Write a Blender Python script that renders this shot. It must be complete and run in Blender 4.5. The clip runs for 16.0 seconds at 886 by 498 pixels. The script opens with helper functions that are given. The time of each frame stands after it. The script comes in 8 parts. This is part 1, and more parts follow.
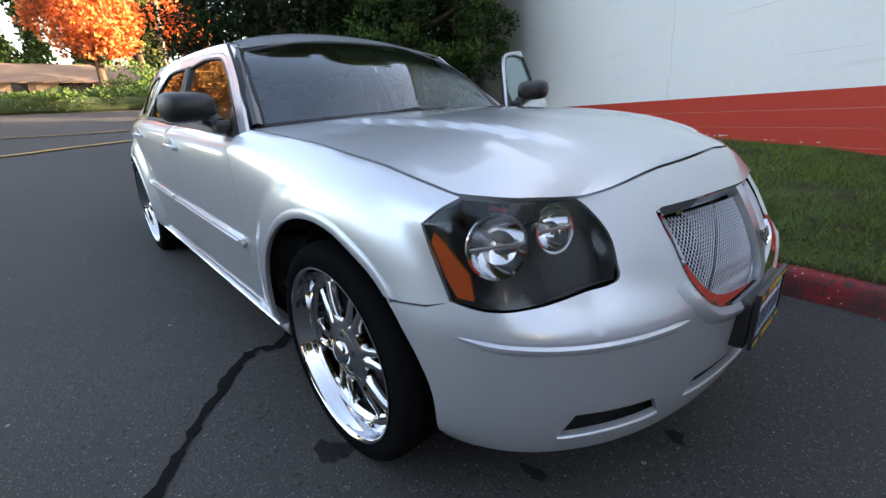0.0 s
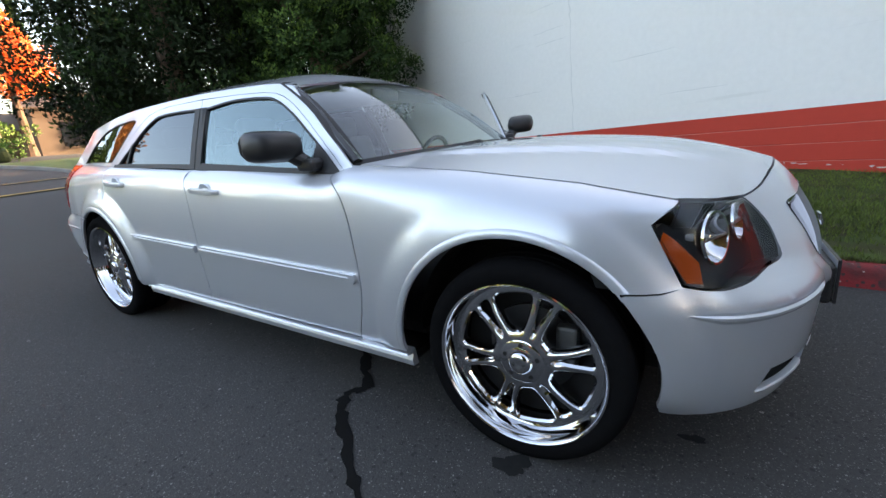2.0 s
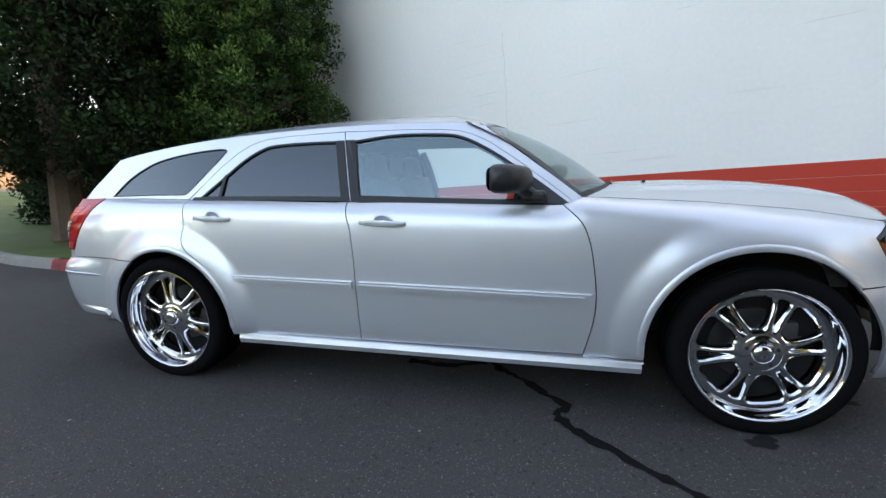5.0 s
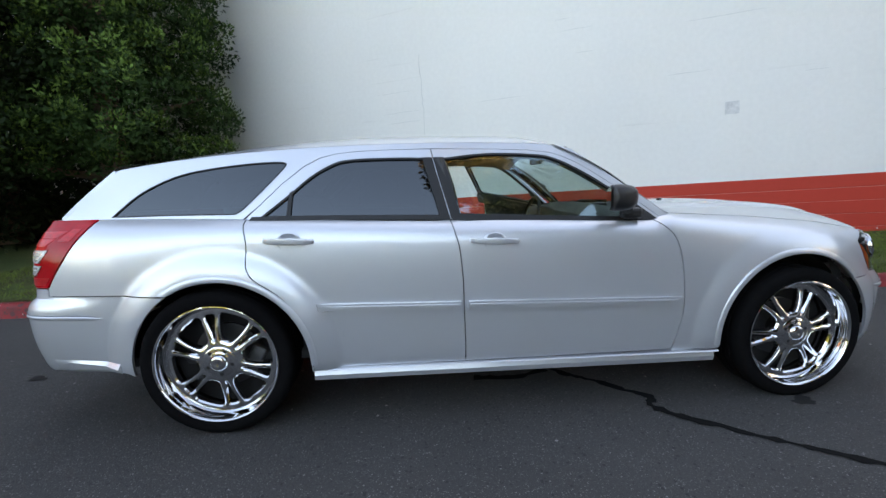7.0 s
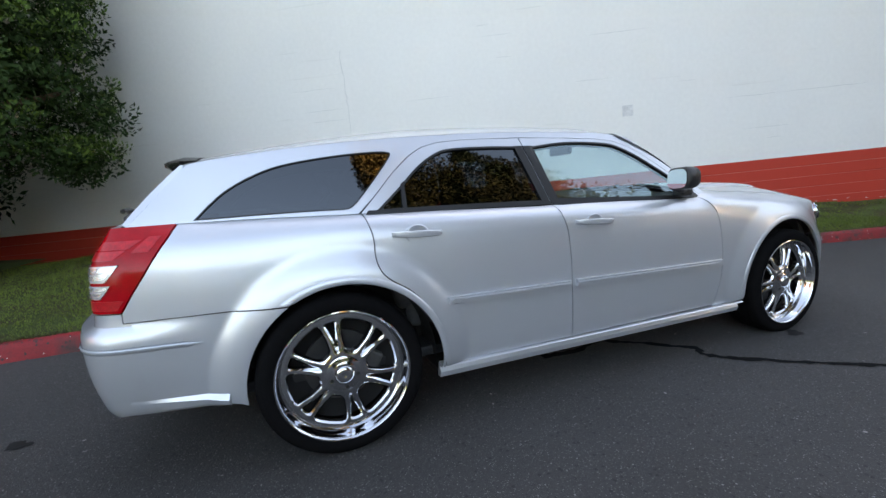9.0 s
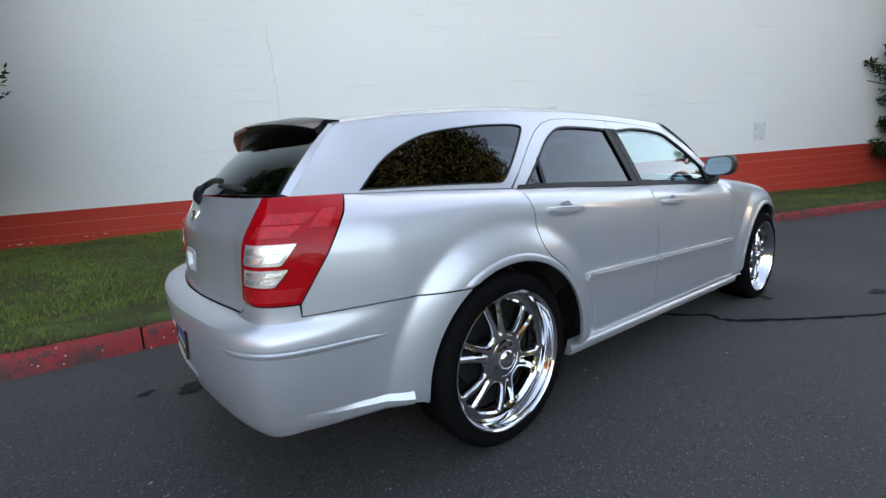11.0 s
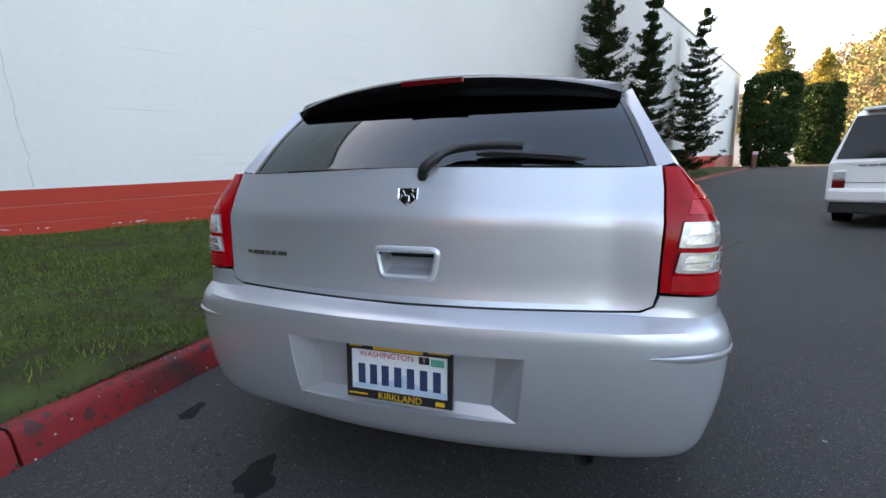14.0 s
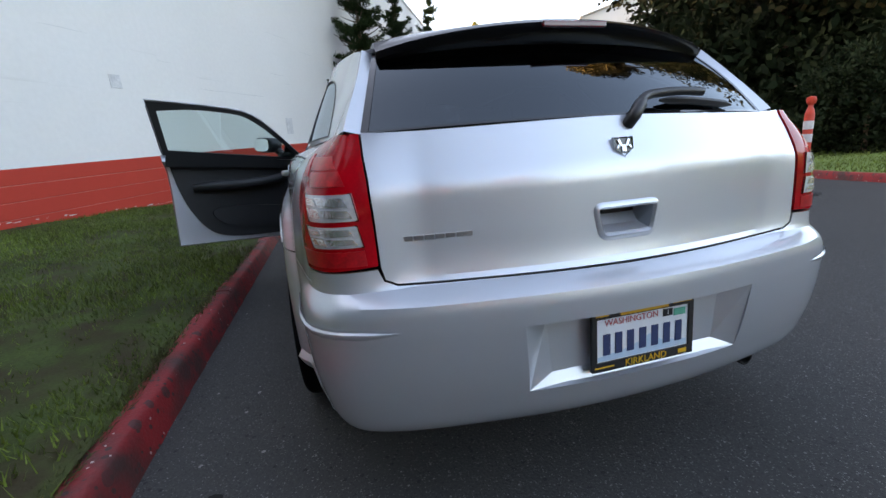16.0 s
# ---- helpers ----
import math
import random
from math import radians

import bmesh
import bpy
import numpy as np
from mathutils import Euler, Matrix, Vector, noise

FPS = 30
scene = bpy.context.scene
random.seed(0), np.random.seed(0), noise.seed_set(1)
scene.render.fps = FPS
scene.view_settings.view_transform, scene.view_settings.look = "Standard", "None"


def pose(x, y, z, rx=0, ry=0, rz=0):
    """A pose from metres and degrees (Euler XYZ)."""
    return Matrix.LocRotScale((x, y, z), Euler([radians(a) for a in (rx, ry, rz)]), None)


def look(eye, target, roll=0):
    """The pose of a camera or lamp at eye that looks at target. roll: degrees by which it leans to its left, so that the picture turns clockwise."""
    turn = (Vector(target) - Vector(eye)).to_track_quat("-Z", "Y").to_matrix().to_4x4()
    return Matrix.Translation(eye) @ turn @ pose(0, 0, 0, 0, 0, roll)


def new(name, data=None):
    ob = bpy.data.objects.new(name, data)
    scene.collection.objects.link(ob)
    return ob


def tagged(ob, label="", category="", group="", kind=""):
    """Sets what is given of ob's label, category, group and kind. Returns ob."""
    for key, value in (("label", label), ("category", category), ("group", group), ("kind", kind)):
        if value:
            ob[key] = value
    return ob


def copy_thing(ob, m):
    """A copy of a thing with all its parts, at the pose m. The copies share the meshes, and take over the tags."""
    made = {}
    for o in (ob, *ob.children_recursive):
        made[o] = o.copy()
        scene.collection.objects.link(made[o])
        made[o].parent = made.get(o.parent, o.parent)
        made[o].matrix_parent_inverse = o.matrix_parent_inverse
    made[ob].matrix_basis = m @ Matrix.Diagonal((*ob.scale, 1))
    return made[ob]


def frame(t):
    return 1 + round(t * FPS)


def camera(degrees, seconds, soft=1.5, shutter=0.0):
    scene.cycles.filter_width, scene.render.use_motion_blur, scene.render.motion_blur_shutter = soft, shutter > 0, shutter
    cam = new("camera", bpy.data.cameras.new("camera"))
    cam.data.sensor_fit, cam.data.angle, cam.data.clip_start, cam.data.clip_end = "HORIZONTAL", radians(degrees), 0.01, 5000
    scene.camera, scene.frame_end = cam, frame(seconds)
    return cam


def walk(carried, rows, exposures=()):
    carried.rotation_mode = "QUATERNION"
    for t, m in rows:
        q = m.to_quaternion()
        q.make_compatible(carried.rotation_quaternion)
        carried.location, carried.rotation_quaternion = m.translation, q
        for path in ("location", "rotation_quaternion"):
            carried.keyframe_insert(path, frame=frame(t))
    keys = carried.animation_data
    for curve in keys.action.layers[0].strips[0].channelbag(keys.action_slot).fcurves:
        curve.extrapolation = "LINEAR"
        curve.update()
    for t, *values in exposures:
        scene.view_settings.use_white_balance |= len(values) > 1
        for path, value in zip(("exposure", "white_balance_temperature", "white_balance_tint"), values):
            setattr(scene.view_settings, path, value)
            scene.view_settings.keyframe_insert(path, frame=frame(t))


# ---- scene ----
cam = camera(92.59, 16.0)
PATH = [
    (0, (2.627, -1.450, 1.112), (1.229, -0.183, 0.445), -2.14),
    (0.5, (2.497, -1.594, 1.119), (1.229, -0.190, 0.470), -4.13),
    (1, (2.368, -1.728, 1.116), (1.162, -0.262, 0.485), -4.35),
    (1.5, (2.191, -1.937, 1.125), (1.113, -0.348, 0.565), -4.21),
    (2, (2.015, -2.114, 1.127), (0.980, -0.487, 0.597), -3.99),
    (2.5, (1.801, -2.256, 1.121), (0.881, -0.549, 0.631), -4.27),
    (3, (1.589, -2.398, 1.130), (0.750, -0.639, 0.681), -2.88),
    (3.5, (1.362, -2.585, 1.147), (0.703, -0.738, 0.752), -2.85),
    (4, (1.140, -2.707, 1.120), (0.540, -0.834, 0.757), -2.53),
    (6.5, (-0.253, -2.963, 1.169), (-0.293, -0.985, 0.872), -1.65),
    (7, (-0.572, -2.973, 1.178), (-0.413, -0.999, 0.899), -1.42),
    (7.5, (-0.840, -2.957, 1.152), (-0.548, -0.995, 0.895), -0.92),
    (8, (-1.132, -2.894, 1.151), (-0.704, -0.955, 0.906), -2.37),
    (10.5, (-2.514, -2.297, 1.156), (-1.413, -0.664, 0.802), -2.05),
    (11, (-2.722, -2.066, 1.107), (-1.520, -0.501, 0.778), -2.34),
    (11.5, (-2.934, -1.811, 1.106), (-1.622, -0.354, 0.715), -2.10),
    (12, (-3.137, -1.539, 1.075), (-1.643, -0.254, 0.732), -3.86),
    (12.5, (-3.282, -1.277, 1.057), (-1.702, -0.100, 0.712), -2.29),
    (13, (-3.395, -1.006, 1.064), (-1.730, 0.037, 0.692), -2.60),
    (13.5, (-3.502, -0.723, 1.051), (-1.687, 0.055, 0.731), -1.45),
    (14, (-3.574, -0.450, 1.044), (-1.691, 0.139, 0.717), -0.70),
    (14.5, (-3.588, -0.147, 1.046), (-1.651, 0.171, 0.664), -2.16),
    (15, (-3.578, 0.153, 1.048), (-1.619, 0.163, 0.648), -2.21),
    (15.5, (-3.572, 0.469, 1.048), (-1.638, 0.212, 0.607), -3.07),
    (16, (-3.422, 0.760, 1.022), (-1.542, 0.257, 0.559), -3.90),
]
walk(cam, [(t, look(eye, target, roll)) for t, eye, target, roll in PATH], [(0, 3.13, 8150, 17), (3, 3.15, 8400, 17), (7.5, 3.18, 8550, 18), (10.5, 3.20, 8750, 19), (13, 3.20, 8450, 19), (16, 3.13, 8250, 19)])

# ---- world, sun, exposure ----
world = bpy.data.worlds.new("sky")
scene.world = world
world.use_nodes = True
wn = world.node_tree
sky_tex = wn.nodes.new("ShaderNodeTexSky")
sky_tex.sky_type = "NISHITA"
sky_tex.sun_disc = False
SUN_EL, SUN_AZ = radians(13), radians(62)   # low evening sun behind the long building
sky_tex.sun_elevation = SUN_EL
sky_tex.sun_rotation = radians(90) - SUN_AZ
sky_tex.dust_density = 3.0
sky_tex.air_density = 0.9
sky_tex.ozone_density = 1.0
wn.links.new(sky_tex.outputs[0], wn.nodes["Background"].inputs[0])
wn.nodes["Background"].inputs[1].default_value = 0.15
sun = new("sun", bpy.data.lights.new("sun", "SUN"))
sun.data.energy, sun.data.angle, sun.data.color = 2.6, radians(0.6), (1.0, 0.82, 0.62)
sun.matrix_world = look((60 * math.cos(SUN_AZ), 60 * math.sin(SUN_AZ), 60 * math.tan(SUN_EL)), (0, 0, 0))


# ---- materials ----
def mat(name, base, rough=0.5, metal=0.0, var=0.12, scale=3.0, fine=40.0, bump=0.0, bscale=120.0, coat=0.0,
        dark=None, stain=0.0, rvar=0.0, sheen=0.0, island=0.0, trans=0.0, ior=1.5, rand=0.0, spec=0.5):
    m = bpy.data.materials.new(name)
    m.use_nodes = True
    nt = m.node_tree
    N, L = nt.nodes, nt.links
    b = N["Principled BSDF"]
    b.inputs["Roughness"].default_value = rough
    b.inputs["Metallic"].default_value = metal
    b.inputs["IOR"].default_value = ior
    b.inputs["Coat Weight"].default_value = coat
    b.inputs["Coat Roughness"].default_value = 0.04
    b.inputs["Transmission Weight"].default_value = trans
    b.inputs["Specular IOR Level"].default_value = spec
    tc = N.new("ShaderNodeTexCoord")

    def noise_tex(s, detail=4.0):
        n = N.new("ShaderNodeTexNoise")
        n.inputs["Scale"].default_value = s
        n.inputs["Detail"].default_value = detail
        L.new(tc.outputs["Object"], n.inputs["Vector"])
        return n.outputs["Fac"]

    def math_node(op, a, bb):
        n = N.new("ShaderNodeMath")
        n.operation = op
        for i, v in enumerate((a, bb)):
            if isinstance(v, (int, float)):
                n.inputs[i].default_value = v
            else:
                L.new(v, n.inputs[i])
        return n.outputs[0]

    big, small = noise_tex(scale), noise_tex(fine, 3.0)
    fac = math_node("ADD", math_node("MULTIPLY", math_node("SUBTRACT", big, 0.5), 1.6), math_node("SUBTRACT", small, 0.5))
    if island:
        g = N.new("ShaderNodeNewGeometry")
        fac = math_node("ADD", fac, math_node("MULTIPLY", math_node("SUBTRACT", g.outputs["Random Per Island"], 0.5), island))
    if rand:
        oi = N.new("ShaderNodeObjectInfo")
        fac = math_node("ADD", fac, math_node("MULTIPLY", math_node("SUBTRACT", oi.outputs["Random"], 0.5), rand))
    val = math_node("ADD", 1.0, math_node("MULTIPLY", fac, var * 2))
    mul = N.new("ShaderNodeMix")
    mul.data_type = "RGBA"
    mul.blend_type = "MULTIPLY"
    mul.inputs["Factor"].default_value = 1.0
    mul.inputs["A"].default_value = (*base, 1)
    comb = N.new("ShaderNodeCombineColor")
    for i in range(3):
        L.new(val, comb.inputs[i])
    L.new(comb.outputs[0], mul.inputs["B"])
    col = mul.outputs["Result"]
    if dark is not None:
        ramp = N.new("ShaderNodeValToRGB")
        ramp.color_ramp.elements[0].position = 0.62 - stain
        ramp.color_ramp.elements[1].position = 0.78 - stain * 0.6
        L.new(noise_tex(scale * 1.7, 6.0), ramp.inputs[0])
        mx = N.new("ShaderNodeMix")
        mx.data_type = "RGBA"
        L.new(ramp.outputs[0], mx.inputs["Factor"])
        L.new(col, mx.inputs["A"])
        mx.inputs["B"].default_value = (*dark, 1)
        col = mx.outputs["Result"]
    L.new(col, b.inputs["Base Color"])
    if rvar:
        L.new(math_node("ADD", rough, math_node("MULTIPLY", math_node("SUBTRACT", big, 0.5), rvar)), b.inputs["Roughness"])
    if bump:
        bn = N.new("ShaderNodeBump")
        bn.inputs["Strength"].default_value = min(1.0, bump)
        bn.inputs["Distance"].default_value = 0.004
        L.new(noise_tex(bscale, 5.0), bn.inputs["Height"])
        L.new(bn.outputs[0], b.inputs["Normal"])
    return m


PAINT = mat("silver_paint", (0.562, 0.589, 0.632), rough=0.38, metal=0.60, var=0.012, scale=2, fine=900, coat=1.0)
PAINT.node_tree.nodes["Principled BSDF"].inputs["Coat IOR"].default_value = 1.52
CHROME = mat("chrome", (0.66, 0.67, 0.69), rough=0.05, metal=1.0, var=0.03, scale=6, fine=60)
WHEEL_FACE = mat("wheel_face", (0.64, 0.65, 0.67), rough=0.10, metal=1.0, var=0.04, scale=8)
BRAKE = mat("brake_iron", (0.06, 0.06, 0.062), rough=0.5, metal=0.8, var=0.15)
CHROME_SOFT = mat("lamp_reflector", (0.78, 0.78, 0.78), rough=0.22, metal=0.8, var=0.30, scale=60, fine=220, bump=0.4, bscale=160)
SATIN = mat("satin_metal", (0.45, 0.45, 0.46), rough=0.3, metal=1.0, var=0.05)
TYRE = mat("tyre_rubber", (0.007, 0.007, 0.0075), rough=0.62, var=0.2, bump=0.3, bscale=300, spec=0.05)
TYRE.node_tree.nodes["Principled BSDF"].inputs["IOR"].default_value = 1.12
BLACK = mat("black_plastic", (0.016, 0.016, 0.018), rough=0.38, var=0.15, bump=0.15, bscale=700)
GLOSSBLACK = mat("gloss_black", (0.012, 0.012, 0.013), rough=0.12, var=0.1, coat=0.5)
TRIM = mat("window_trim", (0.018, 0.019, 0.021), rough=0.5, spec=0.3, var=0.1)
DARK = mat("underbody_dark", (0.008, 0.008, 0.008), rough=0.9, var=0.3)
RED_LENS = mat("red_lens", (0.40, 0.003, 0.008), rough=0.14, var=0.22, scale=22, fine=160, coat=0.12, spec=0.2)
RED_FACET = mat("red_lens_facet", (0.50, 0.008, 0.014), rough=0.28, metal=0.2, var=0.35, scale=40, fine=150, coat=0.12)
RED_DARK = mat("dark_red_lens", (0.12, 0.003, 0.006), rough=0.12, var=0.12, scale=14, fine=120, coat=0.6)
CLEAR_LENS = mat("clear_lens", (0.58, 0.58, 0.59), rough=0.25, metal=0.4, var=0.30, scale=25, fine=90, coat=0.8)
AMBER = mat("amber_lens", (0.44, 0.062, 0.005), rough=0.25, var=0.12, scale=10, fine=200, coat=0.5)
LAMP_BLACK = mat("lamp_housing", (0.030, 0.031, 0.034), rough=0.35, var=0.15)
SEAT = mat("seat_cloth", (0.10, 0.10, 0.10), rough=0.85, var=0.2, bump=0.3, bscale=500)
CABIN = mat("cabin_plastic", (0.016, 0.017, 0.019), rough=0.55, var=0.15, bump=0.2, bscale=600)
HEADLINER = mat("headliner", (0.45, 0.43, 0.38), rough=0.9, var=0.08)
PLATE_WHITE = mat("plate_white", (0.72, 0.76, 0.80), rough=0.4, var=0.05)
PLATE_BLUE = mat("plate_blue", (0.03, 0.05, 0.13), rough=0.4)
PLATE_TINT = mat("plate_tint", (0.42, 0.58, 0.72), rough=0.4)
PLATE_RED = mat("plate_red", (0.55, 0.12, 0.14), rough=0.4)
YELLOW = mat("yellow_print", (0.75, 0.42, 0.03), rough=0.4)
GREEN = mat("green_print", (0.08, 0.42, 0.30), rough=0.4)
WHITE = mat("white_print", (0.8, 0.8, 0.8), rough=0.4)


def glass(name, tint, rough=0.0, ior=1.45, gloss=(0.85, 0.94, 1.0)):
    m = bpy.data.materials.new(name)
    m.use_nodes = True
    nt = m.node_tree
    nt.nodes.remove(nt.nodes["Principled BSDF"])
    tr = nt.nodes.new("ShaderNodeBsdfTransparent")
    tr.inputs[0].default_value = (*tint, 1)
    gl = nt.nodes.new("ShaderNodeBsdfGlossy")
    gl.inputs["Roughness"].default_value = rough
    gl.inputs["Color"].default_value = (*gloss, 1)
    # gloss that grows towards grazing angles, alike from both sides of the pane
    f0 = ((ior - 1) / (ior + 1)) ** 2
    lw = nt.nodes.new("ShaderNodeLayerWeight")
    lw.inputs["Blend"].default_value = 0.5
    pw = nt.nodes.new("ShaderNodeMath")
    pw.operation = "POWER"
    pw.inputs[1].default_value = 5.0
    fr = nt.nodes.new("ShaderNodeMath")
    fr.operation = "MULTIPLY_ADD"
    fr.inputs[1].default_value = 1 - f0
    fr.inputs[2].default_value = f0
    mx = nt.nodes.new("ShaderNodeMixShader")
    L = nt.links
    L.new(lw.outputs["Facing"], pw.inputs[0])
    L.new(pw.outputs[0], fr.inputs[0])
    L.new(fr.outputs[0], mx.inputs[0])
    L.new(tr.outputs[0], mx.inputs[1])
    L.new(gl.outputs[0], mx.inputs[2])
    L.new(mx.outputs[0], nt.nodes["Material Output"].inputs[0])
    return m


GLASS = glass("clear_glass", (0.74, 0.86, 0.84), ior=2.45, gloss=(0.74, 0.95, 1.0))
GLASS_SCREEN = glass("windscreen_glass", (0.66, 0.75, 0.72), ior=2.0)
TINTED = glass("privacy_glass", (0.030, 0.034, 0.044), ior=1.88)
LENS = glass("headlamp_lens", (0.92, 0.93, 0.94), ior=1.45)
CAR_GLASS = mat("dark_car_glass", (0.010, 0.011, 0.013), rough=0.06, var=0.1, spec=0.3)
SPOILER_BLACK = mat("spoiler_black", (0.008, 0.008, 0.009), rough=0.20, var=0.15, spec=0.25)


# ---- mesh tools ----
def part(name, data, material, parent=None, label=""):
    """One mesh object from a bmesh, or from (vertices, faces)."""
    me = bpy.data.meshes.new(name)
    if isinstance(data, bmesh.types.BMesh):
        data.to_mesh(me)
        data.free()
    else:
        me.from_pydata(data[0], [], data[1])
        me.update()
    for m in (material if isinstance(material, (list, tuple)) else [material]):
        me.materials.append(m)
    ob = new(name, me)
    if parent is not None:
        ob.parent = parent
    if label:
        tagged(ob, label)
    return ob


def thing(name, label, category, group="", kind="", at=None):
    ob = new(name)
    ob.empty_display_size = 0.2
    if at is not None:
        ob.matrix_world = at
    return tagged(ob, label, category, group, kind)


def smooth(ob, angle=35):
    me = ob.data
    me.polygons.foreach_set("use_smooth", [True] * len(me.polygons))
    me.set_sharp_from_angle(angle=radians(angle))
    return ob


def box(bm, cx, cy, cz, sx, sy, sz, bevel=0.0, m=None, seg=2):
    r = bmesh.ops.create_cube(bm, size=1)
    vs = r["verts"]
    bmesh.ops.scale(bm, vec=(sx, sy, sz), verts=vs)
    if bevel:
        es = list({e for v in vs for e in v.link_edges})
        rb = bmesh.ops.bevel(bm, geom=es, offset=bevel, segments=seg, affect="EDGES", profile=0.5)
        vs = list({v for f in rb["faces"] for v in f.verts} | {v for v in vs if v.is_valid})
    bmesh.ops.translate(bm, vec=(cx, cy, cz), verts=vs)
    if m is not None:
        bmesh.ops.transform(bm, matrix=m, verts=vs)
    return vs


def tube(points, radius, sides=8, closed=False, cap=True):
    """Vertices and faces of a round bar along points; radius may be one per point."""
    n = len(points)
    rad = radius if hasattr(radius, "__len__") else [radius] * n
    V, Fc = [], []
    P = [Vector(p) for p in points]
    up = None
    for i in range(n):
        if closed:
            d = (P[(i + 1) % n] - P[i - 1]).normalized()
        else:
            d = (P[min(i + 1, n - 1)] - P[max(i - 1, 0)]).normalized()
        if up is None:
            up = d.orthogonal().normalized()
        up = (up - d * up.dot(d)).normalized()
        w = d.cross(up)
        for k in range(sides):
            a = 2 * math.pi * k / sides
            V.append(tuple(P[i] + (up * math.cos(a) + w * math.sin(a)) * rad[i]))
    for i in range(n if closed else n - 1):
        j = (i + 1) % n
        for k in range(sides):
            k2 = (k + 1) % sides
            Fc.append((i * sides + k, i * sides + k2, j * sides + k2, j * sides + k))
    if cap and not closed:
        Fc.append(tuple(range(sides))[::-1])
        Fc.append(tuple((n - 1) * sides + k for k in range(sides)))
    return V, Fc


def join(*meshes):
    V, Fc = [], []
    for v, f in meshes:
        o = len(V)
        V += [tuple(p) for p in v]
        Fc += [tuple(i + o for i in q) for q in f]
    return V, Fc


def lathe(profile, steps=48, axis="y"):
    """Turn a profile of (radius, along) about the y axis."""
    V, Fc = [], []
    n = len(profile)
    for i in range(steps):
        a = 2 * math.pi * i / steps
        for r, y in profile:
            V.append((r * math.cos(a), y, r * math.sin(a)))
    for i in range(steps):
        j = (i + 1) % steps
        for k in range(n - 1):
            Fc.append((i * n + k, j * n + k, j * n + k + 1, i * n + k + 1))
    return V, Fc


def lerp_table(tab, x):
    """Smooth interpolation in a table of (x, value)."""
    if x <= tab[0][0]:
        return tab[0][1]
    for i in range(len(tab) - 1):
        x0, y0 = tab[i]
        x1, y1 = tab[i + 1]
        if x <= x1:
            h = x1 - x0
            m0 = (y1 - y0) / h if i == 0 else (y1 - tab[i - 1][1]) / (x1 - tab[i - 1][0])
            m1 = (y1 - y0) / h if i + 2 == len(tab) else (tab[i + 2][1] - y0) / (tab[i + 2][0] - x0)
            s = (y1 - y0) / h
            if s == 0:
                m0 = m1 = 0
            else:
                m0 = 0 if m0 / s < 0 else s * min(m0 / s, 2.5)
                m1 = 0 if m1 / s < 0 else s * min(m1 / s, 2.5)
            t = (x - x0) / h
            return ((2 * t ** 3 - 3 * t ** 2 + 1) * y0 + (t ** 3 - 2 * t ** 2 + t) * h * m0
                    + (3 * t ** 2 - 2 * t ** 3) * y1 + (t ** 3 - t ** 2) * h * m1)
    return tab[-1][1]


def sstep(a, b, x):
    t = min(1.0, max(0.0, (x - a) / (b - a)))
    return t * t * (3 - 2 * t)


def clip_half(poly, axis, limit, keep_less):
    out = []
    n = len(poly)
    for i in range(n):
        p, q = poly[i], poly[(i + 1) % n]
        pin = p[axis] <= limit if keep_less else p[axis] >= limit
        qin = q[axis] <= limit if keep_less else q[axis] >= limit
        if pin:
            out.append(p)
        if pin != qin:
            t = (limit - p[axis]) / (q[axis] - p[axis])
            r = [p[0] + (q[0] - p[0]) * t, p[1] + (q[1] - p[1]) * t]
            r[axis] = limit
            out.append(tuple(r))
    return out


def clean(poly):
    """Drop doubled points of a closed outline."""
    out = []
    for p in poly:
        if not out or math.hypot(p[0] - out[-1][0], p[1] - out[-1][1]) > 1e-4:
            out.append((float(p[0]), float(p[1])))
    while len(out) > 1 and math.hypot(out[0][0] - out[-1][0], out[0][1] - out[-1][1]) < 1e-4:
        out.pop()
    return out


def split_holes(outer, holes):
    """Cut an outline with holes into plain outlines, by upright cuts through the holes."""
    if not holes:
        return [outer]
    h0 = holes[0]
    c = (min(p[0] for p in h0) + max(p[0] for p in h0)) / 2 + 1.3e-5
    res = []
    for less in (True, False):
        part_ = clip_half(outer, 0, c, less)
        rest = []
        for h in holes:
            lo, hi = min(p[0] for p in h), max(p[0] for p in h)
            if lo < c < hi:
                hp_ = clip_half(h, 0, c, less)
                n = len(hp_)
                k = [i for i in range(n) if hp_[i][0] == c and hp_[(i + 1) % n][0] == c]
                if not k:
                    continue
                k = k[0]
                chain = [hp_[(k + 1 + i) % n] for i in range(n)]
                vlo, vhi = sorted((chain[0][1], chain[-1][1]))
                m = len(part_)
                for i in range(m):
                    p, q = part_[i], part_[(i + 1) % m]
                    if p[0] == c and q[0] == c and min(p[1], q[1]) <= vlo and max(p[1], q[1]) >= vhi:
                        if (q[1] > p[1]) != (chain[-1][1] > chain[0][1]):
                            chain = chain[::-1]
                        part_ = part_[:i + 1] + chain + part_[i + 1:]
                        break
            elif (hi <= c) == less:
                rest.append(h)
        res += split_holes(part_, rest)
    return res


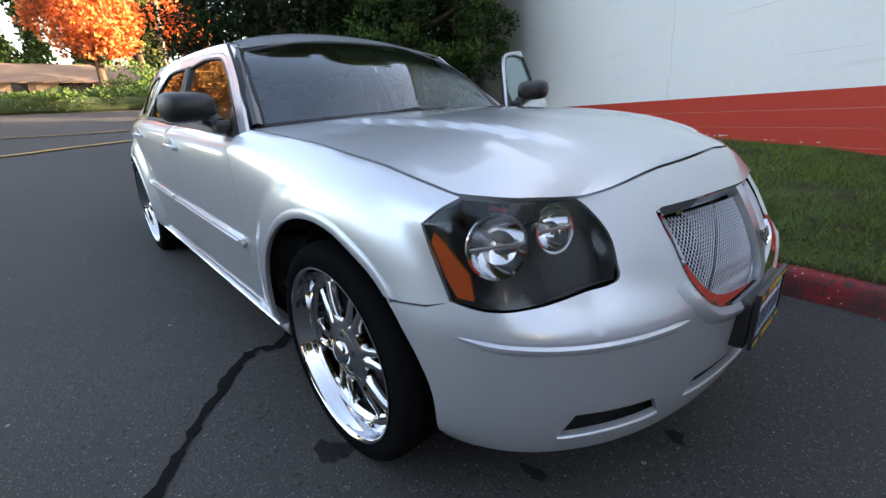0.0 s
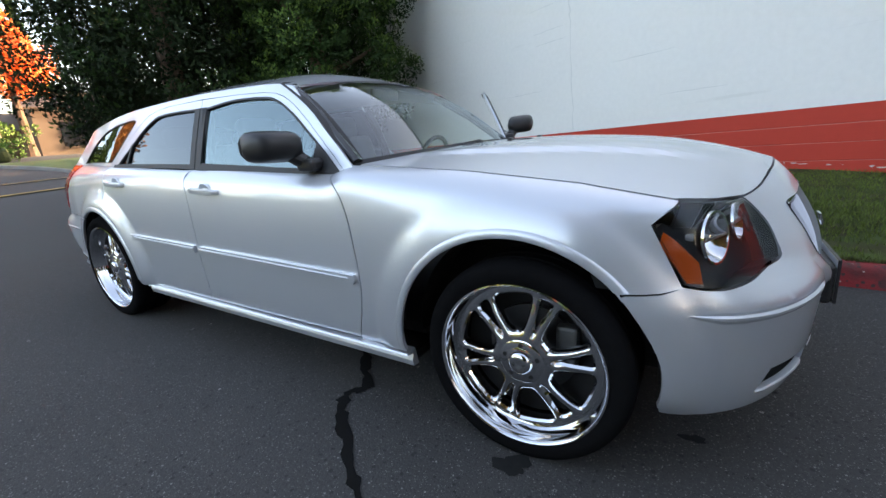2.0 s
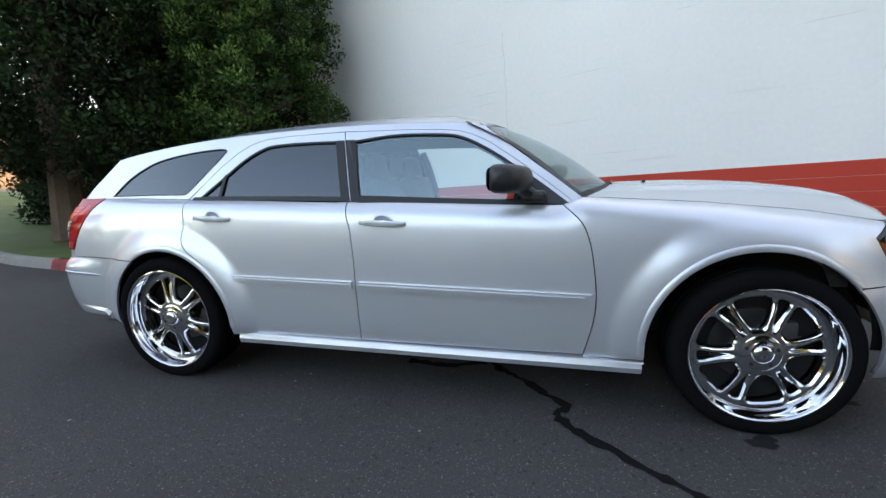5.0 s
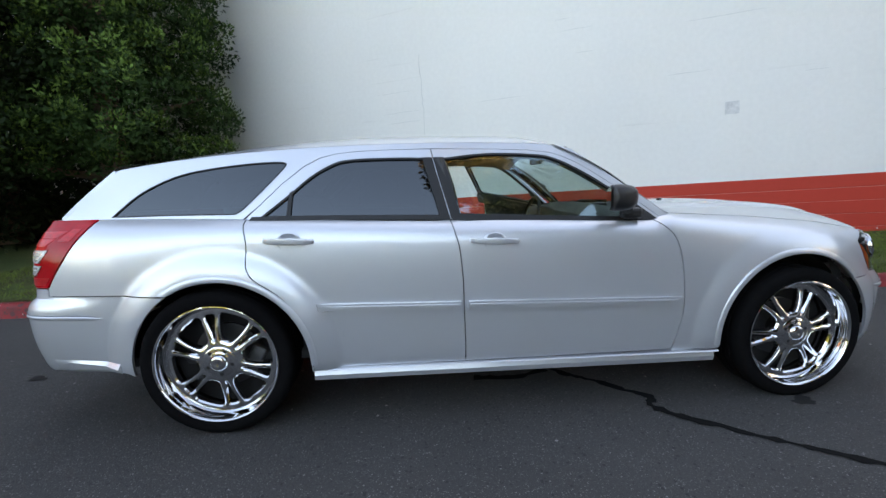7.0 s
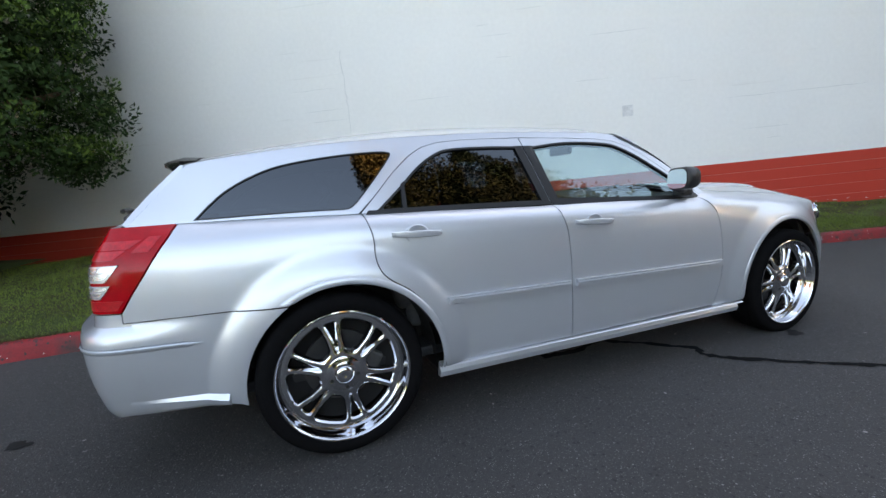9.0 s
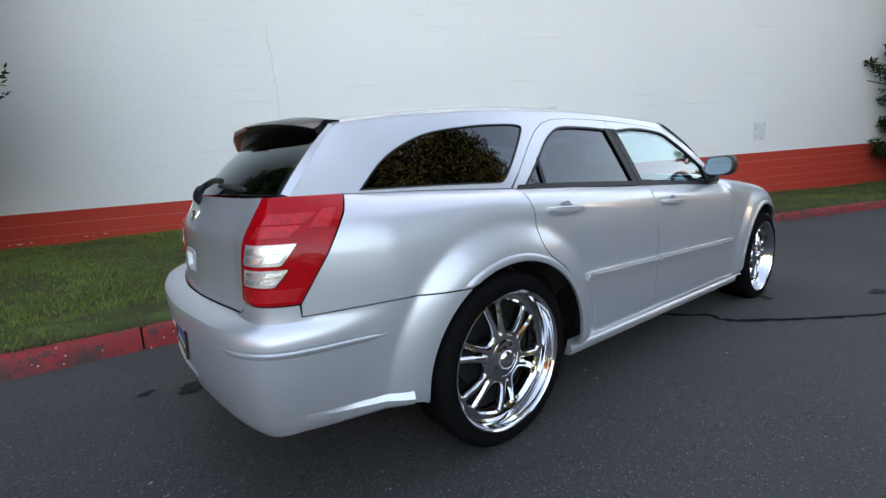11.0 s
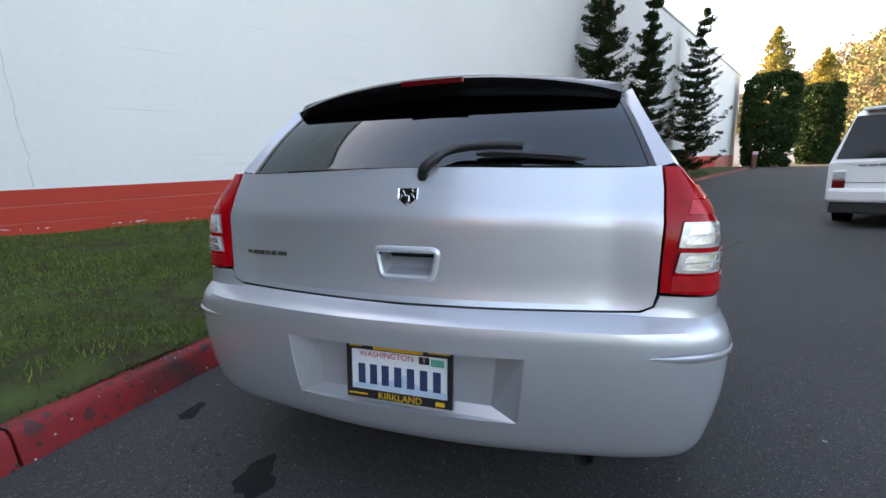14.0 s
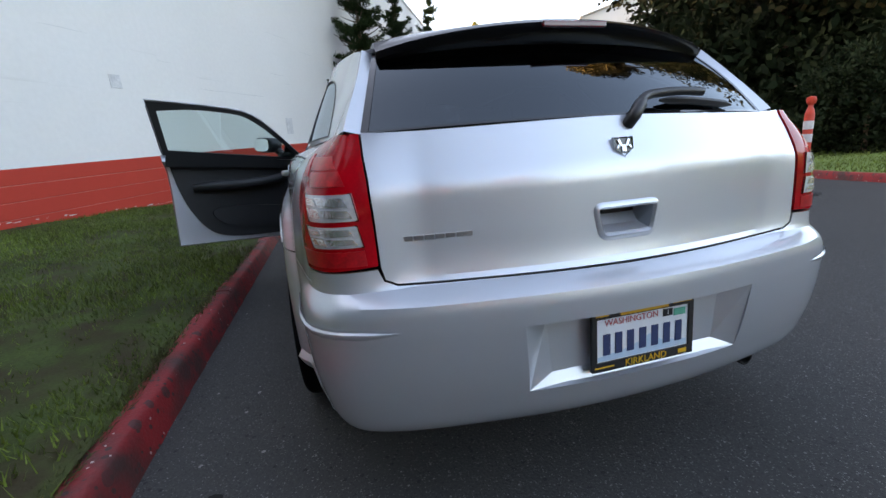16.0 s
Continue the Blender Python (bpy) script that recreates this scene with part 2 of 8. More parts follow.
def sheet(poly, surf, cell=0.03, holes=(), flange=0.012, normal_in=None, thick=True):
    """A panel: the outline poly (u, v), less holes, cut into cells and laid on surf(u, v); its rims turn inwards."""
    pieces = split_holes(clean(poly), [clean(h) for h in holes])
    V, index, Fc = [], {}, []

    def vert(p):
        k = (round(p[0] * 20000), round(p[1] * 20000))
        if k not in index:
            index[k] = len(V)
            V.append(p)
        return index[k]

    for subject in pieces:
        us = [p[0] for p in subject]
        u = math.floor(min(us) / cell) * cell
        while u < max(us):
            col = clip_half(clip_half(subject, 0, u, False), 0, u + cell, True)
            if len(col) > 2:
                v = math.floor(min(p[1] for p in col) / cell) * cell
                top = max(p[1] for p in col)
                while v < top:
                    q = clip_half(clip_half(col, 1, v, False), 1, v + cell, True)
                    v += cell
                    ids = []
                    for p in q:
                        i = vert(p)
                        if not ids or ids[-1] != i:
                            ids.append(i)
                    if len(ids) > 1 and ids[0] == ids[-1]:
                        ids.pop()
                    # drop spikes that run out and back along one line
                    k = 0
                    while k < len(ids) and len(ids) > 2:
                        a_, b_, c_ = V[ids[k - 1]], V[ids[k]], V[ids[(k + 1) % len(ids)]]
                        e1, e2 = (b_[0] - a_[0], b_[1] - a_[1]), (c_[0] - b_[0], c_[1] - b_[1])
                        if ids[k - 1] == ids[k] or (abs(e1[0] * e2[1] - e1[1] * e2[0]) < 1e-9 and e1[0] * e2[0] + e1[1] * e2[1] < 0):
                            ids.pop(k)
                            k = max(0, k - 2)
                        else:
                            k += 1
                    if len(ids) > 2 and len(set(ids)) == len(ids):
                        ar = sum(V[ids[k]][0] * V[ids[(k + 1) % len(ids)]][1] - V[ids[(k + 1) % len(ids)]][0] * V[ids[k]][1] for k in range(len(ids)))
                        if abs(ar) > 1e-8:
                            Fc.append(ids if ar > 0 else ids[::-1])
            u += cell
    bm = bmesh.new()
    e = 0.002
    P3, NN = [], []
    for p in V:
        a = Vector(surf(*p))
        P3.append(a)
        du = Vector(surf(p[0] + e, p[1])) - Vector(surf(p[0] - e, p[1]))
        dv = Vector(surf(p[0], p[1] + e)) - Vector(surf(p[0], p[1] - e))
        nn = du.cross(dv)
        NN.append(nn.normalized() if nn.length > 1e-12 else Vector((0, 0, 1)))
    bv = [bm.verts.new(p) for p in P3]
    for f in Fc:
        try:
            bm.faces.new([bv[i] for i in f])
        except ValueError:
            pass
    for f in bm.faces:
        f.smooth = True
    if flange:
        bm.verts.index_update()
        border = [ed for ed in bm.edges if len(ed.link_faces) == 1]
        low = {}
        for ed in border:
            ed.smooth = False
            for w in ed.verts:
                if w not in low:
                    low[w] = bm.verts.new(P3[w.index] - NN[w.index] * flange)
        for ed in border:
            a, b = ed.verts
            f = ed.link_faces[0]
            lp = [l for l in f.loops if l.edge == ed][0]
            a, b = lp.vert, lp.link_loop_next.vert
            try:
                bm.faces.new((b, a, low[a], low[b])).smooth = False
            except ValueError:
                pass
    return bm


def loop_curve(points, n=6, closed=True, sharp=()):
    """A smooth outline through points (Catmull-Rom); corners named in sharp stay corners."""
    out = []
    m = len(points)
    for i in range(m if closed else m - 1):
        p1, p2 = points[i], points[(i + 1) % m]
        p0 = points[i - 1] if (i > 0 or closed) else p1
        p3 = points[(i + 2) % m] if (i + 2 < m or closed) else p2
        if i in sharp:
            p0 = p1
        if (i + 1) % m in sharp:
            p3 = p2
        for k in range(n):
            t = k / n
            out.append(tuple(0.5 * (2 * b + (c - a) * t + (2 * a - 5 * b + 4 * c - d) * t * t + (3 * b - a - 3 * c + d) * t ** 3)
                             for a, b, c, d in zip(p0, p1, p2, p3)))
    if not closed:
        out.append(tuple(points[-1]))
    return out


def mirrored(ob, name=None, parent=None):
    """A copy of a mesh object on the other side of the car's middle plane."""
    me = ob.data.copy()
    me.transform(Matrix.Diagonal((1, -1, 1, 1)))
    me.flip_normals()
    c = new(name or ob.name.split(".")[0], me)
    c.parent = parent if parent is not None else ob.parent
    for key in ("label",):
        if key in ob:
            c[key] = ob[key]
    return c


# ---- the silver estate car: surfaces ----
PLAN = loop_curve([(-2.592, 0.18), (-2.597, 0.0), (-2.592, -0.18), (-2.574, -0.35), (-2.540, -0.56), (-2.506, -0.69), (-2.462, -0.780), (-2.395, -0.834), (-2.29, -0.858), (-2.15, -0.867), (-1.95, -0.882),
                   (-1.5, -0.914), (-1.0, -0.93), (0.0, -0.932), (0.85, -0.93), (1.5, -0.922), (1.80, -0.900), (2.03, -0.850), (2.16, -0.765),
                   (2.26, -0.640), (2.335, -0.487), (2.385, -0.30), (2.41, -0.13), (2.418, 0.0), (2.41, 0.13)], 14, closed=False)[14:-14]
PLAN_S = [0.0]
for _a, _b in zip(PLAN, PLAN[1:]):
    PLAN_S.append(PLAN_S[-1] + math.hypot(_b[0] - _a[0], _b[1] - _a[1]))
S_END = PLAN_S[-1]
_ps, _px, _py = np.array(PLAN_S), np.array([p[0] for p in PLAN]), np.array([p[1] for p in PLAN])


def plan_at(s):
    """The car's outline from above at arc length s from the middle of the tail round to the nose; past either end it goes on, mirrored."""
    flip = 1.0
    if s < 0:
        s, flip = -s, -1.0
    if s > S_END:
        s, flip = 2 * S_END - s, -flip
    return float(np.interp(s, _ps, _px)), flip * float(np.interp(s, _ps, _py))


def s_of(x, y):
    return float(_ps[np.argmin((_px - x) ** 2 + (_py - y) ** 2)])


SIDE_S = {x: s_of(x, -0.93) for x in (-2.0, -1.4, -0.3, 0.7, 0.8, 1.3, 1.7, 1.95)}
S_RC, S_HL, S_FC = s_of(-2.44, -0.81), s_of(2.26, -0.64), s_of(2.385, -0.30)
ST = [-1.0, 0.0, s_of(-2.535, -0.56), S_RC, SIDE_S[-2.0], SIDE_S[-1.4], SIDE_S[-0.3], SIDE_S[0.7], SIDE_S[0.8], SIDE_S[1.3], SIDE_S[1.7], s_of(1.95, -0.87), S_HL, S_FC, S_END, S_END + 1]
ZTOP = [1.085, 1.085, 1.075, 1.078, 1.077, 1.062, 1.030, 1.008, 1.036, 1.002, 0.962, 0.917, 0.894, 0.943, 0.962, 0.962]
DTOP = [0.175, 0.175, 0.17, 0.15, 0.16, 0.125, 0.098, 0.105, 0.12, 0.145, 0.128, 0.098, 0.175, 0.195, 0.195, 0.195]
TS = [0.0, 0.10, 0.171, 0.206, 0.3, 0.5, 0.7, 0.85, 0.95, 1.0]
_rear = [0, 0.0, 0.045, 0.50, 0.60, 0.635, 0.655, 0.83, 0.945, 1]
_rear2 = [0, 0.02, 0.14, 0.25, 0.28, 0.32, 0.42, 0.68, 0.91, 1]
_quarter = [0, 0, 0, 0.00218, 0.015, 0.06, 0.16, 0.36, 0.7, 1]
_door = [0, 0, 0, 0, 0, 0.02, 0.07, 0.18, 0.46, 1]
_fender = [0, 0, 0, 0.00218, 0.015, 0.05, 0.14, 0.33, 0.66, 1]
_fcorner = [0, 0.02, 0.0673, 0.0902, 0.15, 0.22, 0.3, 0.42, 0.64, 1]
_lamp = [0, 0.03, 0.196, 0.271, 0.45, 0.62, 0.78, 0.89, 0.97, 1]
_nose = [0, 0.02, 0.0516, 0.0687, 0.12, 0.28, 0.5, 0.7, 0.88, 1]
PROF = [_rear, _rear, _rear, _rear2, _quarter, _door, _door, _door, _door, _fender, _fender, _fcorner, _lamp, _nose, _nose, _nose]
_LOWF = [(0.20, 0.10), (0.26, 0.045), (0.32, 0.026), (0.40, 0.012), (0.5, 0.004), (0.6, 0.0)]
_LOWR = [(0.20, 0.22), (0.27, 0.13), (0.32, 0.06), (0.40, 0.028), (0.5, 0.008), (0.6, 0.0)]
_LOWS = [(0.20, 0.07), (0.26, 0.045), (0.32, 0.018), (0.45, 0.006), (0.6, 0.0)]
ARCH = {"front": (1.492, 0.372, 0.436), "rear": (-1.492, 0.352, 0.424)}
_st = np.array(ST)


def ease_interp(s, vals):
    i = int(np.clip(np.searchsorted(_st, s) - 1, 0, len(ST) - 2))
    t = (s - ST[i]) / (ST[i + 1] - ST[i])
    t = min(1, max(0, t))
    if not 8 <= i <= 10:   # the wing's upper edge runs straight
        t = 0.5 * t + 0.5 * t * t * (3 - 2 * t)
    return i, t


def ztop(s):
    i, t = ease_interp(s, ZTOP)
    return ZTOP[i] + (ZTOP[i + 1] - ZTOP[i]) * t


def body(s, z):
    """The painted skin below the windows and the bonnet."""
    x, y = plan_at(s)
    a, b = plan_at(s + 0.004), plan_at(s - 0.004)
    tx, ty = a[0] - b[0], a[1] - b[1]
    ln = math.hypot(tx, ty)
    nx, ny = ty / ln, -tx / ln
    ms = abs(s)
    ms = 2 * S_END - ms if ms > S_END else ms
    i, t = ease_interp(ms, ZTOP)
    if z >= 0.6:
        zt = ZTOP[i] + (ZTOP[i + 1] - ZTOP[i]) * t
        dt = DTOP[i] + (DTOP[i + 1] - DTOP[i]) * t
        q = min(1.06, (z - 0.6) / (zt - 0.6))
        p0 = lerp_table(list(zip(TS, PROF[i])), q)
        p1 = lerp_table(list(zip(TS, PROF[i + 1])), q)
        d = dt * (p0 + (p1 - p0) * t)
    else:
        f = sstep(1.8, 2.2, x)
        r = sstep(-2.0, -2.4, x)
        d = f * lerp_table(_LOWF, z) + r * lerp_table(_LOWR, z) + (1 - f - r) * lerp_table(_LOWS, z)
    # flared arches: a domed band round each wheel opening that meets the flank in a crease
    for (cx, cz, rr), amp in ((ARCH["front"], 0.025), (ARCH["rear"], 0.040)):
        if abs(x - cx) < 0.9 and abs(y) > 0.7:
            rad = math.hypot(x - cx, z - cz)
            q = min(1.0, max(0.0, (rad - rr) / 0.145))
            dome = (1 - q * q) * (1 - sstep(0.90, 1.0, q) * 0.5)
            d -= amp * dome * sstep(0.2, 0.35, z) * (1 - 0.5 * sstep(0.82, 0.97, z))
    return (x - nx * d, y - ny * d, z)


def X_S(x):
    return float(np.interp(x, _px[28:-46], _ps[28:-46]))


def side_y(x, z):
    """Half width of the glasshouse."""
    y = 0.836 - 0.42 * (z - 1.02) - 0.12 * max(0.0, z - 1.02) ** 2
    y -= 0.10 * sstep(-1.2, -2.35, x) + 0.030 * sstep(-1.98, -2.26, x) * sstep(1.07, 1.30, z)
    return y


def house(x, z):
    return (x, -side_y(x, z), z)


RAIL = [(-2.20, 1.275), (-2.06, 1.318), (-1.7, 1.368), (-1.3, 1.402), (-0.9, 1.424), (-0.45, 1.434), (0.0, 1.428), (0.22, 1.414), (0.36, 1.382)]


def roof(x, y):
    zr = lerp_table(RAIL, x)
    w = side_y(x, zr) + 0.002
    q = min(1.0, abs(y) / w)
    return (x, y, zr + (0.090 - 0.036 * sstep(0.02, 0.35, x) - 0.036 * sstep(-0.9, -2.0, x)) * (1 - q ** 2.4))


_be = []
for _s in np.linspace(X_S(0.70), S_END, 120):
    _be.append(body(float(_s), ztop(float(_s))))
_bex, _bey, _bez = np.array([p[0] for p in _be]), np.array([-p[1] for p in _be]), np.array([p[2] for p in _be])
_bex = np.maximum.accumulate(_bex + np.arange(len(_bex)) * 1e-7)


def bonnet_edge(x):
    return max(0.0, float(np.interp(x, _bex, _bey)))


def bonnet(x, y):
    ze = float(np.interp(x, _bex, _bez))
    w = max(0.04, bonnet_edge(x))
    q = min(1.1, abs(y) / w)
    mid = lerp_table([(0.7, 1.058), (1.0, 1.076), (1.4, 1.078), (1.75, 1.058), (2.0, 1.022), (2.12, 0.996), (2.225, 0.962)], x)
    yc = 0.60 - 0.17 * (x - 0.8)
    ridge = 0.014 * sstep(yc + 0.030, yc - 0.008, abs(y)) * (0.35 + 0.65 * sstep(yc - 0.26, yc, abs(y))) * sstep(0.85, 1.2, x) * sstep(2.12, 1.85, x)
    return (x, y, ze + (mid - ze) * (1 - q ** 2.3) + ridge)


def screen(u, v):
    """Windscreen: u across in metres at mid height (-0.8..0.8), v from bottom 0 to top 1."""
    q = u / 0.74
    bx, bz, bw = 1.00 - 0.23 * q * q, 1.062 - 0.035 * q * q, 0.795
    tx, tz, tw = 0.225 + 0.125 * (1 - q * q), 1.440 - 0.022 * q * q, 0.650
    bulge = 0.035 * math.sin(math.pi * min(1, max(0, v)))
    return (bx + (tx - bx) * v + bulge * 0.4, q * (bw + (tw - bw) * v), bz + (tz - bz) * v + bulge)


def back_glass(u, v):
    """Rear window in the tailgate: u across (negative: the car's left), v from bottom 0 to top 1."""
    q = u / 0.62
    bx, bz, bw = -2.405 + 0.105 * q * q, 1.080 - 0.008 * q * q, 0.655
    tx, tz, tw = -2.135 + 0.06 * q * q, 1.345 - 0.040 * q * q, 0.575
    bulge = 0.012 * math.sin(math.pi * min(1, max(0, v)))
    return (bx + (tx - bx) * v - bulge, -q * (bw + (tw - bw) * v), bz + (tz - bz) * v + bulge * 0.5)


def P(x, y, z):
    """Body coordinates (s, z) of a place on the skin."""
    best = None
    for s in np.arange(max(0, s_of(x, y) - 0.35), min(S_END, s_of(x, y) + 0.35), 0.01):
        q = body(float(s), z)
        d = (q[0] - x) ** 2 + (q[1] - y) ** 2
        if best is None or d < best[0]:
            best = (d, float(s))
    return (best[1], z)


def X(x, z):
    """Body coordinates of a place on the side, by x."""
    return (float(np.interp(x, _px[len(_px) // 10: -len(_px) // 6], _ps[len(_px) // 10: -len(_px) // 6])), z)


def arch_line(which, z0, back, n=14, grow=0.0):
    """Points of a wheel opening from the back end over the top to the front end (or its half)."""
    cx, cz, r = ARCH[which]
    r += grow
    a0 = math.asin((z0[0] - cz) / r)
    a1 = math.asin((z0[1] - cz) / r)
    lo, hi = {"whole": (math.pi - a0, a1), "rear": (math.pi - a0, math.pi / 2), "fore": (math.pi / 2, a1)}[back]
    return [X(cx + r * math.cos(lo + (hi - lo) * k / n), cz + r * math.sin(lo + (hi - lo) * k / n)) for k in range(n + 1)]


car = thing("car", "silver estate car with chrome multi-spoke wheels and one front door open", "car", at=pose(0, 0, -0.008, 0, 0.13, 0))
right_parts = []


def skin(name, poly, holes=(), cell=0.032, material=None, surf=body, parent=car, mirror=True, flange=0.014, label=""):
    ob = part(name, sheet(poly, surf, cell, holes, flange), material or PAINT, parent, label)
    if mirror:
        right_parts.append(ob)
    return ob


def inset(poly, d):
    """Shrink a closed outline by d."""
    if len(clean(poly)) < len(poly):
        poly = clean(poly)
    n = len(poly)
    area = sum(poly[k][0] * poly[(k + 1) % n][1] - poly[(k + 1) % n][0] * poly[k][1] for k in range(n))
    sg = 1 if area > 0 else -1
    out = []
    for i in range(n):
        a, b, c = poly[i - 1], poly[i], poly[(i + 1) % n]
        e1, e2 = (b[0] - a[0], b[1] - a[1]), (c[0] - b[0], c[1] - b[1])
        l1, l2 = math.hypot(*e1) or 1e-9, math.hypot(*e2) or 1e-9
        n1, n2 = (-e1[1] / l1 * sg, e1[0] / l1 * sg), (-e2[1] / l2 * sg, e2[0] / l2 * sg)
        m = (n1[0] + n2[0], n1[1] + n2[1])
        k = max(0.35, (m[0] * m[0] + m[1] * m[1]) / 2)
        out.append((b[0] + m[0] * d / k, b[1] + m[1] * d / k))
    return out


GAP = 0.0025
# shut lines, body coordinates
door_front = [X(0.705, 1.004), X(0.765, 0.950), X(0.800, 0.90), X(0.828, 0.808), X(0.848, 0.66), X(0.852, 0.56), X(0.84, 0.46), X(0.803, 0.313)]
door_mid = [X(-0.363, 1.032), X(-0.340, 0.95), X(-0.325, 0.889), X(-0.312, 0.74), X(-0.309, 0.608), X(-0.305, 0.46), X(-0.303, 0.312)]
door_rear = [X(-1.375, 1.062), X(-1.352, 0.98), X(-1.346, 0.934), X(-1.347, 0.87), X(-1.335, 0.82), X(-1.300, 0.775), X(-1.211, 0.713), X(-1.155, 0.65), X(-1.105, 0.56), X(-1.075, 0.46), X(-1.056, 0.312)]
door_front, door_mid, door_rear = (loop_curve(q, 4, closed=False) for q in (door_front, door_mid, door_rear))


def along(q0, q1, n=12, zf=None):
    out = []
    for k in range(1, n):
        s = q0[0] + (q1[0] - q0[0]) * k / n
        out.append((s, zf(s) if zf else q0[1] + (q1[1] - q0[1]) * k / n))
    return out


belt_fd = along(door_mid[0], door_front[0], 14, lambda s: ztop(s) - 0.002)
belt_rd = along(door_rear[0], door_mid[0], 14, lambda s: ztop(s) - 0.002)
front_door_poly = inset(door_mid[::-1] + belt_fd + door_front, GAP)
rear_door_poly = inset(door_rear[::-1] + belt_rd + door_mid, GAP)
front_door = skin("front_door", front_door_poly)
rear_door = skin("rear_door", rear_door_poly, cell=0.022)
for ob_ in (front_door, rear_door):
    tagged(ob_, "silver painted door")

# front wing
hl_A, hl_B, hl_C, hl_D, hl_E = P(1.895, -0.862, 0.854), P(1.965, -0.80, 0.905), P(2.11, -0.561, 0.893), P(2.222, -0.539, 0.708), P(1.985, -0.854, 0.686)
hl_B = (hl_B[0], ztop(hl_B[0]) - 0.003)
hl_C = (hl_C[0], ztop(hl_C[0]) - 0.003)
lamp_low = [hl_E, (hl_E[0] + 0.04, 0.679), (hl_E[0] + 0.09, 0.674), (hl_E[0] + 0.16, 0.675), (hl_D[0] - 0.12, 0.690), hl_D]
lamp_in = [(hl_D[0] + 0.012, 0.75), (hl_D[0] + 0.005, 0.81), ((hl_C[0] + hl_D[0]) / 2 + 0.0, 0.865)]
lamp_poly = loop_curve(lamp_low[:-1], 4, closed=False) + loop_curve([hl_D] + lamp_in + [hl_C], 4, closed=False) + along(hl_C, hl_B, 8, lambda s: ztop(s) - 0.003) + [hl_B, ((hl_A[0] + hl_B[0]) / 2, 0.888), hl_A]
fender_top = along(hl_B, X(0.74, 1.0), 26, lambda s: ztop(s))
seam = [(hl_E[0], 0.680), X(1.93, 0.668), X(1.83, 0.662)]
arch_f = arch_line("front", (0.312, 0.64), "whole", 26)
fender_poly = inset(door_front[::-1][::-1] + [X(0.80, 0.300)] + arch_f + seam[::-1] + [hl_A, ((hl_A[0] + hl_B[0]) / 2, 0.888), hl_B] + fender_top + [X(0.74, ztop(X(0.74, 1)[0]))], GAP)
fender = skin("front_wing", fender_poly, cell=0.022)

# front bumper, with grille and vents cut through
arch_fb = [(q[0] + 0.020 * sstep(0.62, 0.42, q[1]), q[1]) for q in arch_line("front", (0.655, 0.30), "fore", 24) if q[1] < 0.655]
CENT = S_END
grille_in = [P(2.287, -0.415, 0.848), P(2.310, -0.405, 0.78), P(2.326, -0.365, 0.672), P(2.344, -0.28, 0.605), (CENT - 0.10, 0.582), (CENT, 0.580)]
grille_top = [(CENT, 0.868), (CENT - 0.12, 0.868), (CENT - 0.30, 0.863), (grille_in[0][0] + 0.02, 0.856)]
gr_half = loop_curve(grille_in, 4, closed=False) + loop_curve(grille_top, 3, closed=False)
mir = lambda q: [(2 * CENT - a, b) for a, b in q]
grille_full = loop_curve(grille_in, 4, closed=False) + mir(loop_curve(grille_in, 4, closed=False))[::-1][1:] + mir(loop_curve(grille_top, 3, closed=False))[::-1][:-1] + loop_curve(grille_top, 3, closed=False)
bump_low = [(arch_fb[-1][0] + 0.01, 0.285), (X(1.98, 0.3)[0], 0.262), P(2.16, -0.70, 0.262), (CENT - 0.45, 0.268), (CENT - 0.2, 0.275), (CENT, 0.278)]
bl = loop_curve(bump_low, 4, closed=False)
nt_ = [(CENT + (hl_C[0] - CENT) * k / 16, ztop(CENT + (hl_C[0] - CENT) * k / 16) - 0.001) for k in range(16)] + [hl_C]
lamp_edge = [hl_C] + lamp_in[::-1] + [hl_D] + lamp_low[::-1][1:]
left_chain = nt_ + loop_curve(lamp_edge, 4, closed=False)[1:] + [X(1.93, 0.668), X(1.84, 0.662)] + arch_fb[::1] + bl
full = left_chain + mir(left_chain)[::-1]
vA, vB = P(2.164, -0.66, 0.345)[0], P(2.328, -0.46, 0.43)[0]
vent_poly = [(vA - 0.02, 0.330), (vB + 0.01, 0.340), (vB - 0.02, 0.396), (vA + 0.02, 0.400)]
vent_mid = [(CENT - 0.36, 0.355), (CENT + 0.36, 0.355), (CENT + 0.33, 0.402), (CENT - 0.33, 0.402)]
vent_left = mir(vent_poly)[::-1]
bumper_front = skin("front_bumper", inset(full, GAP), holes=[grille_full, vent_poly, vent_left, vent_mid], mirror=False, cell=0.022, label="silver front bumper with mesh grille opening")
smooth(bumper_front, 26)

# rear quarter, tail lamp, rear bumper, tailgate
def lamp_bound(axis, limit, z):
    """The first place round the tail, at height z, whose x (axis 0) or half width (axis 1) reaches limit."""
    for s in np.arange(0.3, 1.6, 0.002):
        v = body(float(s), z)
        if (v[0] if axis == 0 else -v[1]) >= limit:
            return (float(s), z)


lamp_in_at = lambda z: lamp_bound(1, 0.655 + 0.008 * (z - 0.758) / 0.30, z)
lamp_out_at = lambda z: lamp_bound(0, -2.318 + 0.206 * (z - 0.752) / 0.31, z)
tl_T, tl_B, tl_D, tl_C = lamp_in_at(1.066), lamp_out_at(1.066), lamp_out_at(0.752), lamp_in_at(0.758)
tl_T, tl_B = (tl_T[0], ztop(tl_T[0]) - 0.004), (tl_B[0], ztop(tl_B[0]) - 0.004)
lamp_outer = [lamp_out_at(z) for z in (0.82, 0.89, 0.96, 1.02)]
lamp_inner = [lamp_in_at(z) for z in (1.02, 0.96, 0.89, 0.82)]
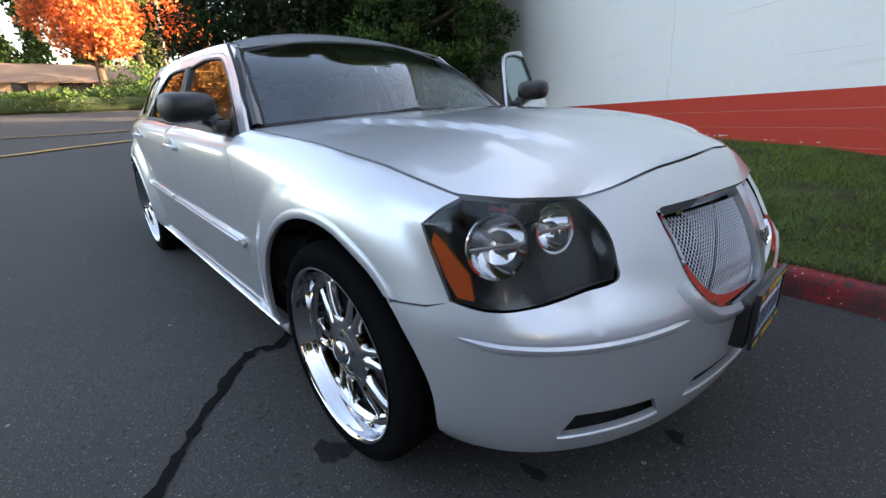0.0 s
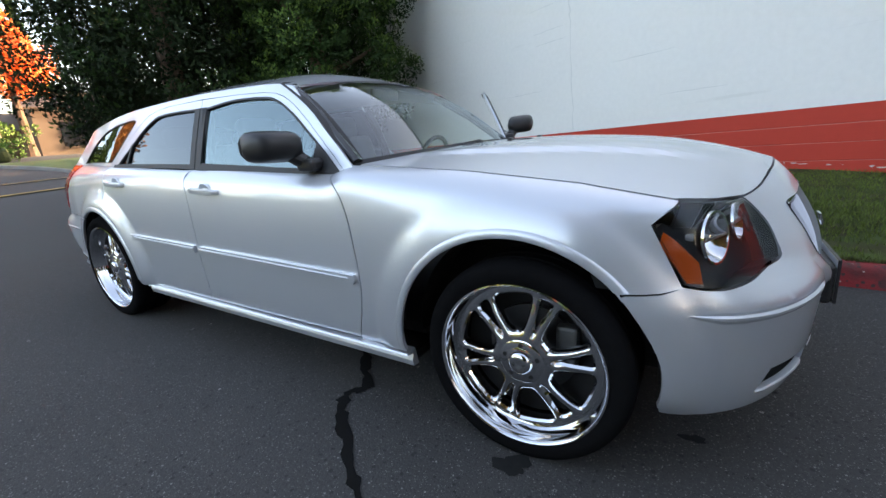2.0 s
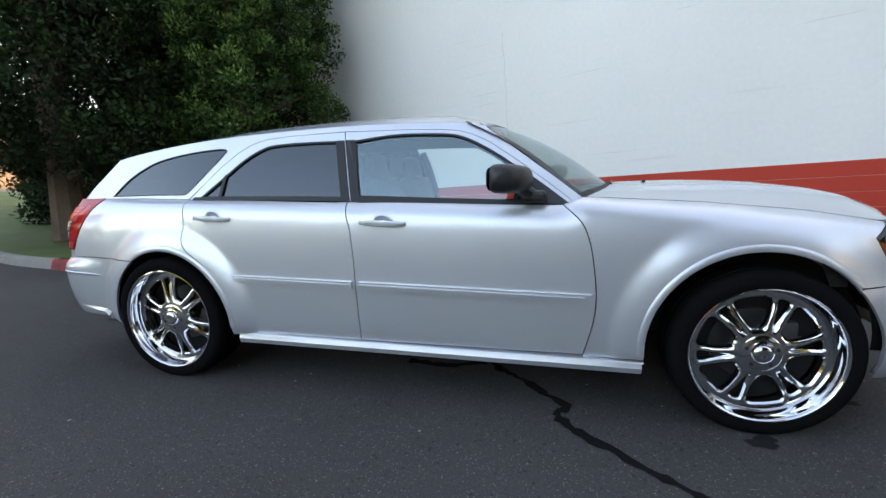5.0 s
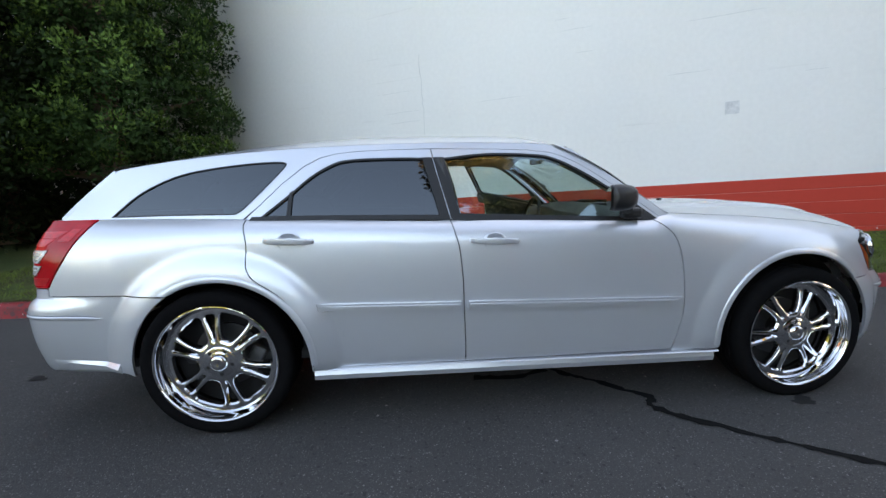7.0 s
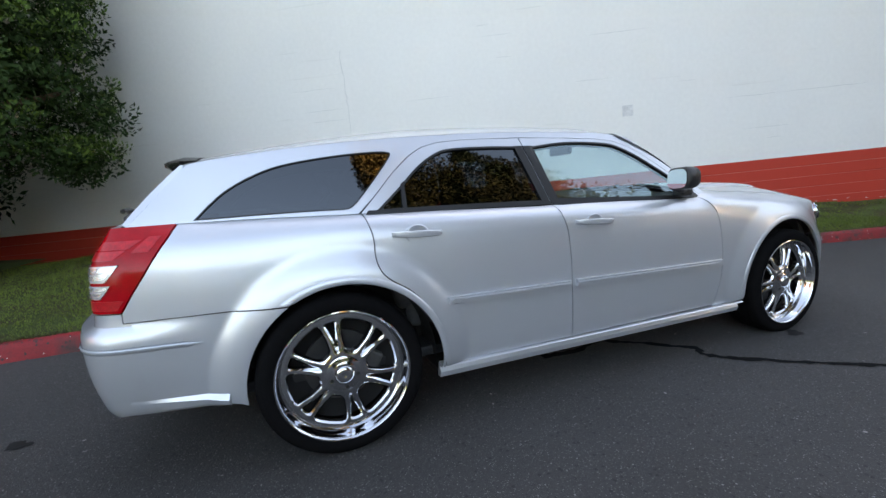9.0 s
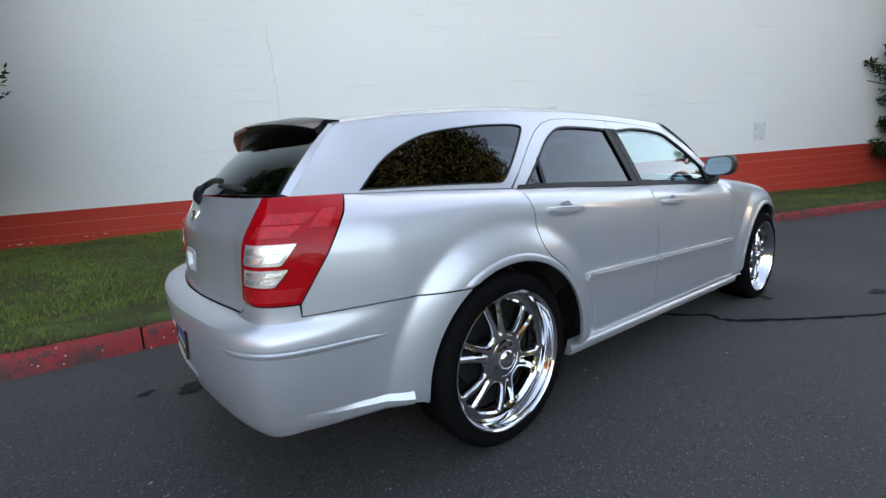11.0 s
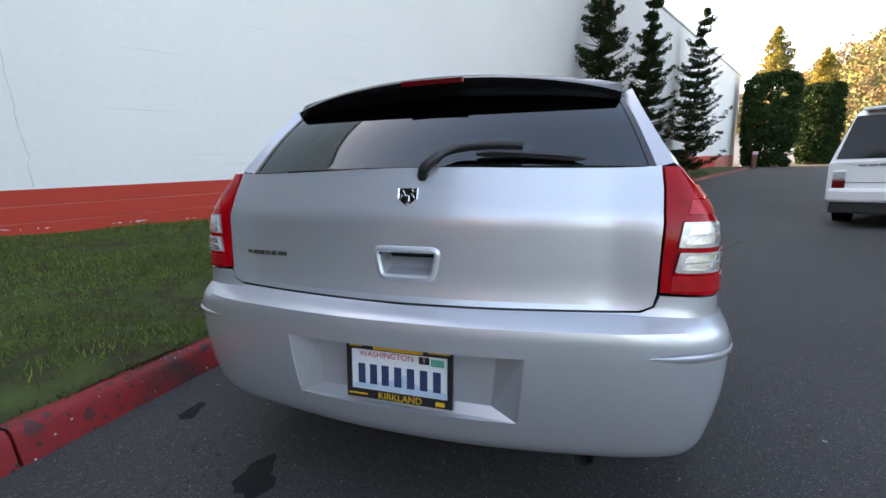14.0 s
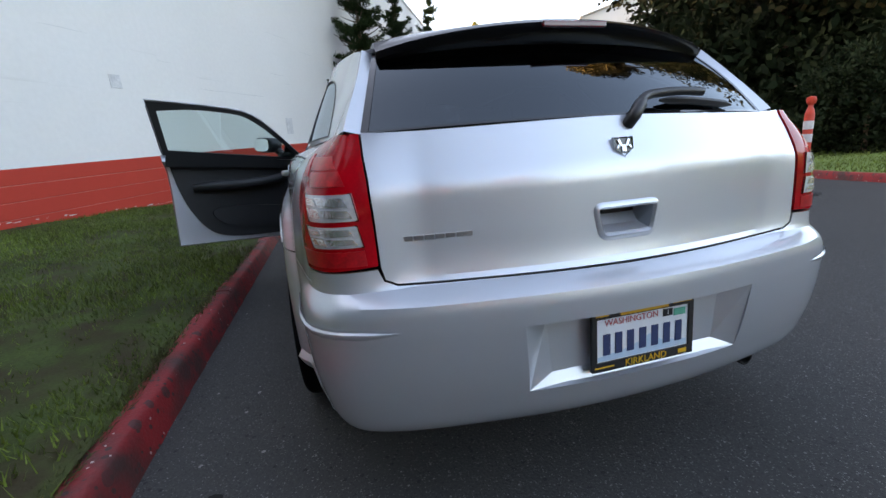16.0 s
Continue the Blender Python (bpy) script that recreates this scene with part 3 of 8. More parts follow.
tail_poly = [tl_C, ((tl_C[0] * 0.5 + tl_D[0] * 0.5), 0.752), (tl_D[0], 0.752)] + lamp_outer + [tl_B, tl_T] + [(q[0] + 0.0005, q[1]) for q in lamp_inner]
q_seam = [X(-1.815, 0.712), X(-2.0, 0.715), (tl_D[0], 0.712)]
arch_q = [q for q in arch_line("rear", (0.34, 0.312), "whole", 30) if not (q[0] < X(-1.7, 0)[0] and q[1] < 0.716)]
quarter_poly = inset([q_seam[2]] + [X(-2.0, 0.715), X(-1.85, 0.713), X(-1.719, 0.7115)] + arch_q + [X(-1.06, 0.300)] + door_rear[::-1]
                     + along(door_rear[0], tl_B, 18, lambda s: ztop(s)) + [tl_B] + lamp_outer[::-1] + [tl_D], GAP)
quarter = skin("rear_quarter", quarter_poly, cell=0.022)
arch_rb = [q for q in arch_line("rear", (0.325, 0.312), "whole", 30) if q[0] < X(-1.7, 0)[0] and q[1] < 0.704]
rb_low = [(0.0, 0.262), (0.25, 0.266), (0.45, 0.285), (P(-2.48, -0.66, 0.36)[0], 0.304), (X(-2.2, 0.4)[0], 0.345), (X(-1.98, 0.4)[0], 0.338), (arch_rb[0][0], 0.312)]
rb_chain = loop_curve(rb_low, 3, closed=False) + arch_rb + [X(-1.722, 0.7085), X(-1.85, 0.711), (X(-2.0, 0)[0], 0.7135), (tl_D[0], 0.712), (tl_D[0] - 0.003, 0.749), (tl_C[0] + 0.004, 0.752), (tl_C[0] - 0.010, 0.722), (tl_C[0] - 0.045, 0.7075), (tl_C[0] - 0.12, 0.7035), (0.3, 0.7015), (0.0, 0.6995)]
rmir = lambda q: [(-a, b) for a, b in q]
rec_poly = loop_curve([(-0.345, 0.602), (-0.330, 0.414), (0.330, 0.414), (0.345, 0.602)], 1)
bumper_rear = skin("rear_bumper", inset(rb_chain + rmir(rb_chain)[::-1], 0.0012), holes=[rec_poly], mirror=False, cell=0.0125, label="silver rear bumper with recessed plate panel")
smooth(bumper_rear, 24)
smooth(bumper_rear, 24)
hp = [(-0.090, 0.842), (-0.072, 0.780), (0.072, 0.780), (0.090, 0.842)]
gate_half = [(0.0, 0.702), (0.3, 0.704), (tl_C[0] - 0.12, 0.706), (tl_C[0] - 0.046, 0.710), (tl_C[0] - 0.013, 0.724), (tl_C[0] - 0.003, 0.754)] + [(q[0] - 0.0015, q[1]) for q in lamp_inner[::-1]] + [(tl_T[0] - 0.003, ztop(tl_T[0]) - 0.002)]
gate_top = along(gate_half[-1], (0.0, 1.08), 12, lambda s: ztop(s) - 0.004)
gate_poly = gate_half + gate_top
tailgate = skin("tailgate", inset(gate_poly + rmir(gate_poly)[::-1][:-1], 0.0014), holes=[hp], mirror=False, cell=0.018, label="silver painted tailgate")
smooth(tailgate, 13)

# rocker sill with a thin bright upper step
def sill_bar(u, v):
    x = -1.07 + 2.13 * u
    p = lerp_table([(0, 0.300), (0.15, 0.300), (0.3, 0.285), (1, 0.28)], u)
    prof = [(0.870, 0.232), (0.905, 0.236), (0.912, 0.262), (0.902, 0.290), (0.945, 0.300), (0.940, 0.306), (0.890, 0.312)]
    k = v * (len(prof) - 1)
    i = min(len(prof) - 2, int(k))
    a, b = prof[i], prof[i + 1]
    t = k - i
    flare = 0.0
    tilt = -0.013 * (u - 0.5)
    return (x, -(a[0] + (b[0] - a[0]) * t) + 0.012, a[1] + (b[1] - a[1]) * t + tilt)


nv, nu = 7, 24
V_ = [sill_bar(i / nu, j / (nv - 1)) for i in range(nu + 1) for j in range(nv)]
F_ = [(i * nv + j, (i + 1) * nv + j, (i + 1) * nv + j + 1, i * nv + j + 1) for i in range(nu) for j in range(nv - 1)]
F_ += [tuple(range(nv))[::-1], tuple(nu * nv + j for j in range(nv))]
sill = part("sill", (V_, F_), PAINT, car)
smooth(sill, 25)
right_parts.append(sill)

# ---- glasshouse ----
win_front = loop_curve([(-0.395, 1.348), (-0.325, 1.052), (0.30, 1.024), (0.735, 1.006), (0.62, 1.095), (0.49, 1.186), (0.36, 1.272), (0.221, 1.342), (0.10, 1.364), (-0.15, 1.372)], 5, sharp=(0, 1, 3))
win_rear = loop_curve([(-1.305, 1.064), (-0.8, 1.056), (-0.362, 1.046), (-0.438, 1.352), (-0.65, 1.356), (-0.86, 1.350), (-0.955, 1.328), (-1.062, 1.266), (-1.172, 1.172)], 5, sharp=(0, 2, 3))
win_quarter = loop_curve([(-2.050, 1.080), (-1.7, 1.084), (-1.448, 1.082), (-1.385, 1.108), (-1.200, 1.306), (-1.198, 1.340), (-1.25, 1.344), (-1.42, 1.334), (-1.644, 1.305), (-1.785, 1.266), (-1.93, 1.190)], 5, sharp=(0, 2, 5))
rail_line = lambda x: lerp_table(RAIL, x)
B_ = lambda x: ztop(X(x, 1)[0])
front_frame = [(-0.352, 1.032), (0.1, B_(0.1) - 0.004), (0.70, 1.000), (0.765, 1.004), (0.69, 1.066), (0.60, 1.135), (0.48, 1.225), (0.36, 1.307), (0.27, 1.352), (0.20, 1.374), (0.08, 1.388), (-0.1, 1.396), (-0.28, 1.400), (-0.445, 1.402)]
front_frame_poly = inset(front_frame, GAP)
rear_frame = [(-1.378, 1.058), (-0.8, B_(-0.8) - 0.004), (-0.352, 1.032), (-0.445, 1.402), (-0.65, 1.400), (-0.80, 1.396), (-0.93, 1.385), (-1.02, 1.362), (-1.10, 1.318), (-1.20, 1.235), (-1.31, 1.125)]
rear_frame_poly = inset(rear_frame, GAP)
fr = skin("door_frame", front_frame_poly, holes=[win_front], surf=house, parent=front_door, mirror=False, cell=0.04)
rr_ = skin("door_frame", rear_frame_poly, holes=[win_rear], surf=house, parent=rear_door, mirror=False, cell=0.04)
# A-pillar and roof rail, then the D-pillar panel round the rear side window
rail_panel = skin("roof_rail", [(0.805, 1.020), (0.705, 1.100), (0.60, 1.180), (0.48, 1.272), (0.36, 1.362), (0.33, 1.388)] + [(x, rail_line(x)) for x in np.linspace(0.30, -1.0, 22)]
                  + [(-1.02, 1.364)] + rear_frame[4:8][::-1] + [(-0.445, 1.404)] + front_frame[::-1][1:] [:10] + [(0.768, 1.007)], surf=house, cell=0.04)
d_panel = [(-1.385, 1.060)] + rear_frame[::-1][:4] + [(-1.02, 1.366), (-1.0, 1.382)] + [(x, rail_line(x)) for x in np.linspace(-1.0, -2.06, 20)] + [(-2.10, 1.29), (-2.16, 1.215), (-2.23, 1.135), (-2.285, 1.072), (-2.1, 1.072), (-1.8, 1.070)]
d_pan = skin("rear_pillar", inset(d_panel, 0.001), holes=[win_quarter], surf=house, cell=0.04)


def lifted(surf, d):
    def f(u, v):
        e = 0.004
        a = Vector(surf(u, v))
        n = (Vector(surf(u + e, v)) - Vector(surf(u - e, v))).cross(Vector(surf(u, v + e)) - Vector(surf(u, v - e))).normalized()
        return tuple(a + n * d)
    return f


house_in = lifted(house, -0.008)
pane_fd = skin("window", inset(win_front, -0.008), surf=house_in, parent=front_door, mirror=False, flange=0, cell=0.06, material=GLASS, label="clear side window")
pane_rd = skin("window", inset(win_rear, -0.008), surf=house_in, parent=rear_door, mirror=False, flange=0, cell=0.06, material=TINTED, label="dark tinted side window")
pane_q = skin("window", inset(win_quarter, -0.008), surf=lifted(house, -0.004), flange=0, cell=0.06, material=TINTED, label="dark tinted rear side window")
for ob_ in (pane_fd, pane_rd, pane_q):
    ob_.visible_shadow = False


def ribbon(line, w, surf, h=0.006, closed=True):
    """A flat seal that follows an outline on surf, inside it by w."""
    line = clean(line)
    inner = inset(line, w)
    up = lifted(surf, h)
    n = len(line)
    V, Fc = [], []
    for a, b in zip(line, inner):
        V += [surf(*a), up(*a), up(*b), lifted(surf, -0.012)(*b)]
    for i in range(n):
        j = (i + 1) % n
        for k in range(3):
            Fc.append((i * 4 + k, i * 4 + k + 1, j * 4 + k + 1, j * 4 + k))
    return V, Fc


seal_f = smooth(part("window_seal", ribbon(win_front, 0.010, house, 0.002), TRIM, front_door))
seal_r = smooth(part("window_seal", ribbon(win_rear, 0.010, house, 0.002), TRIM, rear_door))
seal_q = smooth(part("window_seal", ribbon(win_quarter, 0.005, house, 0.002), TRIM, car))
right_parts.append(seal_q)
# dark B-pillar covers and belt weatherstrips
bp1 = skin("pillar_cover", [(-0.433, 1.354), (-0.354, 1.036), (-0.304, 1.034), (-0.376, 1.354)], surf=lifted(house, 0.004), parent=front_door, mirror=False, flange=0.006, material=TRIM)
bp2 = skin("pillar_cover", [(-0.441, 1.354), (-0.362, 1.036), (-0.410, 1.040), (-0.490, 1.354)], surf=lifted(house, 0.004), parent=rear_door, mirror=False, flange=0.006, material=TRIM)
divider = skin("window_divider", [(-1.176, 1.066), (-1.156, 1.066), (-1.148, 1.196), (-1.166, 1.183)], surf=lifted(house, 0.003), parent=rear_door, mirror=False, flange=0.008, material=TRIM)
bs1 = skin("belt_strip", [(-0.348, 1.027), (0.1, 1.010), (0.73, 0.990), (0.76, 1.002), (0.72, 1.012), (0.1, 1.035), (-0.345, 1.052)], surf=lifted(house, 0.005), parent=front_door, mirror=False, flange=0.008, material=TRIM)
bs2 = skin("belt_strip", [(-1.355, 1.052), (-0.8, 1.042), (-0.358, 1.030), (-0.362, 1.048), (-0.8, 1.062), (-1.340, 1.070)], surf=lifted(house, 0.005), parent=rear_door, mirror=False, flange=0.008, material=TRIM)
corner_tri = skin("mirror_base", [(0.560, 1.012), (0.735, 1.004), (0.63, 1.086), (0.565, 1.132)], surf=lifted(house, 0.006), parent=front_door, mirror=False, flange=0.008, material=BLACK)

# roof skin, windscreen, rear glass
roof_poly = [(x, -side_y(x, rail_line(x)) - 0.001) for x in np.linspace(-2.08, 0.33, 34)]
roof_front = [(0.345 - 0.015 * (abs(k) / 6) ** 2, 0.66 * k / 6) for k in range(-6, 7)]
roof_top = part("roof_panel", sheet(roof_poly[:-1] + roof_front + [(x, -y) for x, y in roof_poly[:-1]][::-1], roof, 0.06, (), 0.01), PAINT, car, "silver roof skin")
scr_line = [(-0.735 + 1.47 * k / 16, 0.0) for k in range(17)] + [(0.735, k / 8) for k in range(1, 9)] + [(0.735 - 1.47 * k / 16, 1.0) for k in range(1, 17)] + [(-0.735, 1 - k / 8) for k in range(1, 8)]
windscreen = part("windscreen", sheet(scr_line, screen, 0.08, (), 0.0), GLASS_SCREEN, car, "clear windscreen with dark edge band")
windscreen.visible_shadow = False


def band(line, w, surf, h):
    line = clean(line)
    inner = inset(line, w)
    up = lifted(surf, h)
    n = len(line)
    V = [up(*p) for p in line] + [up(*p) for p in inner] + [surf(*p) for p in line]
    Fc = [(i, (i + 1) % n, n + (i + 1) % n, n + i) for i in range(n)] + [(2 * n + i, 2 * n + (i + 1) % n, (i + 1) % n, i) for i in range(n)]
    return V, Fc


part("windscreen_band", band(scr_line, 0.038, screen, 0.002), TRIM, windscreen)
seal_line = [(u * 0.752 / 0.735, v * 0.975) for u, v in scr_line]
part("windscreen_seal", band(seal_line, 0.030, screen, 0.003), TRIM, windscreen)
bg_line = [(-0.62 + 1.24 * k / 16, 0.0) for k in range(17)] + [(0.62, k / 8) for k in range(1, 9)] + [(0.62 - 1.24 * k / 16, 1.0) for k in range(1, 17)] + [(-0.62, 1 - k / 8) for k in range(1, 8)]
rear_glass = part("rear_window", sheet(bg_line, back_glass, 0.08, (), 0.0), TINTED, car, "dark tinted rear window")
rear_glass.visible_shadow = False
part("rear_window_band", band(bg_line, 0.018, back_glass, 0.002), GLOSSBLACK, rear_glass)

# pillars between roof and tailgate glass
V_, F_ = [], []
for k in range(13):
    t = k / 12
    a = Vector(back_glass(0.62, t))
    x = a.x + 0.10 * (1 - t) + 0.06 * t
    zz = a.z - 0.01
    b = Vector(house(-2.285 + (2.285 - 2.075) * t, 1.072 + (1.310 - 1.072) * t))
    V_ += [tuple(a), tuple((a + b) / 2 + Vector((-0.012, -0.012, 0.010))), tuple(b)]
for k in range(12):
    for j in range(2):
        F_.append((k * 3 + j, k * 3 + 3 + j, k * 3 + 4 + j, k * 3 + 1 + j))
gp = smooth(part("tailgate_pillar", (V_, F_), PAINT, car), 60)
right_parts.append(gp)

# roof spoiler
V_, F_ = [], []
ns = 24
for k in range(ns + 1):
    q = -1 + 2 * k / ns
    e = 1 - abs(q) ** 3
    yy = 0.572 * q
    xr = -2.235 + 0.105 * q * q
    zt = 1.362 - 0.046 * q * q - 0.010 * abs(q) ** 6
    fore = -2.03
    zf = roof(fore, yy)[2] + 0.004
    V_ += [(fore, yy, zf), (-2.12 + 0.03 * q * q, yy * 1.0, (zf + zt) / 2 + 0.014), (xr + 0.02, yy, zt + 0.008), (xr, yy, zt - 0.004), (xr + 0.012, yy, zt - 0.022), (xr + 0.07, yy * 0.995, zt - 0.060 * (0.62 + 0.38 * e)), (-2.11 + 0.05 * q * q, yy * 0.985, 1.30 - 0.035 * q * q)]
for k in range(ns):
    for j in range(6):
        F_.append((k * 7 + j, k * 7 + 7 + j, k * 7 + 8 + j, k * 7 + 1 + j))
F_ += [tuple(range(7)), tuple(ns * 7 + j for j in range(7))[::-1]]
spoiler = smooth(part("roof_spoiler", (V_, F_), SPOILER_BLACK, car, "black roof spoiler"), 40)
bm_ = bmesh.new()
box(bm_, -2.236, 0, 1.350, 0.012, 0.21, 0.018, 0.004)
part("brake_light", bm_, RED_DARK, spoiler, "dark red third brake light")

# bonnet
edge_r = [(float(x), -float(y) + 0.003) for x, y in zip(_bex, _bey) if x > 0.80 and y > 0.03]
edge_r = [p for p in edge_r if p[0] < 2.05] + [(p[0] - 0.001, p[1] + 0.001) for p in edge_r if p[0] >= 2.05]
front_c = [(float(_bex[-1]) - 0.001, 0.0)]
bw0 = bonnet_edge(0.80) - 0.003
cowl_c = [(0.80 + 0.20 * (1 - (k / 8) ** 2), bw0 * k / 8) for k in range(8, -9, -1)][1:-1]
bonnet_poly = edge_r + front_c + [(x, -y) for x, y in edge_r][::-1] + cowl_c
bonnet_ob = part("bonnet", sheet(bonnet_poly, bonnet, 0.022, (), 0.02), PAINT, car, "silver bonnet with two soft ridges")
smooth(bonnet_ob, 11)
# cowl below the windscreen
V_, F_ = [], []
for k in range(-10, 11):
    q = k / 10
    a = screen(0.755 * q, -0.05)
    y = 0.80 * q
    xb = 0.82 + 0.20 * (1 - q * q)
    V_ += [(a[0], a[1], a[2] + 0.002), (a[0] + 0.012, a[1], a[2] - 0.010), (xb + 0.02, y * 0.99, bonnet(xb, y)[2] - 0.022)]
for k in range(20):
    for j in range(2):
        F_.append((k * 3 + j, k * 3 + 1 + j, k * 3 + 4 + j, k * 3 + 3 + j))
smooth(part("cowl", (V_, F_), BLACK, car), 50)
for y0, y1 in ((-0.62, 0.02), (0.04, 0.62)):
    pts = [screen(y0 + (y1 - y0) * k / 10, -0.015 + 0.03 * k / 10) for k in range(11)]
    pts = [(p[0] + 0.006, p[1], p[2] + 0.008) for p in pts]
    w = part("wiper", join(tube(pts, 0.005, 6), tube([(0.99 - 0.15 * (y1 / 0.8) ** 2, y1 - 0.02, 1.062), (pts[8][0] + 0.012, pts[8][1], pts[8][2] + 0.010), (pts[6][0] + 0.004, pts[6][1], pts[6][2] + 0.008)], [0.011, 0.009, 0.006], 6)), BLACK, car, "black windscreen wiper")
for yy in (-0.125, 0.30):
    bm_ = bmesh.new()
    p = bonnet(1.18, yy)
    box(bm_, p[0], p[1], p[2] + 0.004, 0.022, 0.034, 0.014, 0.004)
    part("washer_nozzle", bm_, BLACK, car)

# ---- side fittings ----
def lift_body(d):
    return lifted(body, d)


md = 0.016
m1 = skin("side_moulding", loop_curve([X(-0.285, 0.632), X(-0.285, 0.594), X(0.825, 0.566), X(0.838, 0.585), X(0.832, 0.606)], 1), surf=lift_body(md), parent=front_door, mirror=False, flange=md, cell=0.05)
m2 = skin("side_moulding", [X(-1.03, 0.647), X(-1.022, 0.612), X(-0.326, 0.594), X(-0.326, 0.632)], surf=lift_body(md), parent=rear_door, mirror=False, flange=md, cell=0.05)
m1b = skin("moulding_ridge", [X(-0.283, 0.621), X(-0.283, 0.612), X(0.80, 0.586), X(0.80, 0.595)], surf=lift_body(md + 0.006), parent=front_door, mirror=False, flange=0.008, cell=0.06)
m2b = skin("moulding_ridge", [X(-1.018, 0.637), X(-1.018, 0.628), X(-0.329, 0.612), X(-0.329, 0.621)], surf=lift_body(md + 0.006), parent=rear_door, mirror=False, flange=0.008, cell=0.06)


def door_handle(x0, x1, z, parent):
    """A pull handle over a dished cup."""
    xc = (x0 + x1) / 2
    s0 = X(xc, z)[0]
    y = body(s0, z)[1]
    pts, rad = [], []
    V, Fc = [], []
    n = 16
    for k in range(n + 1):
        t = k / n
        x = x0 + (x1 - x0) * t
        out = 0.034 * (math.sin(math.pi * t) ** 0.35) if 0 < t < 1 else 0
        h = 0.0155 * (0.75 + 0.25 * math.sin(math.pi * t))
        zz = z - 0.010 * (t - 0.5)
        yy = y - out
        V += [(x, yy + 0.006, zz + h), (x, yy - 0.004, zz + h * 0.8), (x, yy - 0.006, zz), (x, yy - 0.004, zz - h * 0.8), (x, yy + 0.006, zz - h), (x, yy + 0.012, zz)]
    for k in range(n):
        for j in range(6):
            j2 = (j + 1) % 6
            Fc.append((k * 6 + j, k * 6 + j2, k * 6 + 6 + j2, k * 6 + 6 + j))
    Fc += [tuple(range(6))[::-1], tuple(n * 6 + j for j in range(6))]
    h = smooth(part("door_handle", (V, Fc), PAINT, parent, "silver pull handle"), 60)
    # cup: a shallow bowl whose rim stands a hair proud
    V, Fc = [(xc, y + 0.009, z - 0.004)], []
    for r_, d_ in ((0.022, 0.004), (0.042, -0.0010), (0.052, -0.0035), (0.057, 0.001)):
        for k in range(24):
            a = 2 * math.pi * k / 24
            V.append((xc + r_ * 1.05 * math.cos(a), y + d_, z - 0.004 + r_ * 0.80 * math.sin(a)))
    Fc += [(0, 1 + (k + 1) % 24, 1 + k) for k in range(24)]
    for j in range(3):
        for k in range(24):
            Fc.append((1 + j * 24 + k, 1 + j * 24 + (k + 1) % 24, 1 + (j + 1) * 24 + (k + 1) % 24, 1 + (j + 1) * 24 + k))
    smooth(part("handle_cup", (V, [f[::-1] for f in Fc]), PAINT, parent), 60)
    return h


hF = door_handle(-0.272, -0.028, 0.929, front_door)
hR = door_handle(-1.265, -1.028, 0.957, rear_door)


def wing_mirror(parent):
    V, Fc = [], []
    n, m = 18, 20
    # one rounded shell: flat at the back where the glass sits, its front sweeping back outwards
    for i in range(n + 1):
        t = i / n
        e = 2 * t - 1
        y = -0.846 - 0.204 * t
        hh = 0.065 * max(0.02, 1 - abs(e) ** 5.0) ** 0.42
        xr = 0.452 - 0.066 * t
        xf = 0.578 - 0.072 * t ** 2.2
        fx = max(0.03, 1 - abs(e) ** 5.5) ** 0.5
        xc = xr + 0.035
        zc = 1.121 + 0.008 * t
        for k in range(m):
            a = 2 * math.pi * k / m
            cx, cz = math.cos(a), math.sin(a)
            ex = math.copysign(abs(cx) ** (0.9 if cx > 0 else 0.35), cx)
            ez = math.copysign(abs(cz) ** 0.62, cz)
            V.append((xc + ex * ((xf - xc) * fx if cx > 0 else 0.035 * min(1, fx * 1.2)), y, zc + hh * ez))
    for i in range(n):
        for k in range(m):
            k2 = (k + 1) % m
            Fc.append((i * m + k, i * m + k2, (i + 1) * m + k2, (i + 1) * m + k))
    Fc += [tuple(range(m))[::-1], tuple(n * m + k for k in range(m))]
    sh = smooth(part("wing_mirror", (V, [f[::-1] for f in Fc]), BLACK, parent, "black wing mirror"), 50)
    bm = bmesh.new()
    box(bm, 0.580, -0.858, 1.042, 0.105, 0.070, 0.056, 0.018)
    part("mirror_foot", bm, BLACK, parent)
    part("mirror_arm", tube([(0.512, -0.905, 1.092), (0.535, -0.880, 1.072), (0.565, -0.862, 1.052)], [0.030, 0.034, 0.030], 12), BLACK, parent)
    gl = [(0.447, -0.862, 1.066), (0.3835, -1.040, 1.074), (0.3835, -1.040, 1.182), (0.447, -0.862, 1.176)]
    ov = []
    for k in range(24):
        a = 2 * math.pi * k / 24
        u = 0.5 + 0.5 * math.copysign(abs(math.cos(a)) ** 0.6, math.cos(a))
        v = 0.5 + 0.5 * math.copysign(abs(math.sin(a)) ** 0.6, math.sin(a))
        p0 = Vector(gl[0]).lerp(Vector(gl[1]), u)
        p1 = Vector(gl[3]).lerp(Vector(gl[2]), u)
        q = p0.lerp(p1, v)
        ov.append((q.x - 0.002, q.y, q.z))
    part("mirror_glass", (ov, [tuple(range(24))]), MIRROR_GLASS, parent, "mirror glass")
    return sh


MIRROR_GLASS = mat("mirror_glass", (0.86, 0.88, 0.88), rough=0.01, metal=1.0, var=0.0)
wm = wing_mirror(front_door)

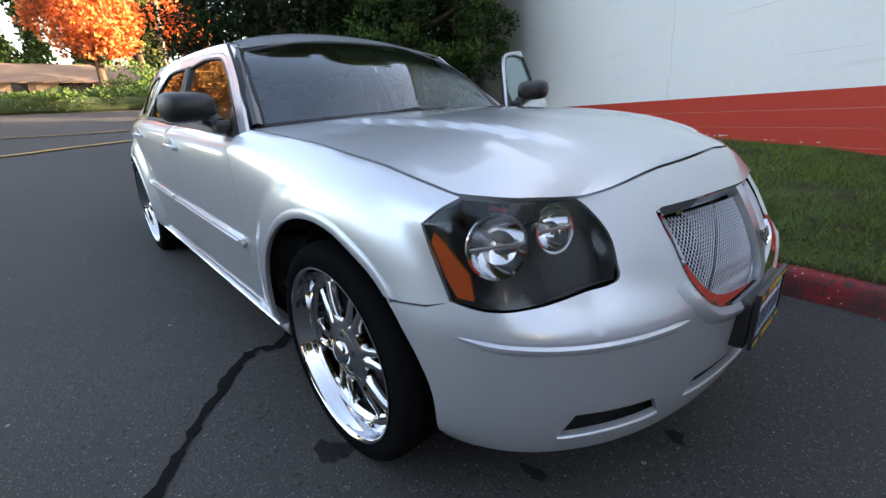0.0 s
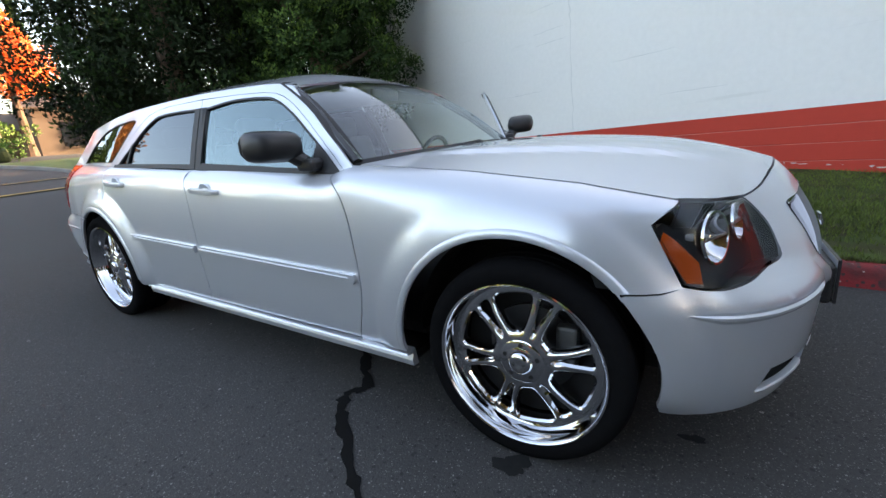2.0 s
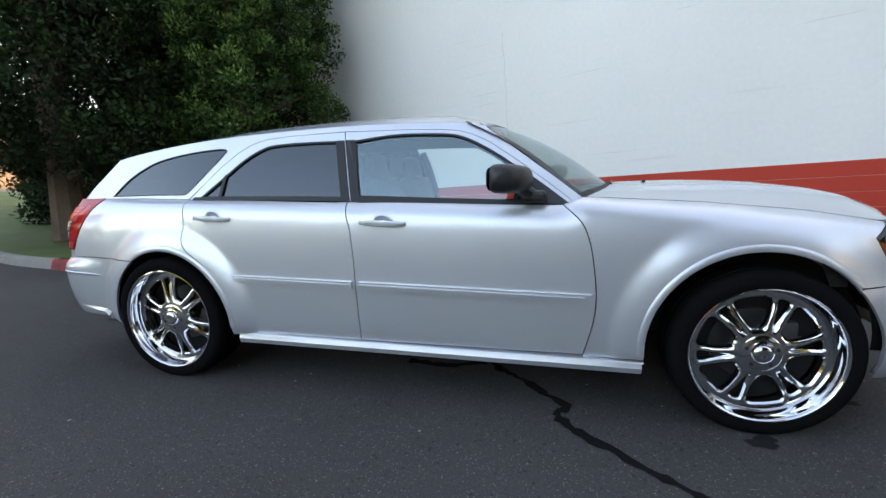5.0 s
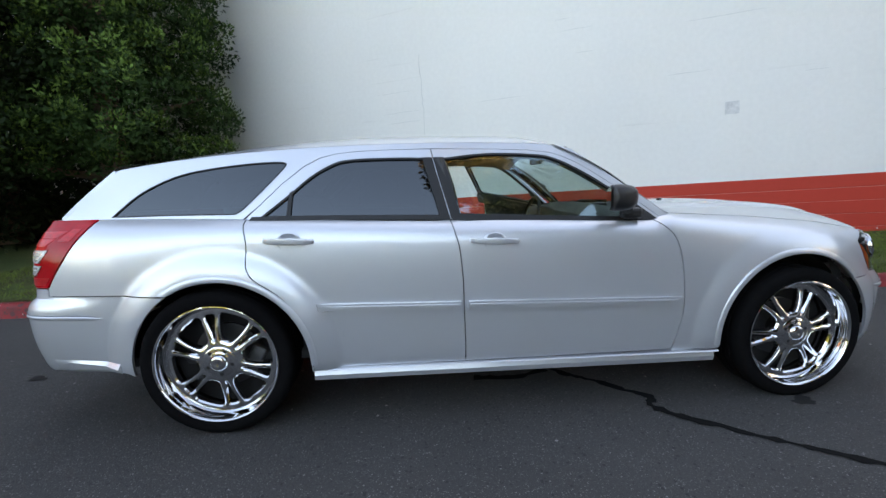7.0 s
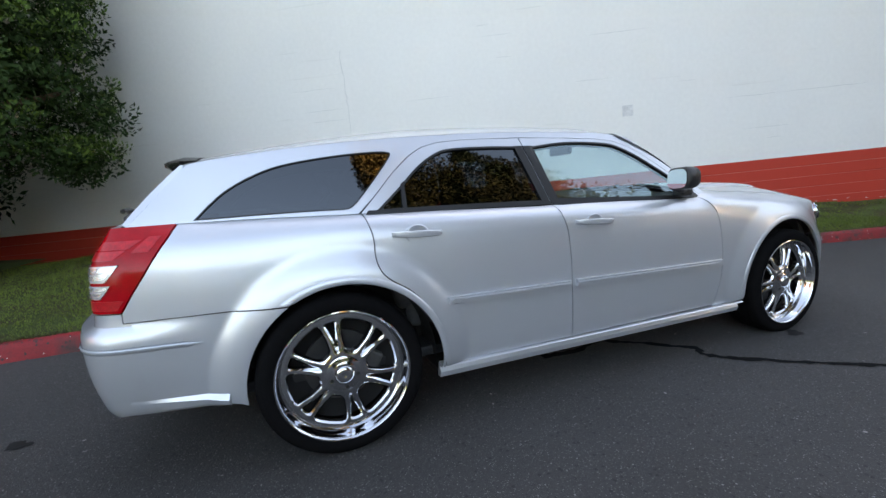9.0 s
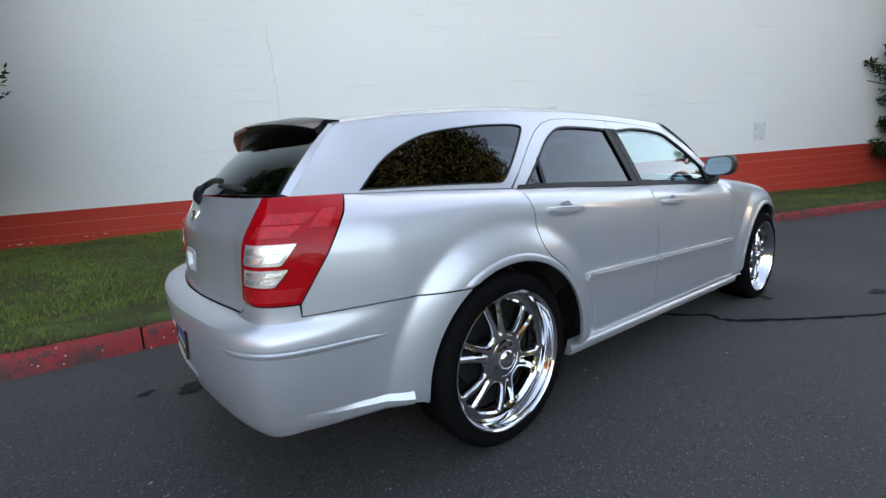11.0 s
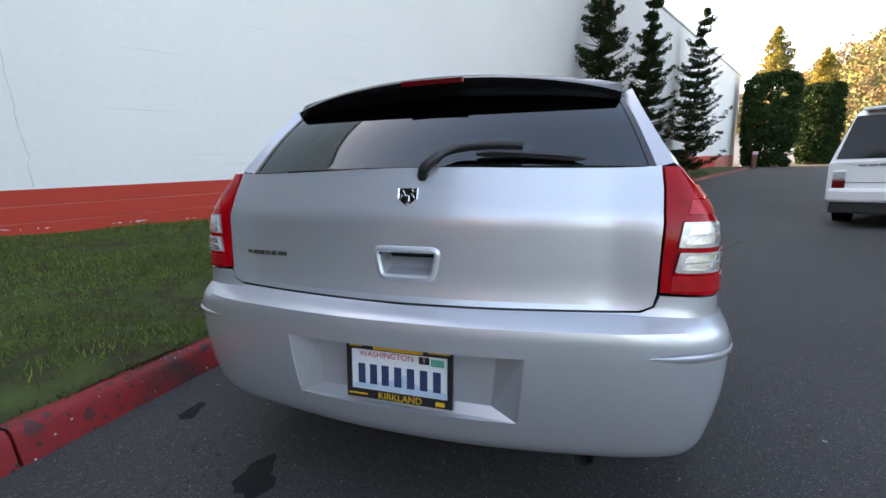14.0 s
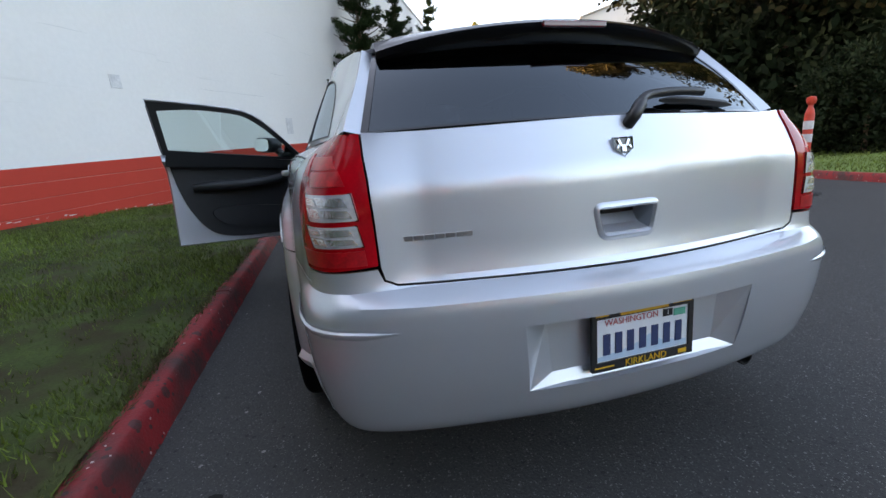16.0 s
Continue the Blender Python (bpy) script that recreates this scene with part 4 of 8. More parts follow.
# raised lips round the wheel openings
def arch_lip(which, z0):
    rows = [[lift_body(h)(*q) for q in arch_line(which, z0, "whole", 44, g)] for g, h in ((0.0005, -0.010), (0.0, 0.003), (0.005, 0.0058), (0.020, 0.0052), (0.026, 0.0034), (0.031, -0.0005))]
    n, V = len(rows[0]), [p for r in rows for p in r]
    return V, [(j * n + i, j * n + i + 1, (j + 1) * n + i + 1, (j + 1) * n + i) for j in range(len(rows) - 1) for i in range(n - 1)]


for which_, ends_ in (("front", (0.330, 0.668)), ("rear", (0.722, 0.350))):
    right_parts.append(smooth(part("wheel_arch_lip", arch_lip(which_, ends_), PAINT, car), 40))

# bumper creases: a thin bright step below a shadow line, front and rear corners
def step_line(pts, name, parent, k=1.0):
    q = loop_curve(pts, 6, closed=False)
    V, Fc = [], []
    up0, up1 = lift_body(0.0005), lift_body(0.010)
    n = len(q)
    for i, (s, z) in enumerate(q):
        t = i / (n - 1)
        w = k * (min(1, 6 * t, 6 * (1 - t)) * 0.95 + 0.05)
        V += [lift_body(0.007 * w)(s, z + 0.022 * w), lift_body(0.0015)(s, z + 0.010 * w), lift_body(0.011 * w)(s, z + 0.003 * w), lift_body(0.010 * w)(s, z - 0.007 * w), up0(s, z - 0.022 * w)]
    for i in range(n - 1):
        for j in range(4):
            Fc.append((i * 5 + j, i * 5 + j + 1, i * 5 + j + 6, i * 5 + j + 5))
    ob = smooth(part(name, (V, Fc), PAINT, parent), 20)
    return ob


P_c = P(2.026, -0.854, 0.609)[0]
fc_ = step_line([(P_c - 0.02, 0.606), (P_c + 0.12, 0.596), (P_c + 0.32, 0.594), (P_c + 0.48, 0.600), (P_c + 0.58, 0.606)], "bumper_crease", bumper_front, 0.8)
mirrored(fc_)
rc_ = step_line([(X(-2.05, 0.6)[0], 0.606), (X(-2.2, 0.6)[0], 0.612), (S_RC, 0.616), (P(-2.512, -0.63, 0.62)[0], 0.616)], "bumper_crease", bumper_rear, 0.62)
mirrored(rc_)

# ---- lamps ----
headlamp = skin("headlamp", inset(lamp_poly, 0.003), surf=body, material=LENS, flange=0.0, cell=0.03, label="clear headlamp with smoked housing and amber indicator")
headlamp.visible_shadow = False
bowl = skin("lamp_housing", inset(lamp_poly, 0.004), surf=lifted(body, -0.085), parent=headlamp, mirror=False, flange=-0.083, cell=0.05, material=LAMP_BLACK)
ind = skin("indicator", inset([(hl_E[0] + 0.010, 0.692), (hl_E[0] + 0.056, 0.690), (hl_E[0] + 0.042, 0.75), (hl_A[0] + 0.066, 0.812), (hl_A[0] + 0.03, 0.838), (hl_A[0] + 0.02, 0.80)], 0.001), surf=lifted(body, -0.008), parent=headlamp, mirror=False, flange=0.01, cell=0.04, material=AMBER, label="amber indicator lens")


def reflector(s, z, r, parent, name):
    a = Vector(body(s, z))
    e = 0.01
    n = (Vector(body(s + e, z)) - Vector(body(s - e, z))).cross(Vector(body(s, z + e)) - Vector(body(s, z - e))).normalized()
    n = (n * 0.55 + Vector((1, -0.25, 0.10)).normalized() * 0.75).normalized()
    rot = n.to_track_quat("Y", "Z").to_matrix().to_4x4()
    m = Matrix.Translation(a - n * 0.016) @ rot
    v, f = lathe([(0.012, -0.055), (r * 0.4, -0.050), (r * 0.75, -0.032), (r * 0.95, -0.008), (r, 0.0), (r + 0.006, 0.001), (r + 0.007, -0.006)], 28)
    ob = smooth(part(name, ([tuple(m @ Vector(p)) for p in v], [q[::-1] for q in f]), CHROME, parent, "bright lamp reflector"), 40)
    v, f = lathe([(0.001, 0.010), (0.010, 0.006), (0.013, -0.01), (0.012, -0.05)], 14)
    part("bulb", ([tuple(m @ Vector((p[0], p[1] - 0.03, p[2]))) for p in v], [q[::-1] for q in f]), CLEAR_LENS, parent)
    bm = bmesh.new()
    box(bm, 0, -0.006, 0, 2 * r * 0.96, 0.006, 0.008, 0.002, m)
    part("reflector_bar", bm, SATIN, parent)
    return ob


r1 = reflector(P(2.10, -0.77, 0.775)[0] - 0.03, 0.812, 0.070, headlamp, "main_reflector")
r2 = reflector(P(2.19, -0.635, 0.80)[0] - 0.02, 0.832, 0.052, headlamp, "dip_reflector")
tail = skin("tail_lamp", inset(tail_poly, 0.003), surf=lifted(body, 0.004), material=RED_LENS, flange=0.02, cell=0.03, label="red tail lamp with two clear windows")


def lamp_s(a, z):
    """Body coordinate at share a of the lamp's width, at height z."""
    i, o = lamp_in_at(z)[0], lamp_out_at(z)[0]
    return i + (o - i) * a


def lamp_patch(name, pts, material, lift, label=""):
    return skin(name, [(lamp_s(a, z), z) for a, z in pts], surf=lifted(body, lift), parent=tail, mirror=False, flange=0.003, cell=0.02, material=material, label=label)


for nm, z0, z1 in (("reversing_light", 0.873, 0.934), ("indicator_light", 0.811, 0.861)):
    edge = [(0.10, z0), (0.63, z0), (0.71, z1), (0.12, z1)]
    lamp_patch(nm, edge, CLEAR_LENS, 0.0062, "clear window in the red lens")
    h = z1 - z0
    for k, (a0, a1, v0, v1) in enumerate(((0.14, 0.38, 0.10, 0.44), (0.16, 0.44, 0.52, 0.90), (0.42, 0.60, 0.14, 0.52), (0.47, 0.64, 0.60, 0.88))):
        lamp_patch("reflector_cell", [(a0, z0 + h * v0), (a1, z0 + h * (v0 + 0.04)), (a1 + 0.04, z0 + h * v1), (a0 + 0.03, z0 + h * (v1 - 0.03))], CHROME_SOFT, 0.0082)
    rim_ = [lifted(body, 0.0075)(lamp_s(a, z), z) for a, z in edge + edge[:1]]
    part("window_rim", tube(rim_, 0.0022, 5), RED_DARK, tail)
lamp_patch("brake_light", [(0.10, 0.765), (0.93, 0.765), (0.94, 0.802), (0.10, 0.802)], RED_FACET, 0.0056)
for pts in ([(0.16, 0.952), (0.62, 0.952), (0.70, 0.985), (0.22, 0.985)], [(0.24, 0.990), (0.72, 0.990), (0.80, 1.020), (0.34, 1.020)], [(0.76, 0.975), (0.92, 0.975), (0.94, 1.030), (0.84, 1.030)]):
    lamp_patch("reflector_facet", pts, RED_FACET, 0.0052)

# ---- grille ----
go_, gi_ = clean(grille_full), inset(clean(grille_full), 0.026)
V_ = []
for (s, z), (si, zi) in zip(go_, gi_):
    a = Vector(body(s, z))
    px_, py_ = plan_at(s)
    d_out = math.hypot(a.x - px_, a.y - py_)
    qx, qy = plan_at(si)
    e0, e1 = plan_at(si - 0.004), plan_at(si + 0.004)
    nx_, ny_ = (e1[1] - e0[1]), -(e1[0] - e0[0])
    ln_ = math.hypot(nx_, ny_)
    d_in = d_out + 0.010 + (zi - z) * 0.15
    outer = lifted(body, 0.003)(s, z)
    V_ += [outer, (qx - nx_ / ln_ * d_in, qy - ny_ / ln_ * d_in, zi), (qx - nx_ / ln_ * (d_in + 0.03), qy - ny_ / ln_ * (d_in + 0.03), zi)]
n_ = len(go_)
F_ = [(i * 3 + k, (i + 1) % n_ * 3 + k, (i + 1) % n_ * 3 + k + 1, i * 3 + k + 1) for i in range(n_) for k in range(2)]
gf = smooth(part("grille_surround", (V_, F_), CHROME, car, "chrome grille surround"), 40)
# small flared lip along the lower edge of the rear bumper's flank, widest before the wheel
V_, F_ = [], []
for k in range(13):
    t = k / 12
    sx = X(-2.34 + 0.362 * t, 0.38)[0]
    V_ += [lifted(body, 0.0005)(sx, 0.384 + 0.012 * (1 - t)), lifted(body, 0.002 + 0.015 * t)(sx, 0.378 - 0.016 * t + 0.010 * (1 - t)), lifted(body, 0.002 + 0.010 * t)(sx, 0.345), lifted(body, -0.001)(sx, 0.330)]
F_ = [(k * 4 + j, k * 4 + j + 1, k * 4 + 5 + j, k * 4 + 4 + j) for k in range(12) for j in range(3)] + [(48, 49, 50, 51), (3, 2, 1, 0)]
bml = bmesh.new()
vs_ = [bml.verts.new(v) for v in V_]
for f in F_:
    bml.faces.new([vs_[q] for q in f])
bmesh.ops.recalc_face_normals(bml, faces=bml.faces)
rear_lip = smooth(part("bumper_lip", bml, PAINT, bumper_rear), 25)
mirrored(rear_lip)

# raised lip of the bumper under the grille opening
lip_o1 = inset(go_, -0.018)
lip_o2 = inset(go_, -0.050)
rows_ = [i for i in range(n_) if go_[i][1] < 0.72]
V_, F_ = [], []
for i in rows_:
    w = sstep(0.72, 0.64, go_[i][1])
    V_ += [lifted(body, 0.001)(*inset(go_, -0.003)[i]), lifted(body, 0.001 + 0.012 * w)(*lip_o1[i]), lifted(body, 0.001 + 0.011 * w)(*inset(go_, -0.030)[i]), lifted(body, 0.0)(*lip_o2[i])]
F_ = [(i * 4 + k, (i + 1) * 4 + k, (i + 1) * 4 + k + 1, i * 4 + k + 1) for i in range(len(rows_) - 1) if rows_[i + 1] == rows_[i] + 1 for k in range(3)]
smooth(part("grille_lip", (V_, F_), PAINT, bumper_front), 30)
mesh_poly = inset(grille_full, 0.018)
gb = part("grille_backing", sheet(mesh_poly, lifted(body, -0.050), 0.06, (), 0.0), DARK, car)
V_, F_ = [], []
gs0, gs1 = min(p[0] for p in mesh_poly), max(p[0] for p in mesh_poly)


def inside(poly, u, v):
    c = False
    for i in range(len(poly)):
        (x0, y0), (x1, y1) = poly[i - 1], poly[i]
        if (y0 > v) != (y1 > v) and u < (x1 - x0) * (v - y0) / (y1 - y0) + x0:
            c = not c
    return c


sm = lifted(body, -0.026)
pitch = 0.0125
chunks = []
for sgn in (1, -1):
    k = gs0 - 0.4
    while k < gs1 + 0.4:
        run = []
        for j in range(40):
            v = 0.585 + 0.28 * j / 39
            u = k + sgn * (v - 0.72) * 0.75
            if inside(mesh_poly, u, v):
                p = sm(u, v)
                run.append((p[0] + 0.0012 * sgn, p[1], p[2]))
            else:
                if len(run) > 1:
                    chunks.append(tube(run, 0.0016, 4))
                run = []
        if len(run) > 1:
            chunks.append(tube(run, 0.0016, 4))
        k += pitch
part("grille_mesh", join(*chunks), SATIN, car, "bright woven wire grille")
# upright bar and badge
bar = [(CENT - 0.022, 0.585), (CENT + 0.022, 0.585), (CENT + 0.030, 0.866), (CENT - 0.030, 0.866)]
part("grille_bar", sheet(bar, lifted(body, -0.004), 0.04, (), 0.03), PAINT, car)


def badge(m, parent):
    """A shield with plain raised shapes."""
    bm = bmesh.new()
    out = [(-0.031, 0.025), (0.031, 0.025), (0.030, -0.008), (0.0, -0.030), (-0.030, -0.008)]
    lo = [bm.verts.new((u, v, 0)) for u, v in out]
    hi = [bm.verts.new((u * 0.92, v * 0.92, 0.007)) for u, v in out]
    inn = [bm.verts.new((u * 0.80, v * 0.80, 0.003)) for u, v in out]
    for i in range(5):
        j = (i + 1) % 5
        bm.faces.new((lo[i], lo[j], hi[j], hi[i]))
        bm.faces.new((hi[i], hi[j], inn[j], inn[i]))
    bmesh.ops.transform(bm, matrix=m, verts=bm.verts)
    b = part("badge", bm, CHROME, parent, "chrome shield badge")
    bm = bmesh.new()
    bm.faces.new([bm.verts.new(m @ Vector((u * 0.81, v * 0.81, 0.0031))) for u, v in out])
    part("badge_field", bm, GLOSSBLACK, parent)
    bm = bmesh.new()
    for cx, cy, sx, sy, rz in ((-0.012, 0.008, 0.009, 0.022, 25), (0.012, 0.008, 0.009, 0.022, -25), (0, -0.006, 0.014, 0.020, 0), (-0.018, -0.002, 0.007, 0.012, -30), (0.018, -0.002, 0.007, 0.012, 30)):
        box(bm, 0, 0, 0, sx, sy, 0.005, 0.0022, m @ pose(cx, cy, 0.005, 0, 0, rz))
    part("badge_relief", bm, CHROME, parent)
    return b


pb = body(CENT, 0.725)
badge(Matrix.Translation((pb[0] + 0.006, 0, 0.725)) @ Matrix(((0, -0.3, 0.95, 0), (1, 0, 0, 0), (0, 0.95, 0.3, 0), (0, 0, 0, 1))), car)
pb = body(0.0, 0.998)
badge(Matrix.Translation((pb[0] - 0.002, 0, 0.998)) @ Matrix(((0, 0.2, -0.98, 0), (-1, 0, 0, 0), (0, 0.98, 0.2, 0), (0, 0, 0, 1))), tailgate)

# lower front vents, dark behind, each with a rounded lip under it
for nm, pl in (("vent", vent_poly), ("vent", vent_left), ("vent", vent_mid)):
    part(nm, sheet(inset(pl, -0.012), lifted(body, -0.035), 0.05, (), -0.03), DARK, bumper_front)
    a0, a1 = (pl[0], pl[1])
    lip = []
    for k in range(13):
        t = k / 12
        s, z = a0[0] + (a1[0] - a0[0]) * t, a0[1] + (a1[1] - a0[1]) * t
        lip.append(lifted(body, 0.001)(s, z - 0.006))
    smooth(part("vent_lip", tube(lip, [0.003] + [0.0065] * 11 + [0.003], 8), PAINT, bumper_front), 60)
# recess walls behind the rear plate
V_, F_ = [], []
rp = rec_poly
deep = lambda u, v: (body(u * 0.78, 0.5)[0] + 0.040, body(u * 0.78, v)[1], 0.445 + (v - 0.414) * 0.80)
n_ = len(rp)
V_ = [body(*p) for p in rp] + [deep(*p) for p in rp]
F_ = [(i, (i + 1) % n_, n_ + (i + 1) % n_, n_ + i) for i in range(n_)] + [tuple(range(n_, 2 * n_))]
rec = part("plate_recess", (V_, [f[::-1] for f in F_]), PAINT, bumper_rear)
# tailgate pull recess
V_ = [body(*p) for p in hp] + [(body(p[0], p[1])[0] + 0.038 + 0.062 * (p[1] - 0.780) / 0.062, body(p[0] * 0.90, p[1])[1], 0.794 + (p[1] - 0.780) * 0.90) for p in hp]
part("handle_recess", (V_, [f[::-1] for f in [(0, 1, 5, 4), (1, 2, 6, 5), (2, 3, 7, 6), (3, 0, 4, 7), (4, 5, 6, 7)]]), PAINT, tailgate)


def rounded(poly, r, n=5):
    """Round the corners of an outline."""
    out = []
    m = len(poly)
    for i in range(m):
        a, b, d = Vector(poly[i - 1]), Vector(poly[i]), Vector(poly[(i + 1) % m])
        u, w = (a - b).normalized(), (d - b).normalized()
        p, q = b + u * r, b + w * r
        for k in range(n + 1):
            t = k / n
            out.append(tuple(p * (1 - t) ** 2 + b * 2 * t * (1 - t) + q * t * t))
    return out


hr = rounded([(-0.102, 0.854), (-0.082, 0.766), (0.082, 0.766), (0.102, 0.854)], 0.024)
rings = [[lifted(body, h)(*p) for p in inset(hr, d)] for d, h in ((-0.007, 0.0005), (-0.002, 0.006), (0.006, 0.007), (0.012, 0.0))]
n_ = len(rings[0])
V_ = [p for r in rings for p in r]
F_ = [(i + n_ * j, (i + 1) % n_ + n_ * j, (i + 1) % n_ + n_ * (j + 1), i + n_ * (j + 1)) for i in range(n_) for j in range(3)]
smooth(part("handle_frame", (V_, F_), PAINT, tailgate, "silver tailgate pull with raised frame"), 50)


def lettering(text, m, size, material, parent, name="lettering", ext=0.002):
    cu = bpy.data.curves.new(name, "FONT")
    cu.body, cu.size, cu.extrude, cu.align_x, cu.align_y = text, size, ext, "CENTER", "CENTER"
    tmp = bpy.data.objects.new(name, cu)
    scene.collection.objects.link(tmp)
    dg = bpy.context.evaluated_depsgraph_get()
    me = bpy.data.meshes.new_from_object(tmp.evaluated_get(dg))
    bpy.data.objects.remove(tmp)
    me.transform(m)
    me.materials.clear()
    me.materials.append(material)
    ob = new(name, me)
    ob.parent = parent
    return ob


def plain_bars(m, widths, height, material, parent, name="model_badge"):
    x = 0.0
    for w in widths:
        bm = bmesh.new()
        box(bm, x + w / 2, 0, 0, w * 0.86, height, 0.004, 0.001, m)
        part(name, bm, material, parent)
        x += w


# model name on the tailgate, drawn as plain chrome shapes
pb = Vector(body(-0.53, 0.817))
tang = (Vector(body(-0.45, 0.817)) - Vector(body(-0.61, 0.817))).normalized()
face = Vector((-1, 0, 0)) - tang * Vector((-1, 0, 0)).dot(tang)
rotm = Matrix((tang, Vector((0, 0, 1)), tang.cross(Vector((0, 0, 1))))).transposed().to_4x4()
plain_bars(Matrix.Translation(pb + Vector((-0.002, 0, 0))) @ rotm @ pose(-0.090, 0, 0), (0.030, 0.026, 0.026, 0.026, 0.026, 0.046), 0.013, SATIN, tailgate)


def number_plate(m, parent=None):
    """Plate in a dealer's frame; characters are plain bars."""
    pl = thing("number_plate", "white and blue number plate in a black and yellow frame", "number plate", "number plates")
    bm = bmesh.new()
    box(bm, 0, 0, 0, 0.300, 0.150, 0.004, 0.002)
    part("plate", bm, PLATE_WHITE, pl, "white plate")
    V, Fc = [], []
    o = [(-0.157, -0.0825), (0.157, -0.0825), (0.157, 0.0825), (-0.157, 0.0825)]
    i_ = [(-0.143, -0.058), (0.143, -0.058), (0.143, 0.060), (-0.143, 0.060)]
    V = [(a, b, -0.004) for a, b in o] + [(a, b, 0.007) for a, b in o] + [(a, b, 0.007) for a, b in i_] + [(a, b, 0.002) for a, b in i_]
    Fc = [(a + 4 * k, (a + 1) % 4 + 4 * k, (a + 1) % 4 + 4 * k + 4, a + 4 * k + 4) for k in range(3) for a in range(4)]
    part("plate_frame", (V, Fc), BLACK, pl, "black plate frame with yellow print")
    for x in (-0.112, -0.076, -0.040, -0.002, 0.036, 0.074, 0.112):
        bm = bmesh.new()
        box(bm, x, -0.012, 0.0028, 0.022, 0.058, 0.0016, 0.0006)
        part("plate_character", bm, PLATE_BLUE, pl, "dark blue bar")
    bm = bmesh.new()
    bm.faces.new([bm.verts.new((x, y, 0.0024)) for x, y in ((-0.139, -0.056), (0.139, -0.056), (0.139, -0.040), (0.06, -0.030), (0.02, -0.004), (-0.01, -0.020), (-0.06, -0.034), (-0.139, -0.044))])
    part("plate_scene", bm, PLATE_TINT, pl, "pale blue mountain print")
    a = lettering("WASHINGTON", Matrix.Translation((-0.036, 0.046, 0.0030)), 0.024, PLATE_RED, pl, "state_name", 0.0006)
    bm = bmesh.new()
    box(bm, 0.076, 0.045, 0.0032, 0.030, 0.020, 0.0012)
    part("month_tab", bm, BLACK, pl, "black month tab")
    lettering("1", Matrix.Translation((0.076, 0.045, 0.0042)), 0.018, WHITE, pl, "month", 0.0004)
    bm = bmesh.new()
    box(bm, 0.114, 0.042, 0.0032, 0.038, 0.020, 0.0012)
    part("year_tab", bm, GREEN, pl, "green year tab")
    for x, y, w, h in ((0, 0.0705, 0.148, 0.015), (-0.128, 0.0705, 0.038, 0.006), (0.120, 0.0705, 0.060, 0.004), (-0.122, -0.0705, 0.058, 0.004), (0.122, -0.0705, 0.026, 0.012)):
        bm = bmesh.new()
        box(bm, x, y, 0.0076, w, h, 0.0012)
        part("frame_print", bm, YELLOW, pl, "yellow printed bar")
    lettering("KIRKLAND", Matrix.Translation((0.005, -0.0705, 0.0080)), 0.027, YELLOW, pl, "frame_word", 0.0006)
    pl.matrix_world = m
    if parent is not None:
        pl.parent = parent
    return pl


plate_r = Matrix.Translation((-2.560, 0.0, 0.514)) @ Matrix(((0, 0.04, -1, 0), (-1, 0, 0, 0), (0, 1, 0.04, 0), (0, 0, 0, 1)))
number_plate(plate_r)
bm_ = bmesh.new()
box(bm_, -2.542, 0, 0.512, 0.026, 0.26, 0.11, 0.004)
part("plate_bracket", bm_, PAINT, bumper_rear)
# front plate on a dark bracket, tipped forward
bm_ = bmesh.new()
box(bm_, 2.405, -0.01, 0.515, 0.06, 0.33, 0.150, 0.012, pose(0, 0, 0))
part("plate_bracket", bm_, BLACK, bumper_front, "black plate bracket")
number_plate(Matrix.Translation((2.443, -0.01, 0.512)) @ Matrix(((0, -0.02, 1, 0), (1, 0, 0, 0), (0, 1, 0.02, 0), (0, 0, 0, 1))))

# rear wiper
wp = [(-2.43, -0.035, 1.052), (-2.445, -0.045, 1.075), (-2.432, -0.075, 1.105), (-2.405, -0.12, 1.128), (-2.40, -0.22, 1.136), (-2.398, -0.31, 1.132)]
bl_ = [(back_glass(0.17 + 0.28 * k / 8, 0.05 + 0.055 * math.sin(math.pi * (0.45 + 0.55 * k / 8)))) for k in range(9)]
bl_ = [(p[0] - 0.012, p[1], p[2] + 0.006) for p in bl_]
rw = smooth(part("rear_wiper", join(tube(loop_curve(wp, 4, closed=False), [0.017] * 9 + [0.012] * 12, 8), tube(bl_, [0.004] + [0.011] * 7 + [0.003], 6)), BLACK, car, "black rear wiper"), 50)

# exhaust tip and undertray
for yy in (-0.50, ):
    v, f = lathe([(0.026, -0.10), (0.027, 0.06), (0.023, 0.06), (0.020, -0.08)], 20)
    m = Matrix.Translation((-2.40, yy, 0.292)) @ pose(0, 0, 0, 0, 0, 90)
    smooth(part("exhaust", ([tuple(m @ Vector(p)) for p in v], f), DARK, car, "dark exhaust pipe end"), 40)
# dark inner shell that closes gaps
a_r = [(X(ARCH["rear"][0] + 0.47 * math.cos(a), 0)[0], max(0.30, ARCH["rear"][1] + 0.47 * math.sin(a))) for a in np.linspace(math.pi, 0, 20)]
a_f = [(X(ARCH["front"][0] + 0.47 * math.cos(a), 0)[0], max(0.30, ARCH["front"][1] + 0.47 * math.sin(a))) for a in np.linspace(math.pi, 0, 20)]
core_poly = [(0.0, 0.30), (a_r[0][0], 0.30)] + a_r + a_f + [(S_END, 0.30)] + [(S_END, 0.40)] + [(float(s), min(ztop(float(s)) - 0.035, 0.98 if s > SIDE_S[0.8] else 2)) for s in np.linspace(S_END - 0.5, 0.0, 60)]
